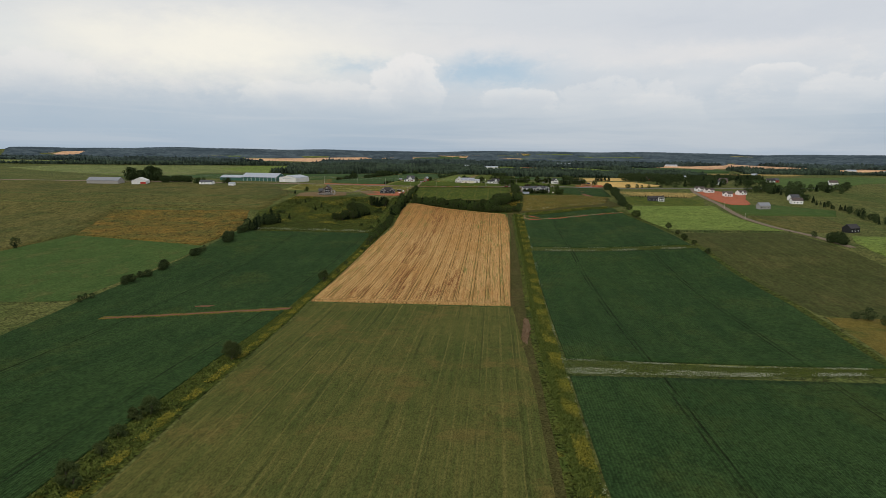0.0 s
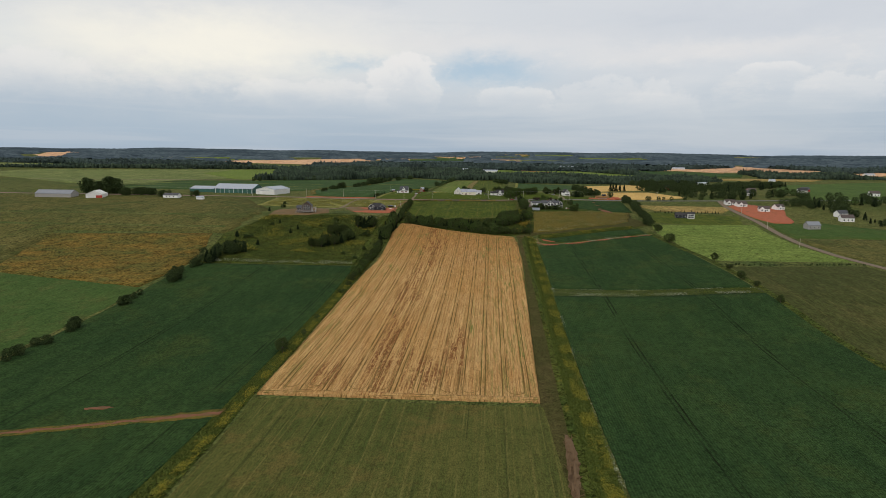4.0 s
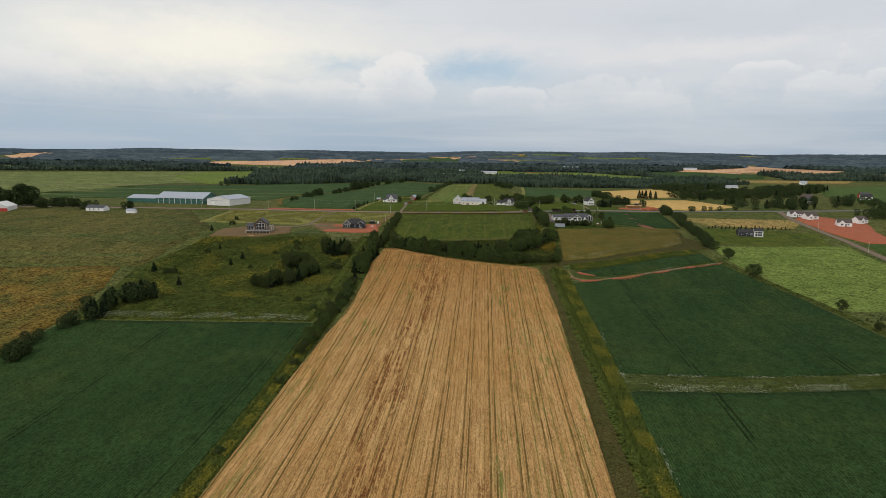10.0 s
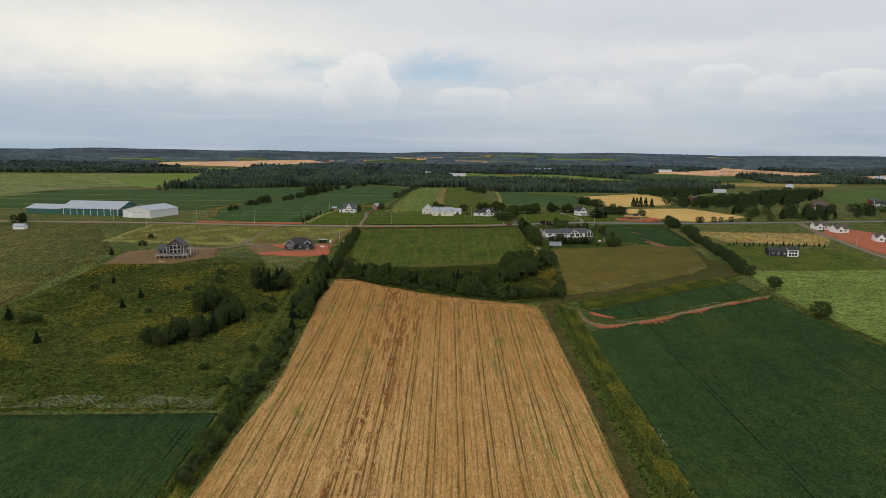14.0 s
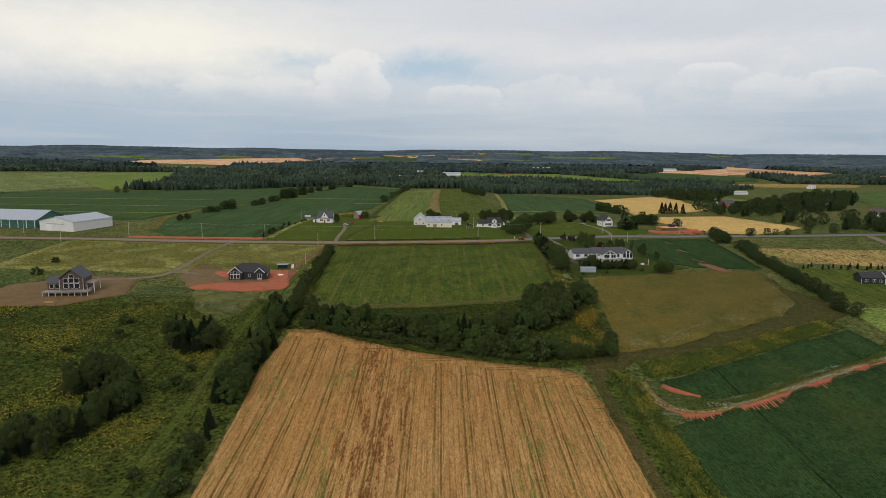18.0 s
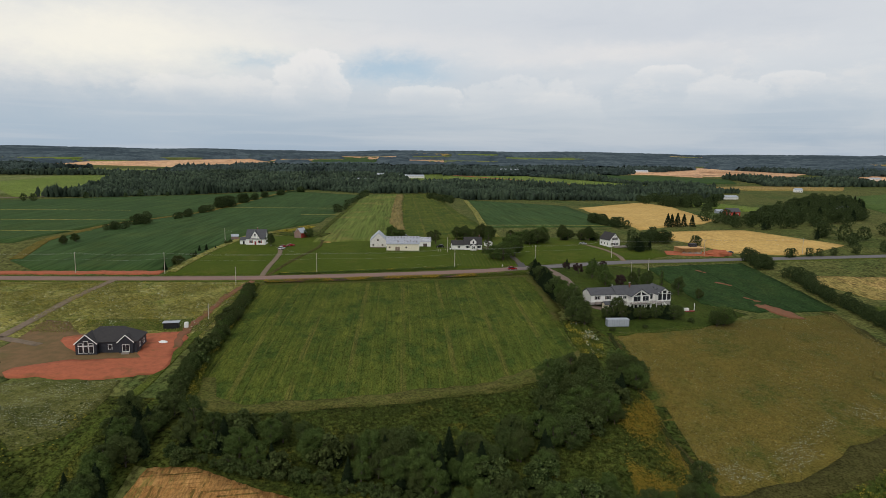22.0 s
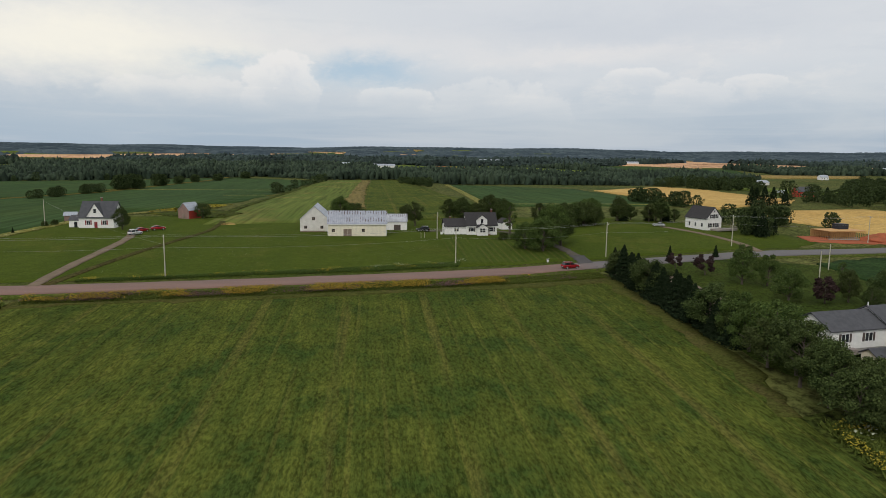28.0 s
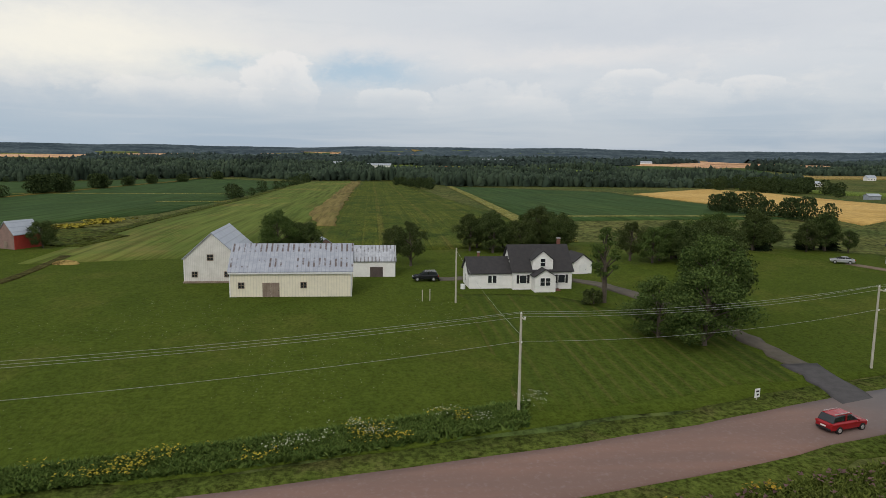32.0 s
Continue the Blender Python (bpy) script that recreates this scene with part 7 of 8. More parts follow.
def navy_house():
    b = placed("new_bungalow", "navy bungalow with black roof and white gables", "house", -128.5, 826, 4)
    part("wall", box_bm(-8.5, 8.5, -5, 5, -1.0, 3.3), M["navy"], b)
    part("roof", hip_bm(-8.5, 8.5, -5, 5, 3.25, 7.0), M["shingle"], b)
    part("front_gable", gable_bm(-8.6, -2.6, -6.6, -3, 0, 3.3, 5.9, "y", 1), M["navy"], b)
    part("gable_roof", roof_bm(-8.6, -2.6, -6.6, -1.0, 3.3, 5.9, "y", 0.3, 0.14), M["shingle"], b)
    part("side_gable", gable_bm(3.4, 7.6, -5.5, -3, 0, 3.3, 5.3, "y", 1), M["navy"], b)
    part("gable_roof", roof_bm(3.4, 7.6, -5.5, -1.4, 3.3, 5.3, "y", 0.3, 0.14), M["shingle"], b)
    for cx, half, y, z0, z1 in ((-5.6, 3.3, -6.95, 3.05, 5.95), (5.5, 2.4, -5.85, 3.05, 5.35)):
        for s in (-1, 1):
            bm = bmesh.new()
            v = [bm.verts.new(q) for q in ((cx + s * half, y, z0), (cx, y, z1), (cx, y, z1 + 0.3), (cx + s * (half + 0.15), y, z0 + 0.25))]
            w = [bm.verts.new((q.co.x, y + 0.08, q.co.z)) for q in v]
            bm.faces.new(v)
            bm.faces.new(w[::-1])
            for i in range(4):
                bm.faces.new((v[i], v[(i + 1) % 4], w[(i + 1) % 4], w[i]))
            bmesh.ops.recalc_face_normals(bm, faces=bm.faces)
            part("bargeboard", bm, M["trim"], b)
    for u in (-7.1, -5.6, -4.1):
        window(b, "f", u, -6.6, 0.5, 1.2, 2.0, (1, 1))
        window(b, "f", u, -6.6, 2.75, 1.2, 0.6 if u != -5.6 else 1.3, (1, 1))
    window(b, "f", 0.8, -5.0, 1.1, 1.0, 1.3, (1, 1))
    window(b, "f", 5.5, -5.5, 0.4, 1.9, 2.1, (2, 1))
    part("gable_panel", box_bm(-7.9, -3.3, -6.68, -6.6, 2.55, 2.7), M["trim"], b)
    part("step", box_bm(4.5, 6.5, -6.8, -5.5, -0.4, 0.3), M["deck"], b)
    for u in (-2, 2):
        window(b, "r", u, 8.5, 1.1, 1.2, 1.2, (1, 1))
    s = placed("site_cabin", "dark site shelter with a pale flat roof", "shed", -117.5, 847, 6)
    part("wall", box_bm(-2.4, 2.4, -1.2, 1.2, -0.4, 2.2), M["black"], s)
    part("roof", box_bm(-2.7, 2.7, -1.5, 1.5, 2.2, 2.35), M["tin_plain"], s)
    w = placed("toilet_cabin", "small white site toilet cabin", "cabin", -112.5, 847)
    part("body", box_bm(-0.6, 0.6, -0.6, 0.6, -0.2, 2.2, 0.08), M["trim"], w)
    r = placed("material_heap", "low heap of building rubble under white sheeting", "rubble", -115, 831)
    bm = bmesh.new()
    bmesh.ops.create_icosphere(bm, subdivisions=3, radius=1.0)
    for v in bm.verts:
        v.co = Vector((v.co.x * 1.5, v.co.y * 1.0, max(-0.2, v.co.z * 0.8))) * (1 + 0.3 * noise.noise(v.co * 2.5))
    part("heap", bm, M["trim"], r)


def white_bungalow():
    b = placed("bungalow", "long white bungalow with grey roof and deck", "house", 53, 884, 10, dz=2.0)
    # west wing and main body
    block(b, -17, -6, -3.6, 4.2, 2.7, 4.7, M["white_wall"], M["shingle_grey"])
    block(b, -6, 11, -4.4, 5.0, 2.7, 5.2, M["white_wall"], M["shingle_grey"])
    part("lower_wall", box_bm(-1.6, 7.4, -8.4, -4.4, -3.6, -0.16), M["white_wall"], b)
    part("basement_wall", box_bm(-6, 11, -4.36, -3.6, -3.4, -0.3), M["white_wall"], b)
    part("front_gable", gable_bm(-1.4, 6.6, -8.0, -3, 0.0, 2.7, 5.2, "y", 0.2), M["white_wall"], b)
    part("gable_roof", roof_bm(-1.4, 6.6, -8.0, -0.5, 2.7, 5.2, "y", 0.6), M["shingle_grey"], b)
    window(b, "f", 0.9, -8.0, 0.3, 3.2, 2.1, (2, 1))
    window(b, "f", 4.7, -8.0, 0.3, 2.6, 2.1, (2, 1))
    for u, half in ((1.3, 1), (3.9, -1)):
        bm = bmesh.new()
        tri = [bm.verts.new(q) for q in ((u - 1.5 if half > 0 else u - 1.0, -8.03, 2.75), (u + 1.0 if half > 0 else u + 1.5, -8.03, 2.75), (u + 1.0 if half > 0 else u - 1.0, -8.03, 4.2))]
        bm.faces.new(tri)
        bmesh.ops.solidify(bm, geom=bm.faces[:], thickness=0.05)
        part("gable_pane", bm, M["glass"], b)
    part("gable_post", box_bm(2.35, 2.85, -8.12, -8.0, 0.0, 4.7), M["trim"], b)
    for u in (0.2, 2.0, 4.0, 5.8):
        window(b, "f", u, -8.4, -3.0, 1.1, 2.0, (1, 1))
    for u in (-14.2, -9.6):
        window(b, "f", u, -3.6, 0.8, 1.4, 1.3, (2, 1), shutters=M["shingle_brown"])
    part("entrance_step", box_bm(-15.3, -12.6, -4.8, -3.65, -0.9, -0.1), M["deck"], b)
    for u in (-4.6, -2.6):
        window(b, "f", u, -4.4, 0.9, 1.4, 1.2, (2, 1))
    window(b, "f", 8.6, -4.4, 0.3, 2.4, 2.0, (3, 1))
    # glazed sunroom at the east end
    part("sunroom", gable_bm(11, 17, -6.4, 1.5, 0, 2.7, 5.0, "y", 0.3), M["white_wall"], b)
    part("sunroom_base", box_bm(11.1, 16.9, -6.3, 1.4, -3.0, -0.2), M["concrete"], b)
    part("sunroom_roof", roof_bm(11, 17, -6.4, 3.4, 2.7, 5.0, "y", 0.5), M["shingle_grey"], b)
    for u in (12.0, 14.0, 16.0):
        window(b, "f", u, -6.4, 0.15, 1.6, 2.5, (1, 1))
        if u != 14:
            window(b, "f", u, -6.4, 2.8, 1.3, 0.5, (1, 1))
    window(b, "f", 14.0, -6.4, 2.8, 1.6, 1.2, (1, 1))
    for u in (-5.2, -3.0, -0.8):
        window(b, "r", u, 17, 0.15, 1.8, 2.4, (1, 1))
    for u, v in ((12.4, -3.0), (12.4, 0.0)):
        sky_light = part("skylight", box_bm(-0.5, 0.5, -0.6, 0.6, 0.0, 0.08), M["glass"], b)
        sky_light.matrix_basis = pose(u, v, 4.02, 0, -37.5, 0)
    part("deck", box_bm(-2.6, 11.5, -10.4, -8.0, -0.15, 0.05), M["deck"], b)
    railing(b, [(-2.6, -10.3), (11.4, -10.3)], 0.05, 1.0, 1.6)
    for i in range(6):
        part("post", box_bm(-2.5 + i * 2.7, -2.3 + i * 2.7, -10.3, -10.1, -4.2, -0.15), M["trim"], b)
    for i in range(9):
        part("stair_step", box_bm(11.4 + i * 0.4, 11.9 + i * 0.4, -10.3, -9.0, -0.25 - i * 0.30, -0.08 - i * 0.30), M["trim"], b)
    chimney(b, 1.2, -0.8, 4.6, 6.6)
    part("vent_pipe", box_bm(-6.1, -5.98, 0.2, 0.32, 4.4, 6.0), M["trim"], b)
    g = placed("garden_shed", "small beige garden shed beside the bungalow", "shed", 43.0, 875, 10)
    block(g, -1.7, 1.7, -1.4, 1.4, 2.1, 2.9, M["cream_wall"], M["shingle_grey"], found=False, trim=False)
    door(g, "f", 0.4, -1.4, 1.2, 1.7, M["black"], "shed_door")
    t = placed("storage_trailer", "pale grey storage trailer parked on the grass", "trailer", 39.5, 851.5, 2)
    part("body", box_bm(-4.0, 4.0, -1.3, 1.3, 0.25, 2.8, 0.06), M["tin_plain"], t)
    part("roof", box_bm(-4.05, 4.05, -1.35, 1.35, 2.8, 2.9), M["tin_plain"], t)
    part("trailer_door", box_bm(-0.6, 1.2, -1.36, -1.3, 0.4, 2.6), M["tin_plain"], t)
    for x in (-2.6, 2.6):
        part("skid", box_bm(x - 0.3, x + 0.3, -1.3, 1.3, -0.6, 0.25), M["black"], t)
    s = placed("play_set", "garden swing and slide in faded colours", "play set", 77, 872, 15)
    part("swing_frame", box_bm(-0.1, 0.1, -0.1, 0.1, -0.2, 3.4), M["trim"], s)
    part("slide", box_bm(-4, 0, -0.5, 0.5, 0.2, 0.5), M["shutter"], s)
    part("canopy", box_bm(-3.4, -1.8, 0.8, 1.9, -0.2, 1.3), M["trim"], s)


def eastern_houses():
    b = placed("modern_house", "dark house with white-framed windows", "house", 199, 868, -6)
    block(b, -8, 4, -4.5, 4.5, 3.1, 5.4, M["navy"], M["shingle"])
    block(b, 4.05, 11, -5.5, 3.0, 4.6, 6.4, M["white_wall"], M["shingle"])
    for u in (5.6, 7.5, 9.4):
        window(b, "f", u, -5.5, 0.4, 1.6, 1.6, (1, 1))
        window(b, "f", u, -5.5, 2.6, 1.6, 1.4, (1, 1))
    for u in (-5.5, -1.5, 2):
        window(b, "f", u, -4.5, 1.0, 1.4, 1.3, (2, 1))
    for x, y, turn in ((292, 960, 10), (305, 923, -12), (328, 940, 25), (284, 975, 0)):
        c = placed("new_house", "new white house with brown roof on red soil", "house", x, y, turn, "new white houses")
        block(c, -6, 6, -4.2, 4.2, 3.2, 6.2, M["white_wall"], M["shingle_brown"], found=True)
        part("front_gable", gable_bm(-5, 0, -5.6, -3, 0, 3.2, 5.6, "y", 1), M["white_wall"], c)
        part("gable_roof", roof_bm(-5, 0, -5.6, -1, 3.2, 5.6, "y", 0.3), M["shingle_brown"], c)
        window(c, "f", -2.5, -5.6, 1, 1.8, 1.4, (2, 1))
        window(c, "f", 3, -4.2, 1, 1.4, 1.3, (2, 1))
        door(c, "f", 1, -4.2, 1.0, 2.1, M["black"])
    for x, y, turn, wall, roof, lab in ((277, 1250, 5, "red_wall", "shingle_grey", "red two-storey house among trees"), (425, 1305, -8, "white_wall", "shingle_grey", "grey-roofed house among trees"), (318, 632, 30, "black", "shingle", "dark farm house at the field edge"), (307, 806, 10, "concrete", "tin_dull", "low grey house by the gravel road"), (366, 860, 0, "white_wall", "shingle_brown", "white house behind the trees"), (376, 892, 20, "white_wall", "shingle_grey", "white house behind the trees"), (640, 1752, 0, "white_wall", "tin_plain", "white house on a far field"), (345, 1085, 0, "white_wall", "shingle_grey", "white village house among trees"), (365, 1130, 15, "old_wall", "shingle_brown", "brown village house among trees"), (450, 1160, -10, "white_wall", "shingle", "white village house among trees"), (480, 1220, 5, "red_wall", "shingle_grey", "red village barn among trees"), (520, 1100, 0, "white_wall", "shingle_brown", "white village house among trees")):
        c = placed("village_house", lab, "house", x, y, turn)
        block(c, -6.5, 6.5, -4, 4, 4.0, 7.2, M[wall], M[roof], found=False, trim=False)
        for u in (-4, 0, 4):
            window(c, "f", u, -4, 1.1, 1.3, 1.4, (1, 2))
    tin = placed("tin_shed", "small grey metal shed beside the red house", "shed", 283, 1288, 0)
    block(tin, -4, 4, -2.5, 2.5, 2.4, 3.6, M["tin_plain"], M["tin_plain"], found=False, trim=False)
    long1 = placed("long_barn", "long white farm building with a grey roof", "barn", 412, 1562, 6)
    block(long1, -26, 26, -6, 6, 3.2, 5.4, M["steel_white"], M["tin_plain"], found=False, trim=False)
    site = placed("house_frame", "unfinished house frame of new yellow lumber", "house", 135, 1013, 8)
    part("floor_slab", box_bm(-8, 8, -4.5, 4.5, -0.8, 0.4), M["concrete"], site)
    for i in range(21):
        part("stud", box_bm(-8 + i * 0.79, -7.88 + i * 0.79, -4.5, -4.36, 0.4, 3.0), M["new_wood"], site)
    for i in range(12):
        part("stud", box_bm(-8, -7.88, -4.5 + i * 0.8, -4.36 + i * 0.8, 0.4, 3.0), M["new_wood"], site)
    for y in (-4.5, 4.36):
        part("top_plate", box_bm(-8, 8, y, y + 0.14, 3.0, 3.2), M["new_wood"], site)
    part("floor_deck", box_bm(-7.9, 7.9, -4.4, 4.4, 3.2, 3.3), M["new_wood"], site)
    part("sheathing", box_bm(-7.8, 2.0, 4.2, 4.34, 0.4, 3.0), M["new_wood"], site)
    part("inner_wall", box_bm(-3, 7.8, 0.0, 0.14, 0.4, 3.0), M["new_wood"], site)
    part("wrapped_wall", box_bm(1.0, 5.0, 0.6, 4.0, 3.3, 5.2), M["navy"], site)
    mound = placed("soil_mound", "heap of dug red soil", "soil", 150, 1009)
    bm = bmesh.new()
    bmesh.ops.create_icosphere(bm, subdivisions=4, radius=1.0)
    for v in bm.verts:
        v.co = Vector((v.co.x * 9, v.co.y * 4, max(-0.05, v.co.z) * 3.0)) * (1 + 0.25 * noise.noise(v.co * 2.2))
    part("heap", bm, M["soil"], mound)
    # far farms
    for x, y, w, d, e, a, turn, lab in ((-159, 1994, 22, 14, 3, 8, 20, "white round-topped barn on a far farm"), (-121, 1999, 30, 12, 4, 7, -5, "white farmhouse on a far farm"), (-40, 2130, 24, 12, 5, 8, 0, "white far farm building"), (-10, 2120, 40, 14, 5, 8, 8, "long pale far farm shed"), (-85, 2140, 14, 12, 6, 10, 0, "white farmhouse on a far farm"), (240, 2370, 60, 18, 6, 11, -8, "long white barn on a far farm"), (55, 1700, 12, 9, 3, 6, 0, "small white house at the wood"), (90, 1690, 30, 8, 2.5, 4, 0, "low grey shed at the wood"), (620, 2480, 40, 12, 4, 7, 0, "white buildings of a far farm"), (-1650, 2700, 40, 14, 5, 8, 0, "far pale farm shed"), (-1500, 2850, 30, 14, 5, 8, 0, "far pale farm shed"), (1000, 2150, 40, 14, 4, 7, 0, "far roofs of a village"), (1080, 2180, 30, 14, 4, 7, 10, "far roofs of a village"), (1160, 2120, 30, 14, 4, 7, 0, "far roofs of a village"), (1240, 2200, 34, 14, 4, 7, -10, "far roofs of a village")):
        c = placed("far_farm", lab, "barn", x, y, turn)
        block(c, -w / 2, w / 2, -d / 2, d / 2, e, a, M["steel_white"], M["tin_plain"], found=False, trim=False)


long_barn()
farmhouse()
shutter_house()
gabled_house()
arena()
lake_house()
navy_house()
white_bungalow()
eastern_houses()


# ---- cars ----
def paint(name, base):
    k = Nodes(name, 0.25, 0.6, 0.25)
    return k.done(k.mix(k.noise(1.5, 1.5), base, tuple(q * 0.85 for q in base)))


M["chrome"] = plain("bright_rail", (0.6, 0.6, 0.6), (0.5, 0.5, 0.5), 2.0, 0.3, 0.6)
M["lamp_red"] = plain("red_lamp_glass", (0.35, 0.015, 0.015), (0.25, 0.012, 0.012), 3.0, 0.2)
M["lamp_white"] = plain("clear_lamp_glass", (0.70, 0.70, 0.72), (0.6, 0.6, 0.62), 3.0, 0.15)


def loft(profile_sets):
    """A closed skin through sections along x; each section is a list of (y, z)."""
    bm = bmesh.new()
    rings = [[bm.verts.new((x, y, z)) for y, z in sec] for x, sec in profile_sets]
    n = len(rings[0])
    for a, b in zip(rings, rings[1:]):
        for i in range(n):
            j = (i + 1) % n
            bm.faces.new((a[i], a[j], b[j], b[i]))
    bm.faces.new(rings[0][::-1])
    bm.faces.new(rings[-1])
    bmesh.ops.recalc_face_normals(bm, faces=bm.faces)
    return bm


def car(name, label, x, y, turn, colour, kind="suv", group=""):
    c = placed(name, label, "car", x, y, turn, group, 0.22)
    tall = {"suv": 1.0, "sedan": 0.86, "pickup": 1.05}[kind]

    def sec(w, z0, z1, r=0.12):
        return [(-w + r, z0), (w - r, z0), (w, z0 + r), (w, z1 - r), (w - r, z1), (-w + r, z1), (-w, z1 - r), (-w, z0 + r)]

    L = 4.6
    low = [(-2.30, sec(0.78, 0.45, 0.85)), (-2.2, sec(0.88, 0.30, 1.00)), (-1.4, sec(0.92, 0.27, 1.04)), (0.7, sec(0.92, 0.27, 1.02)), (1.5, sec(0.90, 0.28, 0.96)), (2.1, sec(0.84, 0.32, 0.86)), (2.30, sec(0.70, 0.42, 0.72))]
    part("body", loft(low), colour, c, smooth=False)
    top = 1.66 * tall
    if kind == "suv":
        cab = [(-2.12, sec(0.78, 0.95, 1.05, 0.04)), (-1.85, sec(0.74, 0.95, top - 0.06)), (-0.9, sec(0.70, 0.95, top)), (0.2, sec(0.70, 0.95, top - 0.03)), (1.05, sec(0.78, 0.93, 1.03, 0.04))]
    elif kind == "sedan":
        cab = [(-1.9, sec(0.76, 0.93, 1.02, 0.04)), (-1.1, sec(0.68, 0.93, top - 0.05)), (0.1, sec(0.68, 0.93, top)), (1.1, sec(0.78, 0.93, 1.02, 0.04))]
    else:
        cab = [(-0.9, sec(0.76, 0.95, 1.1, 0.04)), (-0.75, sec(0.72, 0.95, top)), (0.35, sec(0.72, 0.95, top)), (1.05, sec(0.80, 0.95, 1.05, 0.04))]
    part("window_band", loft(cab), M["glass"], c)
    xs = [q[0] for q in cab]
    part("roof", loft([(cab[1][0] + 0.05, sec(0.66, top - 0.10, top - 0.03, 0.03)), ((cab[1][0] + cab[-2][0]) / 2, sec(0.68, top - 0.06, top + 0.03, 0.03)), (cab[-2][0] + 0.12, sec(0.66, top - 0.10, top, 0.03))]), colour, c)
    for sgn in (-1, 1):
        part("pillar", box_bm(-0.55, -0.42, sgn * 0.75 - 0.05, sgn * 0.75 + 0.05, 0.95, top - 0.08), colour, c)
        if kind == "suv":
            part("roof_rail", box_bm(-1.7, 0.1, sgn * 0.60 - 0.03, sgn * 0.60 + 0.03, top + 0.02, top + 0.08), M["chrome"], c)
        part("mirror", box_bm(0.75, 0.9, sgn * 0.98 - 0.1, sgn * 0.98 + 0.1, 1.0, 1.15, 0.03), colour, c)
        part("headlight", box_bm(2.12, 2.27, sgn * 0.62 - 0.16, sgn * 0.62 + 0.16, 0.66, 0.80, 0.02), M["lamp_white"], c)
        part("tail_light", box_bm(-2.30, -2.18, sgn * 0.74 - 0.12, sgn * 0.74 + 0.12, 0.78, 0.98, 0.02), M["lamp_red"], c)
        for wx in (-1.38, 1.42):
            bm = bmesh.new()
            bmesh.ops.create_cone(bm, cap_ends=True, segments=20, radius1=0.35, radius2=0.35, depth=0.24)
            bmesh.ops.rotate(bm, verts=bm.verts, matrix=Matrix.Rotation(radians(90), 3, "X"))
            bmesh.ops.translate(bm, verts=bm.verts, vec=(wx, sgn * 0.84, 0.34))
            wh = part("wheel", bm, M["black"], c)
            bm = bmesh.new()
            bmesh.ops.create_cone(bm, cap_ends=True, segments=12, radius1=0.21, radius2=0.19, depth=0.04)
            bmesh.ops.rotate(bm, verts=bm.verts, matrix=Matrix.Rotation(radians(90), 3, "X"))
            bmesh.ops.translate(bm, verts=bm.verts, vec=(wx, sgn * 0.965, 0.34))
            part("rim", bm, M["chrome"], wh)
    part("bumper", box_bm(-2.34, -2.22, -0.75, 0.75, 0.32, 0.52, 0.03), M["black"], c)
    part("plate", box_bm(-2.35, -2.33, -0.26, 0.26, 0.60, 0.72), M["trim"], c)
    return c


RED, WHITE, BLACK, SILVER, GREY = (paint(n, v) for n, v in (("red_paint", (0.36, 0.014, 0.020)), ("white_paint", (0.72, 0.72, 0.72)), ("black_paint", (0.012, 0.013, 0.015)), ("silver_paint", (0.45, 0.46, 0.48)), ("grey_paint", (0.10, 0.11, 0.12))))
car("car", "dark red family car on the road", 16.6, 948.6, 15, RED)
car("car", "black off-road car parked by the barn", -16.3, 1011.0, 178, BLACK)
car("car", "silver car parked on the drive", 73, 1026.5, 150, SILVER, "sedan")
car("car", "white car parked on the farm drive", -106.3, 1001.0, 60, WHITE)
car("car", "red car parked by the farmhouse", -106.8, 1008.5, 55, RED, "sedan")
car("car", "red car parked on the grass", -103.2, 1013.5, 30, RED, "sedan")
car("pickup", "dark pickup parked at the building site", 157, 1010, 10, BLACK, "pickup")
car("car", "dark car parked at the building site", 161, 1014, 30, GREY, "sedan")
car("car", "grey car parked at the bungalow", 33, 889, 75, GREY, "sedan")


# ---- poles and lines ----
def utility_pole(x, y, height=9.6, turn=0.0, arm=True):
    p = placed("utility_pole", "weathered grey wooden utility pole", "pole", x, y, turn, "roadside poles")
    bm = bmesh.new()
    bmesh.ops.create_cone(bm, cap_ends=True, segments=10, radius1=0.15, radius2=0.105, depth=height + 0.6)
    bmesh.ops.translate(bm, verts=bm.verts, vec=(0, 0, height / 2 - 0.3))
    part("shaft", bm, M["pole_wood"], p)
    if arm:
        part("bracket", box_bm(-0.05, 0.05, -0.75, 0.1, height - 0.45, height - 0.30), M["pole_wood"], p)
        for yy, zz in ((-0.7, height - 0.18), (0.0, height + 0.12), (-0.2, height - 2.6)):
            part("insulator", box_bm(-0.06, 0.06, yy - 0.06, yy + 0.06, zz - 0.14, zz + 0.06, 0.02), M["trim"], p)
    return p


LINE = [(-430, 934), (-300, 932), (-232, 928), (-187, 930), (-148, 932), (-79, 937), (-12, 954), (31, 963.5), (77, 981), (140, 1004), (205, 1012)]
for i, (x, y) in enumerate(LINE):
    utility_pole(x, y, 9.6, 10 if i < 6 else 18)
for x, y, s in ((-111, 912, 8), (71, 930, 8), (-13, 994.5, 8.5), (-144, 1026, 9), (-262, 905, 8), (-205, 812, 7), (-108, 858, 6), (86, 948, 7), (250, 700, 8), (262, 800, 8), (272, 900, 8)):
    utility_pole(x, y, s, 0, False)


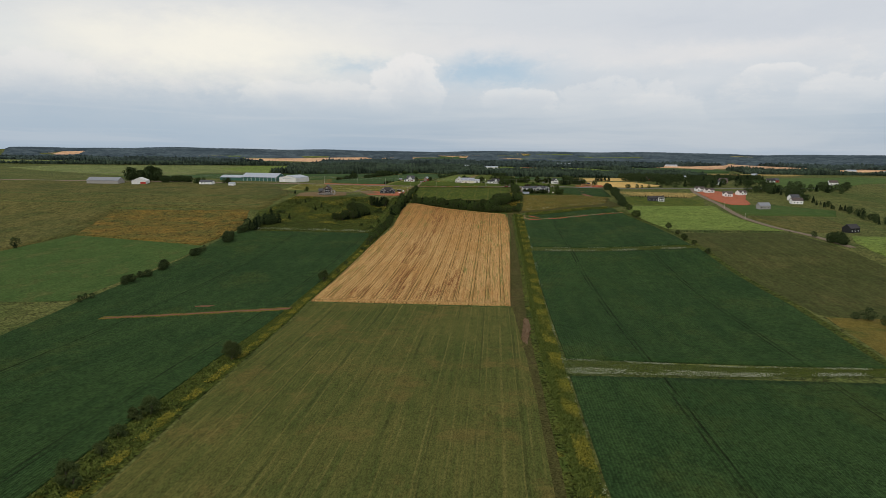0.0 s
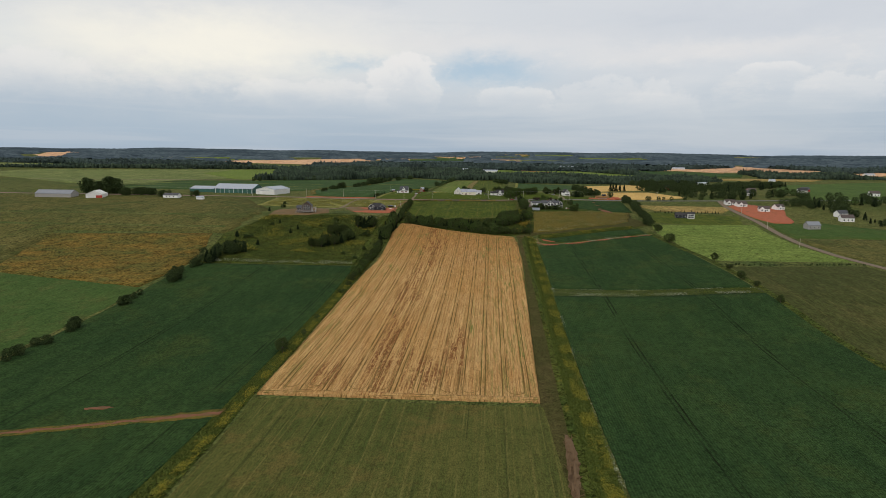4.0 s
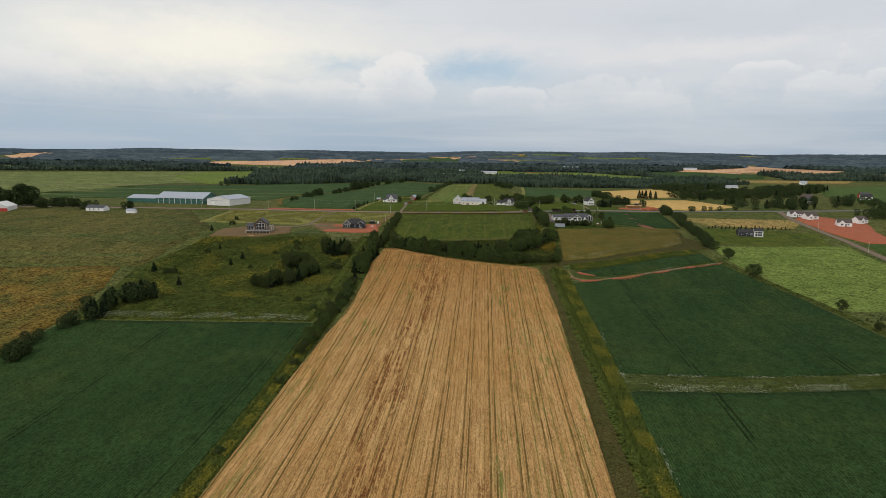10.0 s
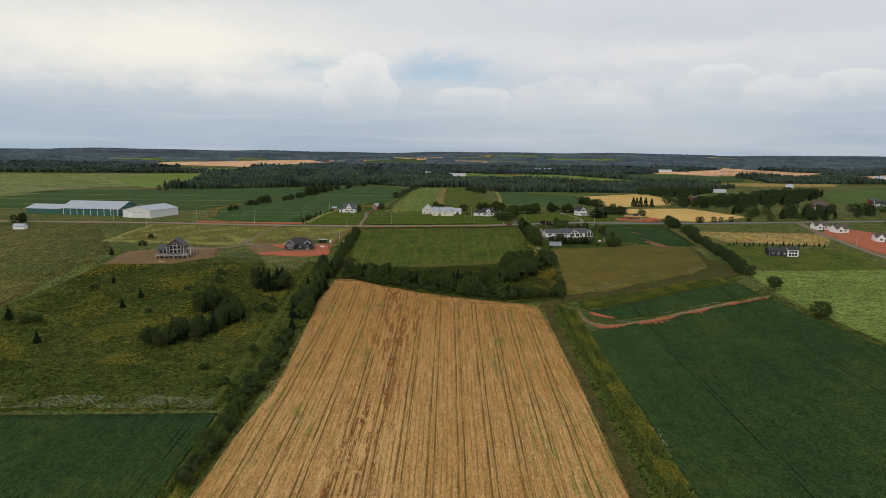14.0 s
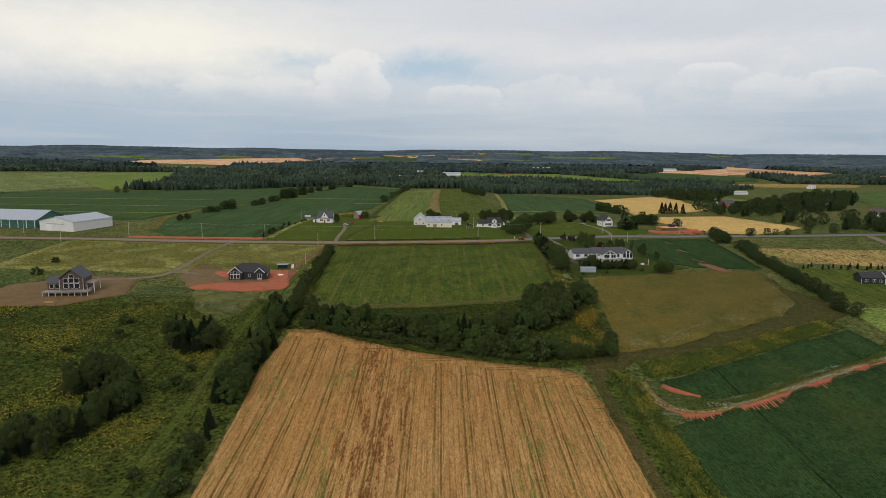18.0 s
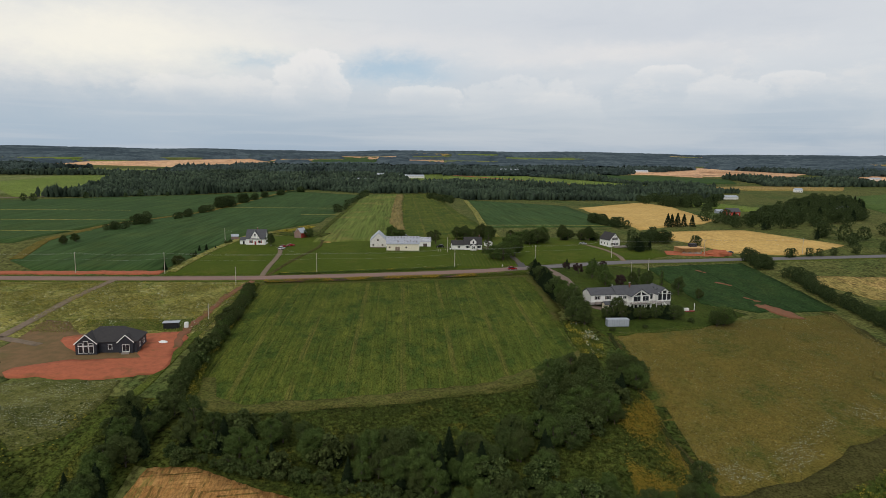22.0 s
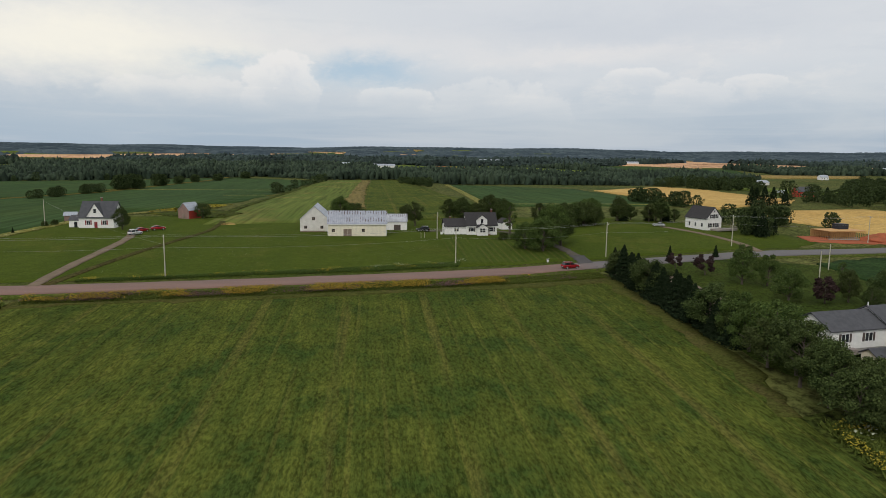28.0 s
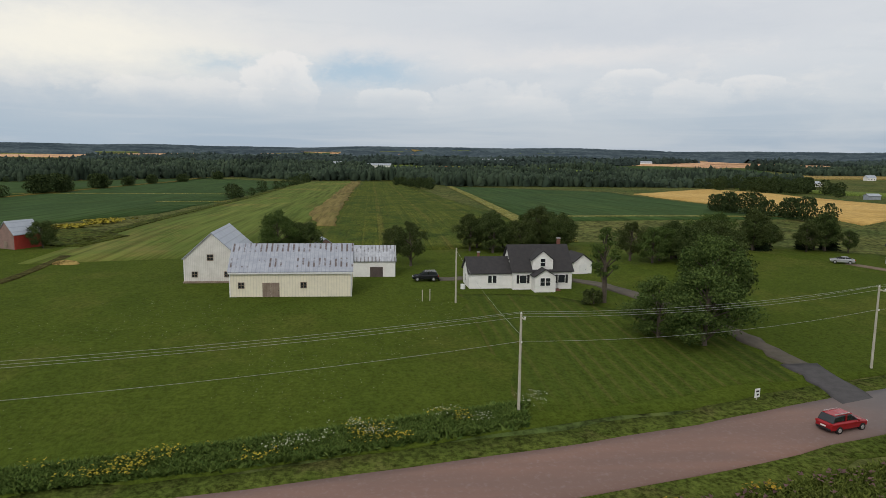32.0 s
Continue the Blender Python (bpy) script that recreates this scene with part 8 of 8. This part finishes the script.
def cable(name, a, b, sag, r=0.015, parent=None):
    n = 14
    bm = bmesh.new()
    rings = []
    a, b = Vector(a), Vector(b)
    side = (b - a).cross(Vector((0, 0, 1))).normalized()
    for i in range(n + 1):
        f = i / n
        c = a.lerp(b, f) - Vector((0, 0, 4 * sag * f * (1 - f)))
        rings.append([bm.verts.new(c + side * (r * math.cos(w)) + Vector((0, 0, r * math.sin(w)))) for w in (0.5, 2.6, 4.7)])
    for p, q in zip(rings, rings[1:]):
        for i in range(3):
            bm.faces.new((p[i], p[(i + 1) % 3], q[(i + 1) % 3], q[i]))
    return part(name, bm, M["wire"], parent)


wires = tagged(new("power_line"), "overhead power cables strung along the road", "cable")
for (x0, y0), (x1, y1) in zip(LINE, LINE[1:]):
    za, zb = h(x0, y0), h(x1, y1)
    for dy, dz, sag in ((-0.7, 9.48, 0.8), (0.0, 9.78, 0.8), (0.7, 9.48, 0.95), (-0.25, 7.05, 0.9)):
        cable("cable", (x0, y0 + dy, za + dz), (x1, y1 + dy, zb + dz), sag, parent=wires)
cable("cable", (-12, 954, h(-12, 954) + 7.6), (-13, 994.5, h(-13, 994.5) + 8.2), 0.7, 0.012, wires)
cable("cable", (-79, 937, h(-79, 937) + 7.6), (-144, 1026, h(-144, 1026) + 8.6), 1.2, 0.012, wires)

sign = placed("yard_sign", "small white sign board beside the drive", "sign", 12.6, 955.6, 20)
part("board", box_bm(-0.35, 0.35, -0.03, 0.03, 0.4, 1.3), M["trim"], sign)
part("post", box_bm(-0.04, 0.04, 0.03, 0.09, -0.2, 1.3), M["pole_wood"], sign)
part("lettering_bar", box_bm(-0.22, 0.22, -0.045, -0.03, 0.95, 1.12), M["black"], sign)
part("lettering_bar", box_bm(-0.12, 0.16, -0.045, -0.03, 0.6, 0.78), M["black"], sign)
for x, y in ((-18.0, 995.5), (-16.8, 996.0)):
    p = placed("leaning_post", "short pale post leaning in the lawn", "post", x, y)
    part("stake", box_bm(-0.06, 0.06, -0.06, 0.06, -0.1, 1.9), M["pole_wood"], p)

# ---- weeds, flowers and crop tops ----
def tuft_mesh(name, label, pts, size, material, seed, blades=4, spread=0.5, flat=False):
    """Many small plants as one mesh: upright blades, or flat flower heads."""
    rg = np.random.default_rng(seed)
    x, y, z0 = pts[:, 0], pts[:, 1], pts[:, 2]
    n = len(pts)
    V = []
    for _ in range(blades):
        s = rg.uniform(size[0], size[1], n)
        w = rg.uniform(0, 6.283, n)
        ox, oy = rg.normal(0, spread * 0.5, n), rg.normal(0, spread * 0.5, n)
        if flat:
            c = np.stack([x + ox, y + oy, z0 + rg.uniform(-0.15, 0.2, n)], 1)
            a = np.stack([np.cos(w) * s, np.sin(w) * s, rg.uniform(-0.5, 0.5, n) * s], 1)
            b = np.stack([-np.sin(w) * s, np.cos(w) * s, rg.uniform(-0.5, 0.5, n) * s], 1)
            tri = np.stack([c + a, c - 0.5 * a + 0.85 * b, c - 0.5 * a - 0.85 * b], 1)
        else:
            bw = s * 0.38
            base = np.stack([x + ox, y + oy, z0 - 0.1], 1)
            side = np.stack([np.cos(w) * bw, np.sin(w) * bw, 0 * w], 1)
            lean = np.stack([rg.normal(0, 0.6, n) * s, rg.normal(0, 0.6, n) * s, s * 0.8], 1)
            tri = np.stack([base - side, base + side, base + lean], 1)
        V.append(tri)
    v = np.concatenate(V).reshape(-1, 3)
    f = np.arange(len(v)).reshape(-1, 3)
    me = bpy.data.meshes.new(name)
    me.vertices.add(len(v))
    me.vertices.foreach_set("co", v.ravel())
    me.loops.add(f.size)
    me.loops.foreach_set("vertex_index", f.ravel().astype(np.int32))
    me.polygons.add(len(f))
    me.polygons.foreach_set("loop_start", np.arange(0, f.size, 3, dtype=np.int32))
    me.update(calc_edges=True)
    me.materials.append(material)
    return tagged(new(name, me), label, "plants", kind="stuff")


def band_points(left, right, n, seed, lift=0.15, clump=0.0, cut=0.0):
    """Random places between two lines; clump leaves gaps of that size in metres."""
    rg = np.random.default_rng(seed)
    a, b = along(left, 200), along(right, 200)
    t, u = rg.random(n) * 199, rg.random(n)
    i = t.astype(int)
    k = (t - i)[:, None]
    p = (a[i] * (1 - k) + a[i + 1] * k) * (1 - u[:, None]) + (b[i] * (1 - k) + b[i + 1] * k) * u[:, None]
    if clump:
        m = np.sin(p[:, 0] / clump * 1.3 + 2 * np.sin(p[:, 1] / clump * 0.7)) + np.sin(p[:, 1] / clump + 1.7 * np.sin(p[:, 0] / clump * 0.9 + seed)) + rg.normal(0, 0.5, n)
        p = p[m > cut]
    return np.column_stack([p, land(p[:, 0], p[:, 1]) + lift])


def up(p, dz):
    q = p.copy()
    q[:, 2] += dz
    return q


M["weed_green"] = leafy("weed_leaves", (0.0514, 0.0739, 0.0142), (0.1247, 0.1478, 0.0306), (0.0731, 0.1029, 0.0212))
M["reed"] = leafy("verge_leaves", (0.0450, 0.0800, 0.0170), (0.1200, 0.1650, 0.0380), (0.0660, 0.1050, 0.0230))
M["gold"] = leafy("goldenrod_heads", (0.150, 0.140, 0.018), (0.360, 0.290, 0.034), (0.215, 0.185, 0.022))
M["gold_orange"] = leafy("orange_goldenrod_heads", (0.1344, 0.1064, 0.0157), (0.3696, 0.2408, 0.0269), (0.2128, 0.1512, 0.0202))
M["white_bloom"] = leafy("white_flower_heads", (0.20, 0.22, 0.13), (0.44, 0.46, 0.34), (0.30, 0.32, 0.22))
M["mauve"] = leafy("mauve_flower_heads", (0.0858, 0.0499, 0.0484), (0.1560, 0.0936, 0.0858), (0.1092, 0.0640, 0.0593))
M["rusty"] = leafy("rusty_brush", (0.110, 0.072, 0.040), (0.200, 0.125, 0.070), (0.140, 0.090, 0.048))
M["ears"] = leafy("wheat_ears", (0.4356, 0.2310, 0.0686), (0.7392, 0.4554, 0.1650), (0.5544, 0.3300, 0.1122))
M["haulm"] = leafy("potato_haulm", (0.0155, 0.0411, 0.0121), (0.0401, 0.0881, 0.0232), (0.0278, 0.0617, 0.0165))
M["russet"] = leafy("russet_grass", (0.1288, 0.1082, 0.0309), (0.2253, 0.1829, 0.0592), (0.1649, 0.1340, 0.0412))
M["lawn_blades"] = leafy("lawn_blades", (0.054, 0.078, 0.012), (0.080, 0.104, 0.019), (0.066, 0.088, 0.014))
M["scrub_green"] = leafy("scrub_weed_leaves", (0.0271, 0.0397, 0.0094), (0.0689, 0.0835, 0.0177), (0.0418, 0.0564, 0.0125))
M["lot_green"] = leafy("lot_weed_leaves", (0.1127, 0.1184, 0.0310), (0.2587, 0.2357, 0.0713), (0.1667, 0.1633, 0.0437))
M["hay"] = leafy("hay_blades", (0.026, 0.046, 0.010), (0.096, 0.118, 0.026), (0.050, 0.072, 0.016))

EAST = ([(20.5, 90), (20.2, 300), (21.8, 450), (22, 735)], [(26.5, 90), (27, 250), (29, 430), (30, 600), (31, 725)])
WEST = ([(-103.5, 90), (-102.5, 140), (-104, 300), (-106, 450), (-107, 640)], [(-91, 90), (-90.5, 140), (-94, 243), (-98.5, 353), (-100.5, 528), (-99, 640)])
p = band_points(*EAST, 22000, 1)
tuft_mesh("strip_weeds", "rank green weeds on the field strip", p, (0.5, 1.1), M["weed_green"], 1, 3)
tuft_mesh("strip_goldenrod", "yellow goldenrod in flower on the field strip", up(band_points([(x + 2.2, y) for x, y in EAST[0]], EAST[1], 42000, 2, 0.15, 4.5, 0.35), 0.7), (0.06, 0.16), M["gold"], 2, 2, 0.5, True)
tuft_mesh("strip_flowers", "white umbels along the potato edge", up(band_points([(26, 90), (27, 250), (29, 430), (30.5, 600)], [(27, 90), (28, 250), (30, 430), (31.5, 600)], 1200, 3, 0.15, 9.0, 0.5), 0.7), (0.12, 0.26), M["white_bloom"], 3, 2, 0.5, True)
p = band_points(*WEST, 12000, 4)
tuft_mesh("bank_weeds", "rank green weeds on the field bank", p, (0.5, 1.0), M["weed_green"], 4, 3)
tuft_mesh("bank_goldenrod", "yellow goldenrod on the field bank", up(band_points([(-95, 90), (-94, 140), (-97, 243), (-102, 353), (-104, 528), (-103, 600)], WEST[1][:-1] + [(-100, 600)], 20000, 5, 0.15, 2.6, -0.1), 0.65), (0.07, 0.18), M["gold"], 5, 2, 0.5, True)
SCRUB = ([(-226, 600), (-232, 690), (-226, 766)], [(-108, 606), (-106, 690), (-106, 790)])
tuft_mesh("scrub_weeds", "tall weeds in the scrub", band_points(*SCRUB, 22000, 6), (0.25, 0.7), M["scrub_green"], 6, 3, 0.9)
tuft_mesh("scrub_goldenrod", "patches of goldenrod in the scrub", up(band_points([(-226, 640), (-232, 690), (-226, 766)], [(-116, 640), (-116, 690), (-116, 780)], 40000, 7, 0.15, 9.0, 0.75), 0.8), (0.12, 0.28), M["gold"], 7, 2, 0.7, True)
tuft_mesh("scrub_flowers", "pale flowers along the potato edge", up(band_points([(-226, 598), (-226, 608)], [(-112, 606), (-112, 616)], 4000, 8, 0.15, 5.0, 0.0), 0.6), (0.12, 0.28), M["white_bloom"], 8, 1, 0.6, True)
FLOOR = ([(-90, 757), (-40, 743), (5, 737), (28, 742)], [(-88, 782), (-42, 790), (-9, 801), (29, 815)])
tuft_mesh("wood_weeds", "rank undergrowth below the small wood", band_points(*FLOOR, 26000, 9), (0.22, 0.6), M["scrub_green"], 9, 3, 0.7)
tuft_mesh("wood_goldenrod", "goldenrod at the wood's edge", up(band_points([(12, 745), (18, 790)], [(27.5, 750), (31, 812)], 15000, 10, 0.15, 5.0, 0.25), 0.7), (0.07, 0.19), M["gold_orange"], 10, 2, 0.6, True)
for i, (a, b, n) in enumerate((([(28, 238), (90, 241), (149, 250)], [(28, 257), (90, 254), (149, 258)], 9000), ([(29, 521), (154, 524)], [(29, 539), (154, 537)], 7000), ([(31, 703), (40, 702.5), (62, 709), (136, 750)], [(30, 724), (40, 716), (54, 712), (135, 755.5)], 5500))):
    tuft_mesh("strip_weeds", "low weeds on the strip between potatoes", band_points(a, b, n, 20 + i), (0.3, 0.7), M["weed_green"], 20 + i, 3)
    mid = [((p[0] + q[0]) / 2, (p[1] + q[1]) / 2 - 1.5) for p, q in zip(a, b)]
    tuft_mesh("strip_flowers", "white flowers on the strip between potatoes", up(band_points(a, mid, n // 3, 30 + i, 0.15, 6.0, -0.2), 0.45), (0.10, 0.26), M["white_bloom"], 30 + i, 2, 0.6, True)
    tuft_mesh("strip_flowers", "white flowers on the strip between potatoes", up(band_points([(p[0], p[1] - 2) for p in b], b, n // 8, 35 + i, 0.15, 5.0, 0.2), 0.45), (0.10, 0.24), M["white_bloom"], 35 + i, 2, 0.6, True)
# strips along the crossing track
CROSS = ([(36, 729), (60, 739), (81, 750), (125, 776)], [(35, 741), (60, 751), (86, 764), (130, 791)])
tuft_mesh("track_weeds", "green weeds beside the grass track", band_points(*CROSS, 5000, 40), (0.4, 0.9), M["weed_green"], 40, 3)
tuft_mesh("track_goldenrod", "goldenrod beside the grass track", up(band_points(*CROSS, 6000, 41, 0.15, 4.0, 0.3), 0.6), (0.09, 0.22), M["gold"], 41, 2, 0.5, True)
tuft_mesh("meadow_flowers", "pale seed heads at the meadow's edge", up(band_points([(32, 753), (52, 758), (79, 773), (112, 794), (130, 815)], [(34, 760), (56, 768), (79, 784), (108, 804), (126, 824)], 3500, 42, 0.15, 4.0, 0.1), 0.4), (0.09, 0.2), M["white_bloom"], 42, 1, 0.6, True)
tuft_mesh("meadow_grass", "dry seeding grass of the rough meadow", band_points([(31, 754), (79, 775), (112, 796), (131, 820)], [(35, 844), (74, 851), (110, 871), (145, 887)], 30000, 43), (0.2, 0.5), M["russet"], 43, 2, 0.8)
tuft_mesh("meadow_heads", "white flower heads scattered over the meadow", up(band_points([(31, 754), (79, 775), (112, 796), (131, 820)], [(35, 844), (74, 851), (110, 871), (145, 887)], 9000, 62, 0.15, 7.0, -0.3), 0.35), (0.05, 0.13), M["white_bloom"], 62, 1, 0.8, True)
tuft_mesh("meadow_weeds", "green weeds in the rough meadow", band_points([(31, 754), (79, 775), (112, 796), (131, 820)], [(35, 843), (69, 846), (108, 875), (145, 889)], 7000, 44), (0.2, 0.4), M["weed_green"], 44, 2, 0.8)
# weeds at both ends of the hay field
GOLD_EAST = ([(20, 819), (19, 835), (21, 856)], [(27, 821), (28, 838), (27.5, 856)])
tuft_mesh("edge_weeds", "rank green weeds beside the hay field", band_points(*GOLD_EAST, 3500, 45), (0.4, 0.9), M["weed_green"], 45, 3)
tuft_mesh("edge_goldenrod", "yellow goldenrod beside the hay field", up(band_points(*GOLD_EAST, 2400, 46, 0.15, 2.0, 0.2), 0.6), (0.09, 0.2), M["gold"], 46, 2, 0.5, True)
tuft_mesh("edge_flowers", "pale seed heads beside the hay field", up(band_points([(23, 822), (23, 854)], [(28, 822), (28, 854)], 1000, 47, 0.15, 3.0, 0.3), 0.6), (0.14, 0.32), M["white_bloom"], 47, 1, 0.5, True)
GOLD_WEST = ([(-95, 786), (-97.5, 805), (-98, 830), (-101, 880), (-104, 914)], [(-92, 785), (-95, 803), (-96, 830), (-99.4, 880), (-101.5, 914)])
tuft_mesh("edge_weeds", "rank green weeds beside the hay field", band_points(*GOLD_WEST, 5000, 48), (0.4, 0.9), M["weed_green"], 48, 3)
tuft_mesh("edge_goldenrod", "yellow goldenrod beside the hay field", up(band_points(*GOLD_WEST, 2600, 49, 0.15, 3.0, 0.1), 0.6), (0.09, 0.2), M["gold"], 49, 2, 0.5, True)
tuft_mesh("lot_flowers", "pale flowering weeds below the red soil", up(band_points([(-136, 775), (-118, 772)], [(-146, 797), (-116.5, 799)], 3200, 58, 0.15, 3.0, -0.2), 0.4), (0.06, 0.17), M["white_bloom"], 58, 1, 0.8, True)
# road verges
SOUTH = ([(-99, 913.8), (-62, 919.8), (-14, 929), (22, 937.2)], [(-100, 918.8), (-64, 925.6), (-14, 934.8), (22, 943.6)])
tuft_mesh("verge_weeds", "rank weeds on the road verge", band_points(*SOUTH, 16000, 50, 0.2), (0.25, 0.6), M["weed_green"], 50, 4, 0.4)
tuft_mesh("verge_goldenrod", "yellow flowers on the road verge", up(band_points([(-99, 913.8), (-62, 919.8), (-14, 929), (4, 933)], [(-100, 918.8), (-64, 925.6), (-14, 934.8), (4, 939)], 15000, 51, 0.2, 3.0, 0.05), 0.75), (0.08, 0.19), M["gold_orange"], 51, 2, 0.4, True)
tuft_mesh("verge_vetch", "mauve flowers on the road verge", up(band_points([(-99, 913.8), (-62, 919.8), (-14, 929), (22, 937.2)], [(-100, 918.8), (-64, 925.6), (-14, 934.8), (22, 943.6)], 9000, 52, 0.2, 4.4, 0.6), 0.55), (0.10, 0.24), M["mauve"], 52, 2, 0.4, True)
tuft_mesh("shed_goldenrod", "goldenrod bank behind the red shed", up(band_points([(-125, 1074), (-122, 1094), (-108, 1122)], [(-112, 1076), (-104, 1094), (-101, 1122)], 1500, 61, 0.15, 4.0, 0.2), 0.5), (0.3, 0.7), M["gold"], 61, 2, 0.8, True)
NORTH = ([(-96, 932.5), (-66, 939), (-32, 945.5), (-12, 951)], [(-96, 934.5), (-66, 941.5), (-34, 949.5), (-11, 956)])
tuft_mesh("verge_weeds", "tall green weeds below the power line", band_points(*NORTH, 18000, 53, 0.2), (0.22, 0.62), M["reed"], 53, 4, 0.4)
tuft_mesh("verge_goldenrod", "goldenrod below the power line", up(band_points(*NORTH, 2200, 54, 0.2, 2.0, 0.9), 0.55), (0.07, 0.17), M["gold"], 54, 3, 0.5, True)
tuft_mesh("verge_flowers", "white umbels below the power line", up(band_points([(-34, 946), (-10, 952)], [(-34, 949), (-9, 957)], 500, 55, 0.2, 2.0, 0.6), 0.85), (0.05, 0.12), M["white_bloom"], 55, 3, 0.5, True)
tuft_mesh("lawn_clover", "white clover heads on the lawn", band_points([(-95, 940), (-12, 957)], [(-90, 1000), (-12, 996)], 5000, 56, 0.24, 7.0, 0.3), (0.03, 0.07), M["white_bloom"], 56, 1, 0.5, True)
tuft_mesh("lawn_grass", "grass blades of the farm lawn", band_points([(-98, 935), (-12, 955)], [(-95, 1010), (-12, 998)], 50000, 57, 0.14), (0.08, 0.20), M["lawn_blades"], 57, 2, 0.5)
# crops
tuft_mesh("wheat_heads", "ripe ears of the wheat field", band_points([(-96, 358), (-98, 528), (-95, 640), (-93, 750)], [(9, 359), (13, 535), (15.5, 640), (11, 731)], 75000, 60, 0.62), (0.22, 0.42), M["ears"], 60, 2, 0.6)
for i, (a, b, n) in enumerate((([(-208, 150), (-217, 346), (-226, 585)], [(-104, 150), (-105, 346), (-109, 600)], 40000), ([(29, 140), (29, 235)], [(145, 140), (145, 238)], 16000), ([(30, 258), (30, 524)], [(150, 259), (154, 526)], 36000), ([(31, 545), (32, 692)], [(151, 543), (137, 745)], 24000))):
    tuft_mesh("potato_plants", "leafy potato tops standing in rows", band_points(a, b, n, 61 + i, 0.42), (0.16, 0.34), M["haulm"], 61 + i, 3, 0.7)
tuft_mesh("hay_grass", "uneven blades of the hay field", band_points([(-88, 790), (-93, 840), (-97, 914)], [(15, 822), (22, 880), (23, 937)], 95000, 70, 0.2), (0.10, 0.28), M["hay"], 70, 2, 0.7)
tuft_mesh("lot_weeds", "pale weeds on the lot below the road", up(band_points([(-258, 840), (-258, 910)], [(-106, 842), (-106, 912)], 36000, 71, 0.15, 6.0, -0.6), 0.1), (0.2, 0.5), M["lot_green"], 71, 2, 0.8)
tuft_mesh("lot_goldenrod", "yellow goldenrod on the lot below the road", up(band_points([(-258, 850), (-258, 912)], [(-106, 850), (-106, 914)], 14000, 73, 0.15, 4.0, 0.5), 0.35), (0.10, 0.24), M["gold"], 73, 2, 0.6, True)
tuft_mesh("lot_flowers", "pale flowers on the lot below the road", up(band_points([(-258, 840), (-258, 910)], [(-106, 842), (-106, 912)], 7000, 72, 0.15, 5.0, 0.6), 0.4), (0.12, 0.3), M["white_bloom"], 72, 1, 0.8, True)
rub = placed("brush_heap", "long heap of cut brown brush beside the track", "brush", 15.6, 300)
bm = bmesh.new()
bmesh.ops.create_icosphere(bm, subdivisions=5, radius=1.0)
for v in bm.verts:
    q = Vector((v.co.x * 2.0, v.co.y * 27, max(-0.1, v.co.z) * 0.9))
    lump = noise.noise(Vector((q.x * 0.7, q.y * 0.5, 3.1)))
    v.co = Vector((q.x * (0.85 + 0.5 * lump) + 1.0 * math.sin(q.y * 0.09), q.y, q.z * (1.0 + 0.9 * lump) + 0.12 * noise.noise(q * 2.1)))
part("heap", bm, M["rusty"], rub)
for i in range(70):
    x, y = rnd.uniform(-1.5, 1.5), rnd.uniform(-26, 26)
    x += math.sin(y * 0.09)
    verts_b, faces_b = [], []
    limb(verts_b, faces_b, (x, y, 0.05), (x + rnd.uniform(-1.6, 1.6), y + rnd.uniform(-1.6, 1.6), rnd.uniform(0.6, 1.5)), 0.14, 0.05, 5)
    limb(verts_b, faces_b, (x - 0.4, y, 0.1), (x + rnd.uniform(-1, 1), y + rnd.uniform(-2, 2), rnd.uniform(0.5, 1.1)), 0.16, 0.05, 5)
    part_raw("branch", verts_b, faces_b, M["rusty"], rub)
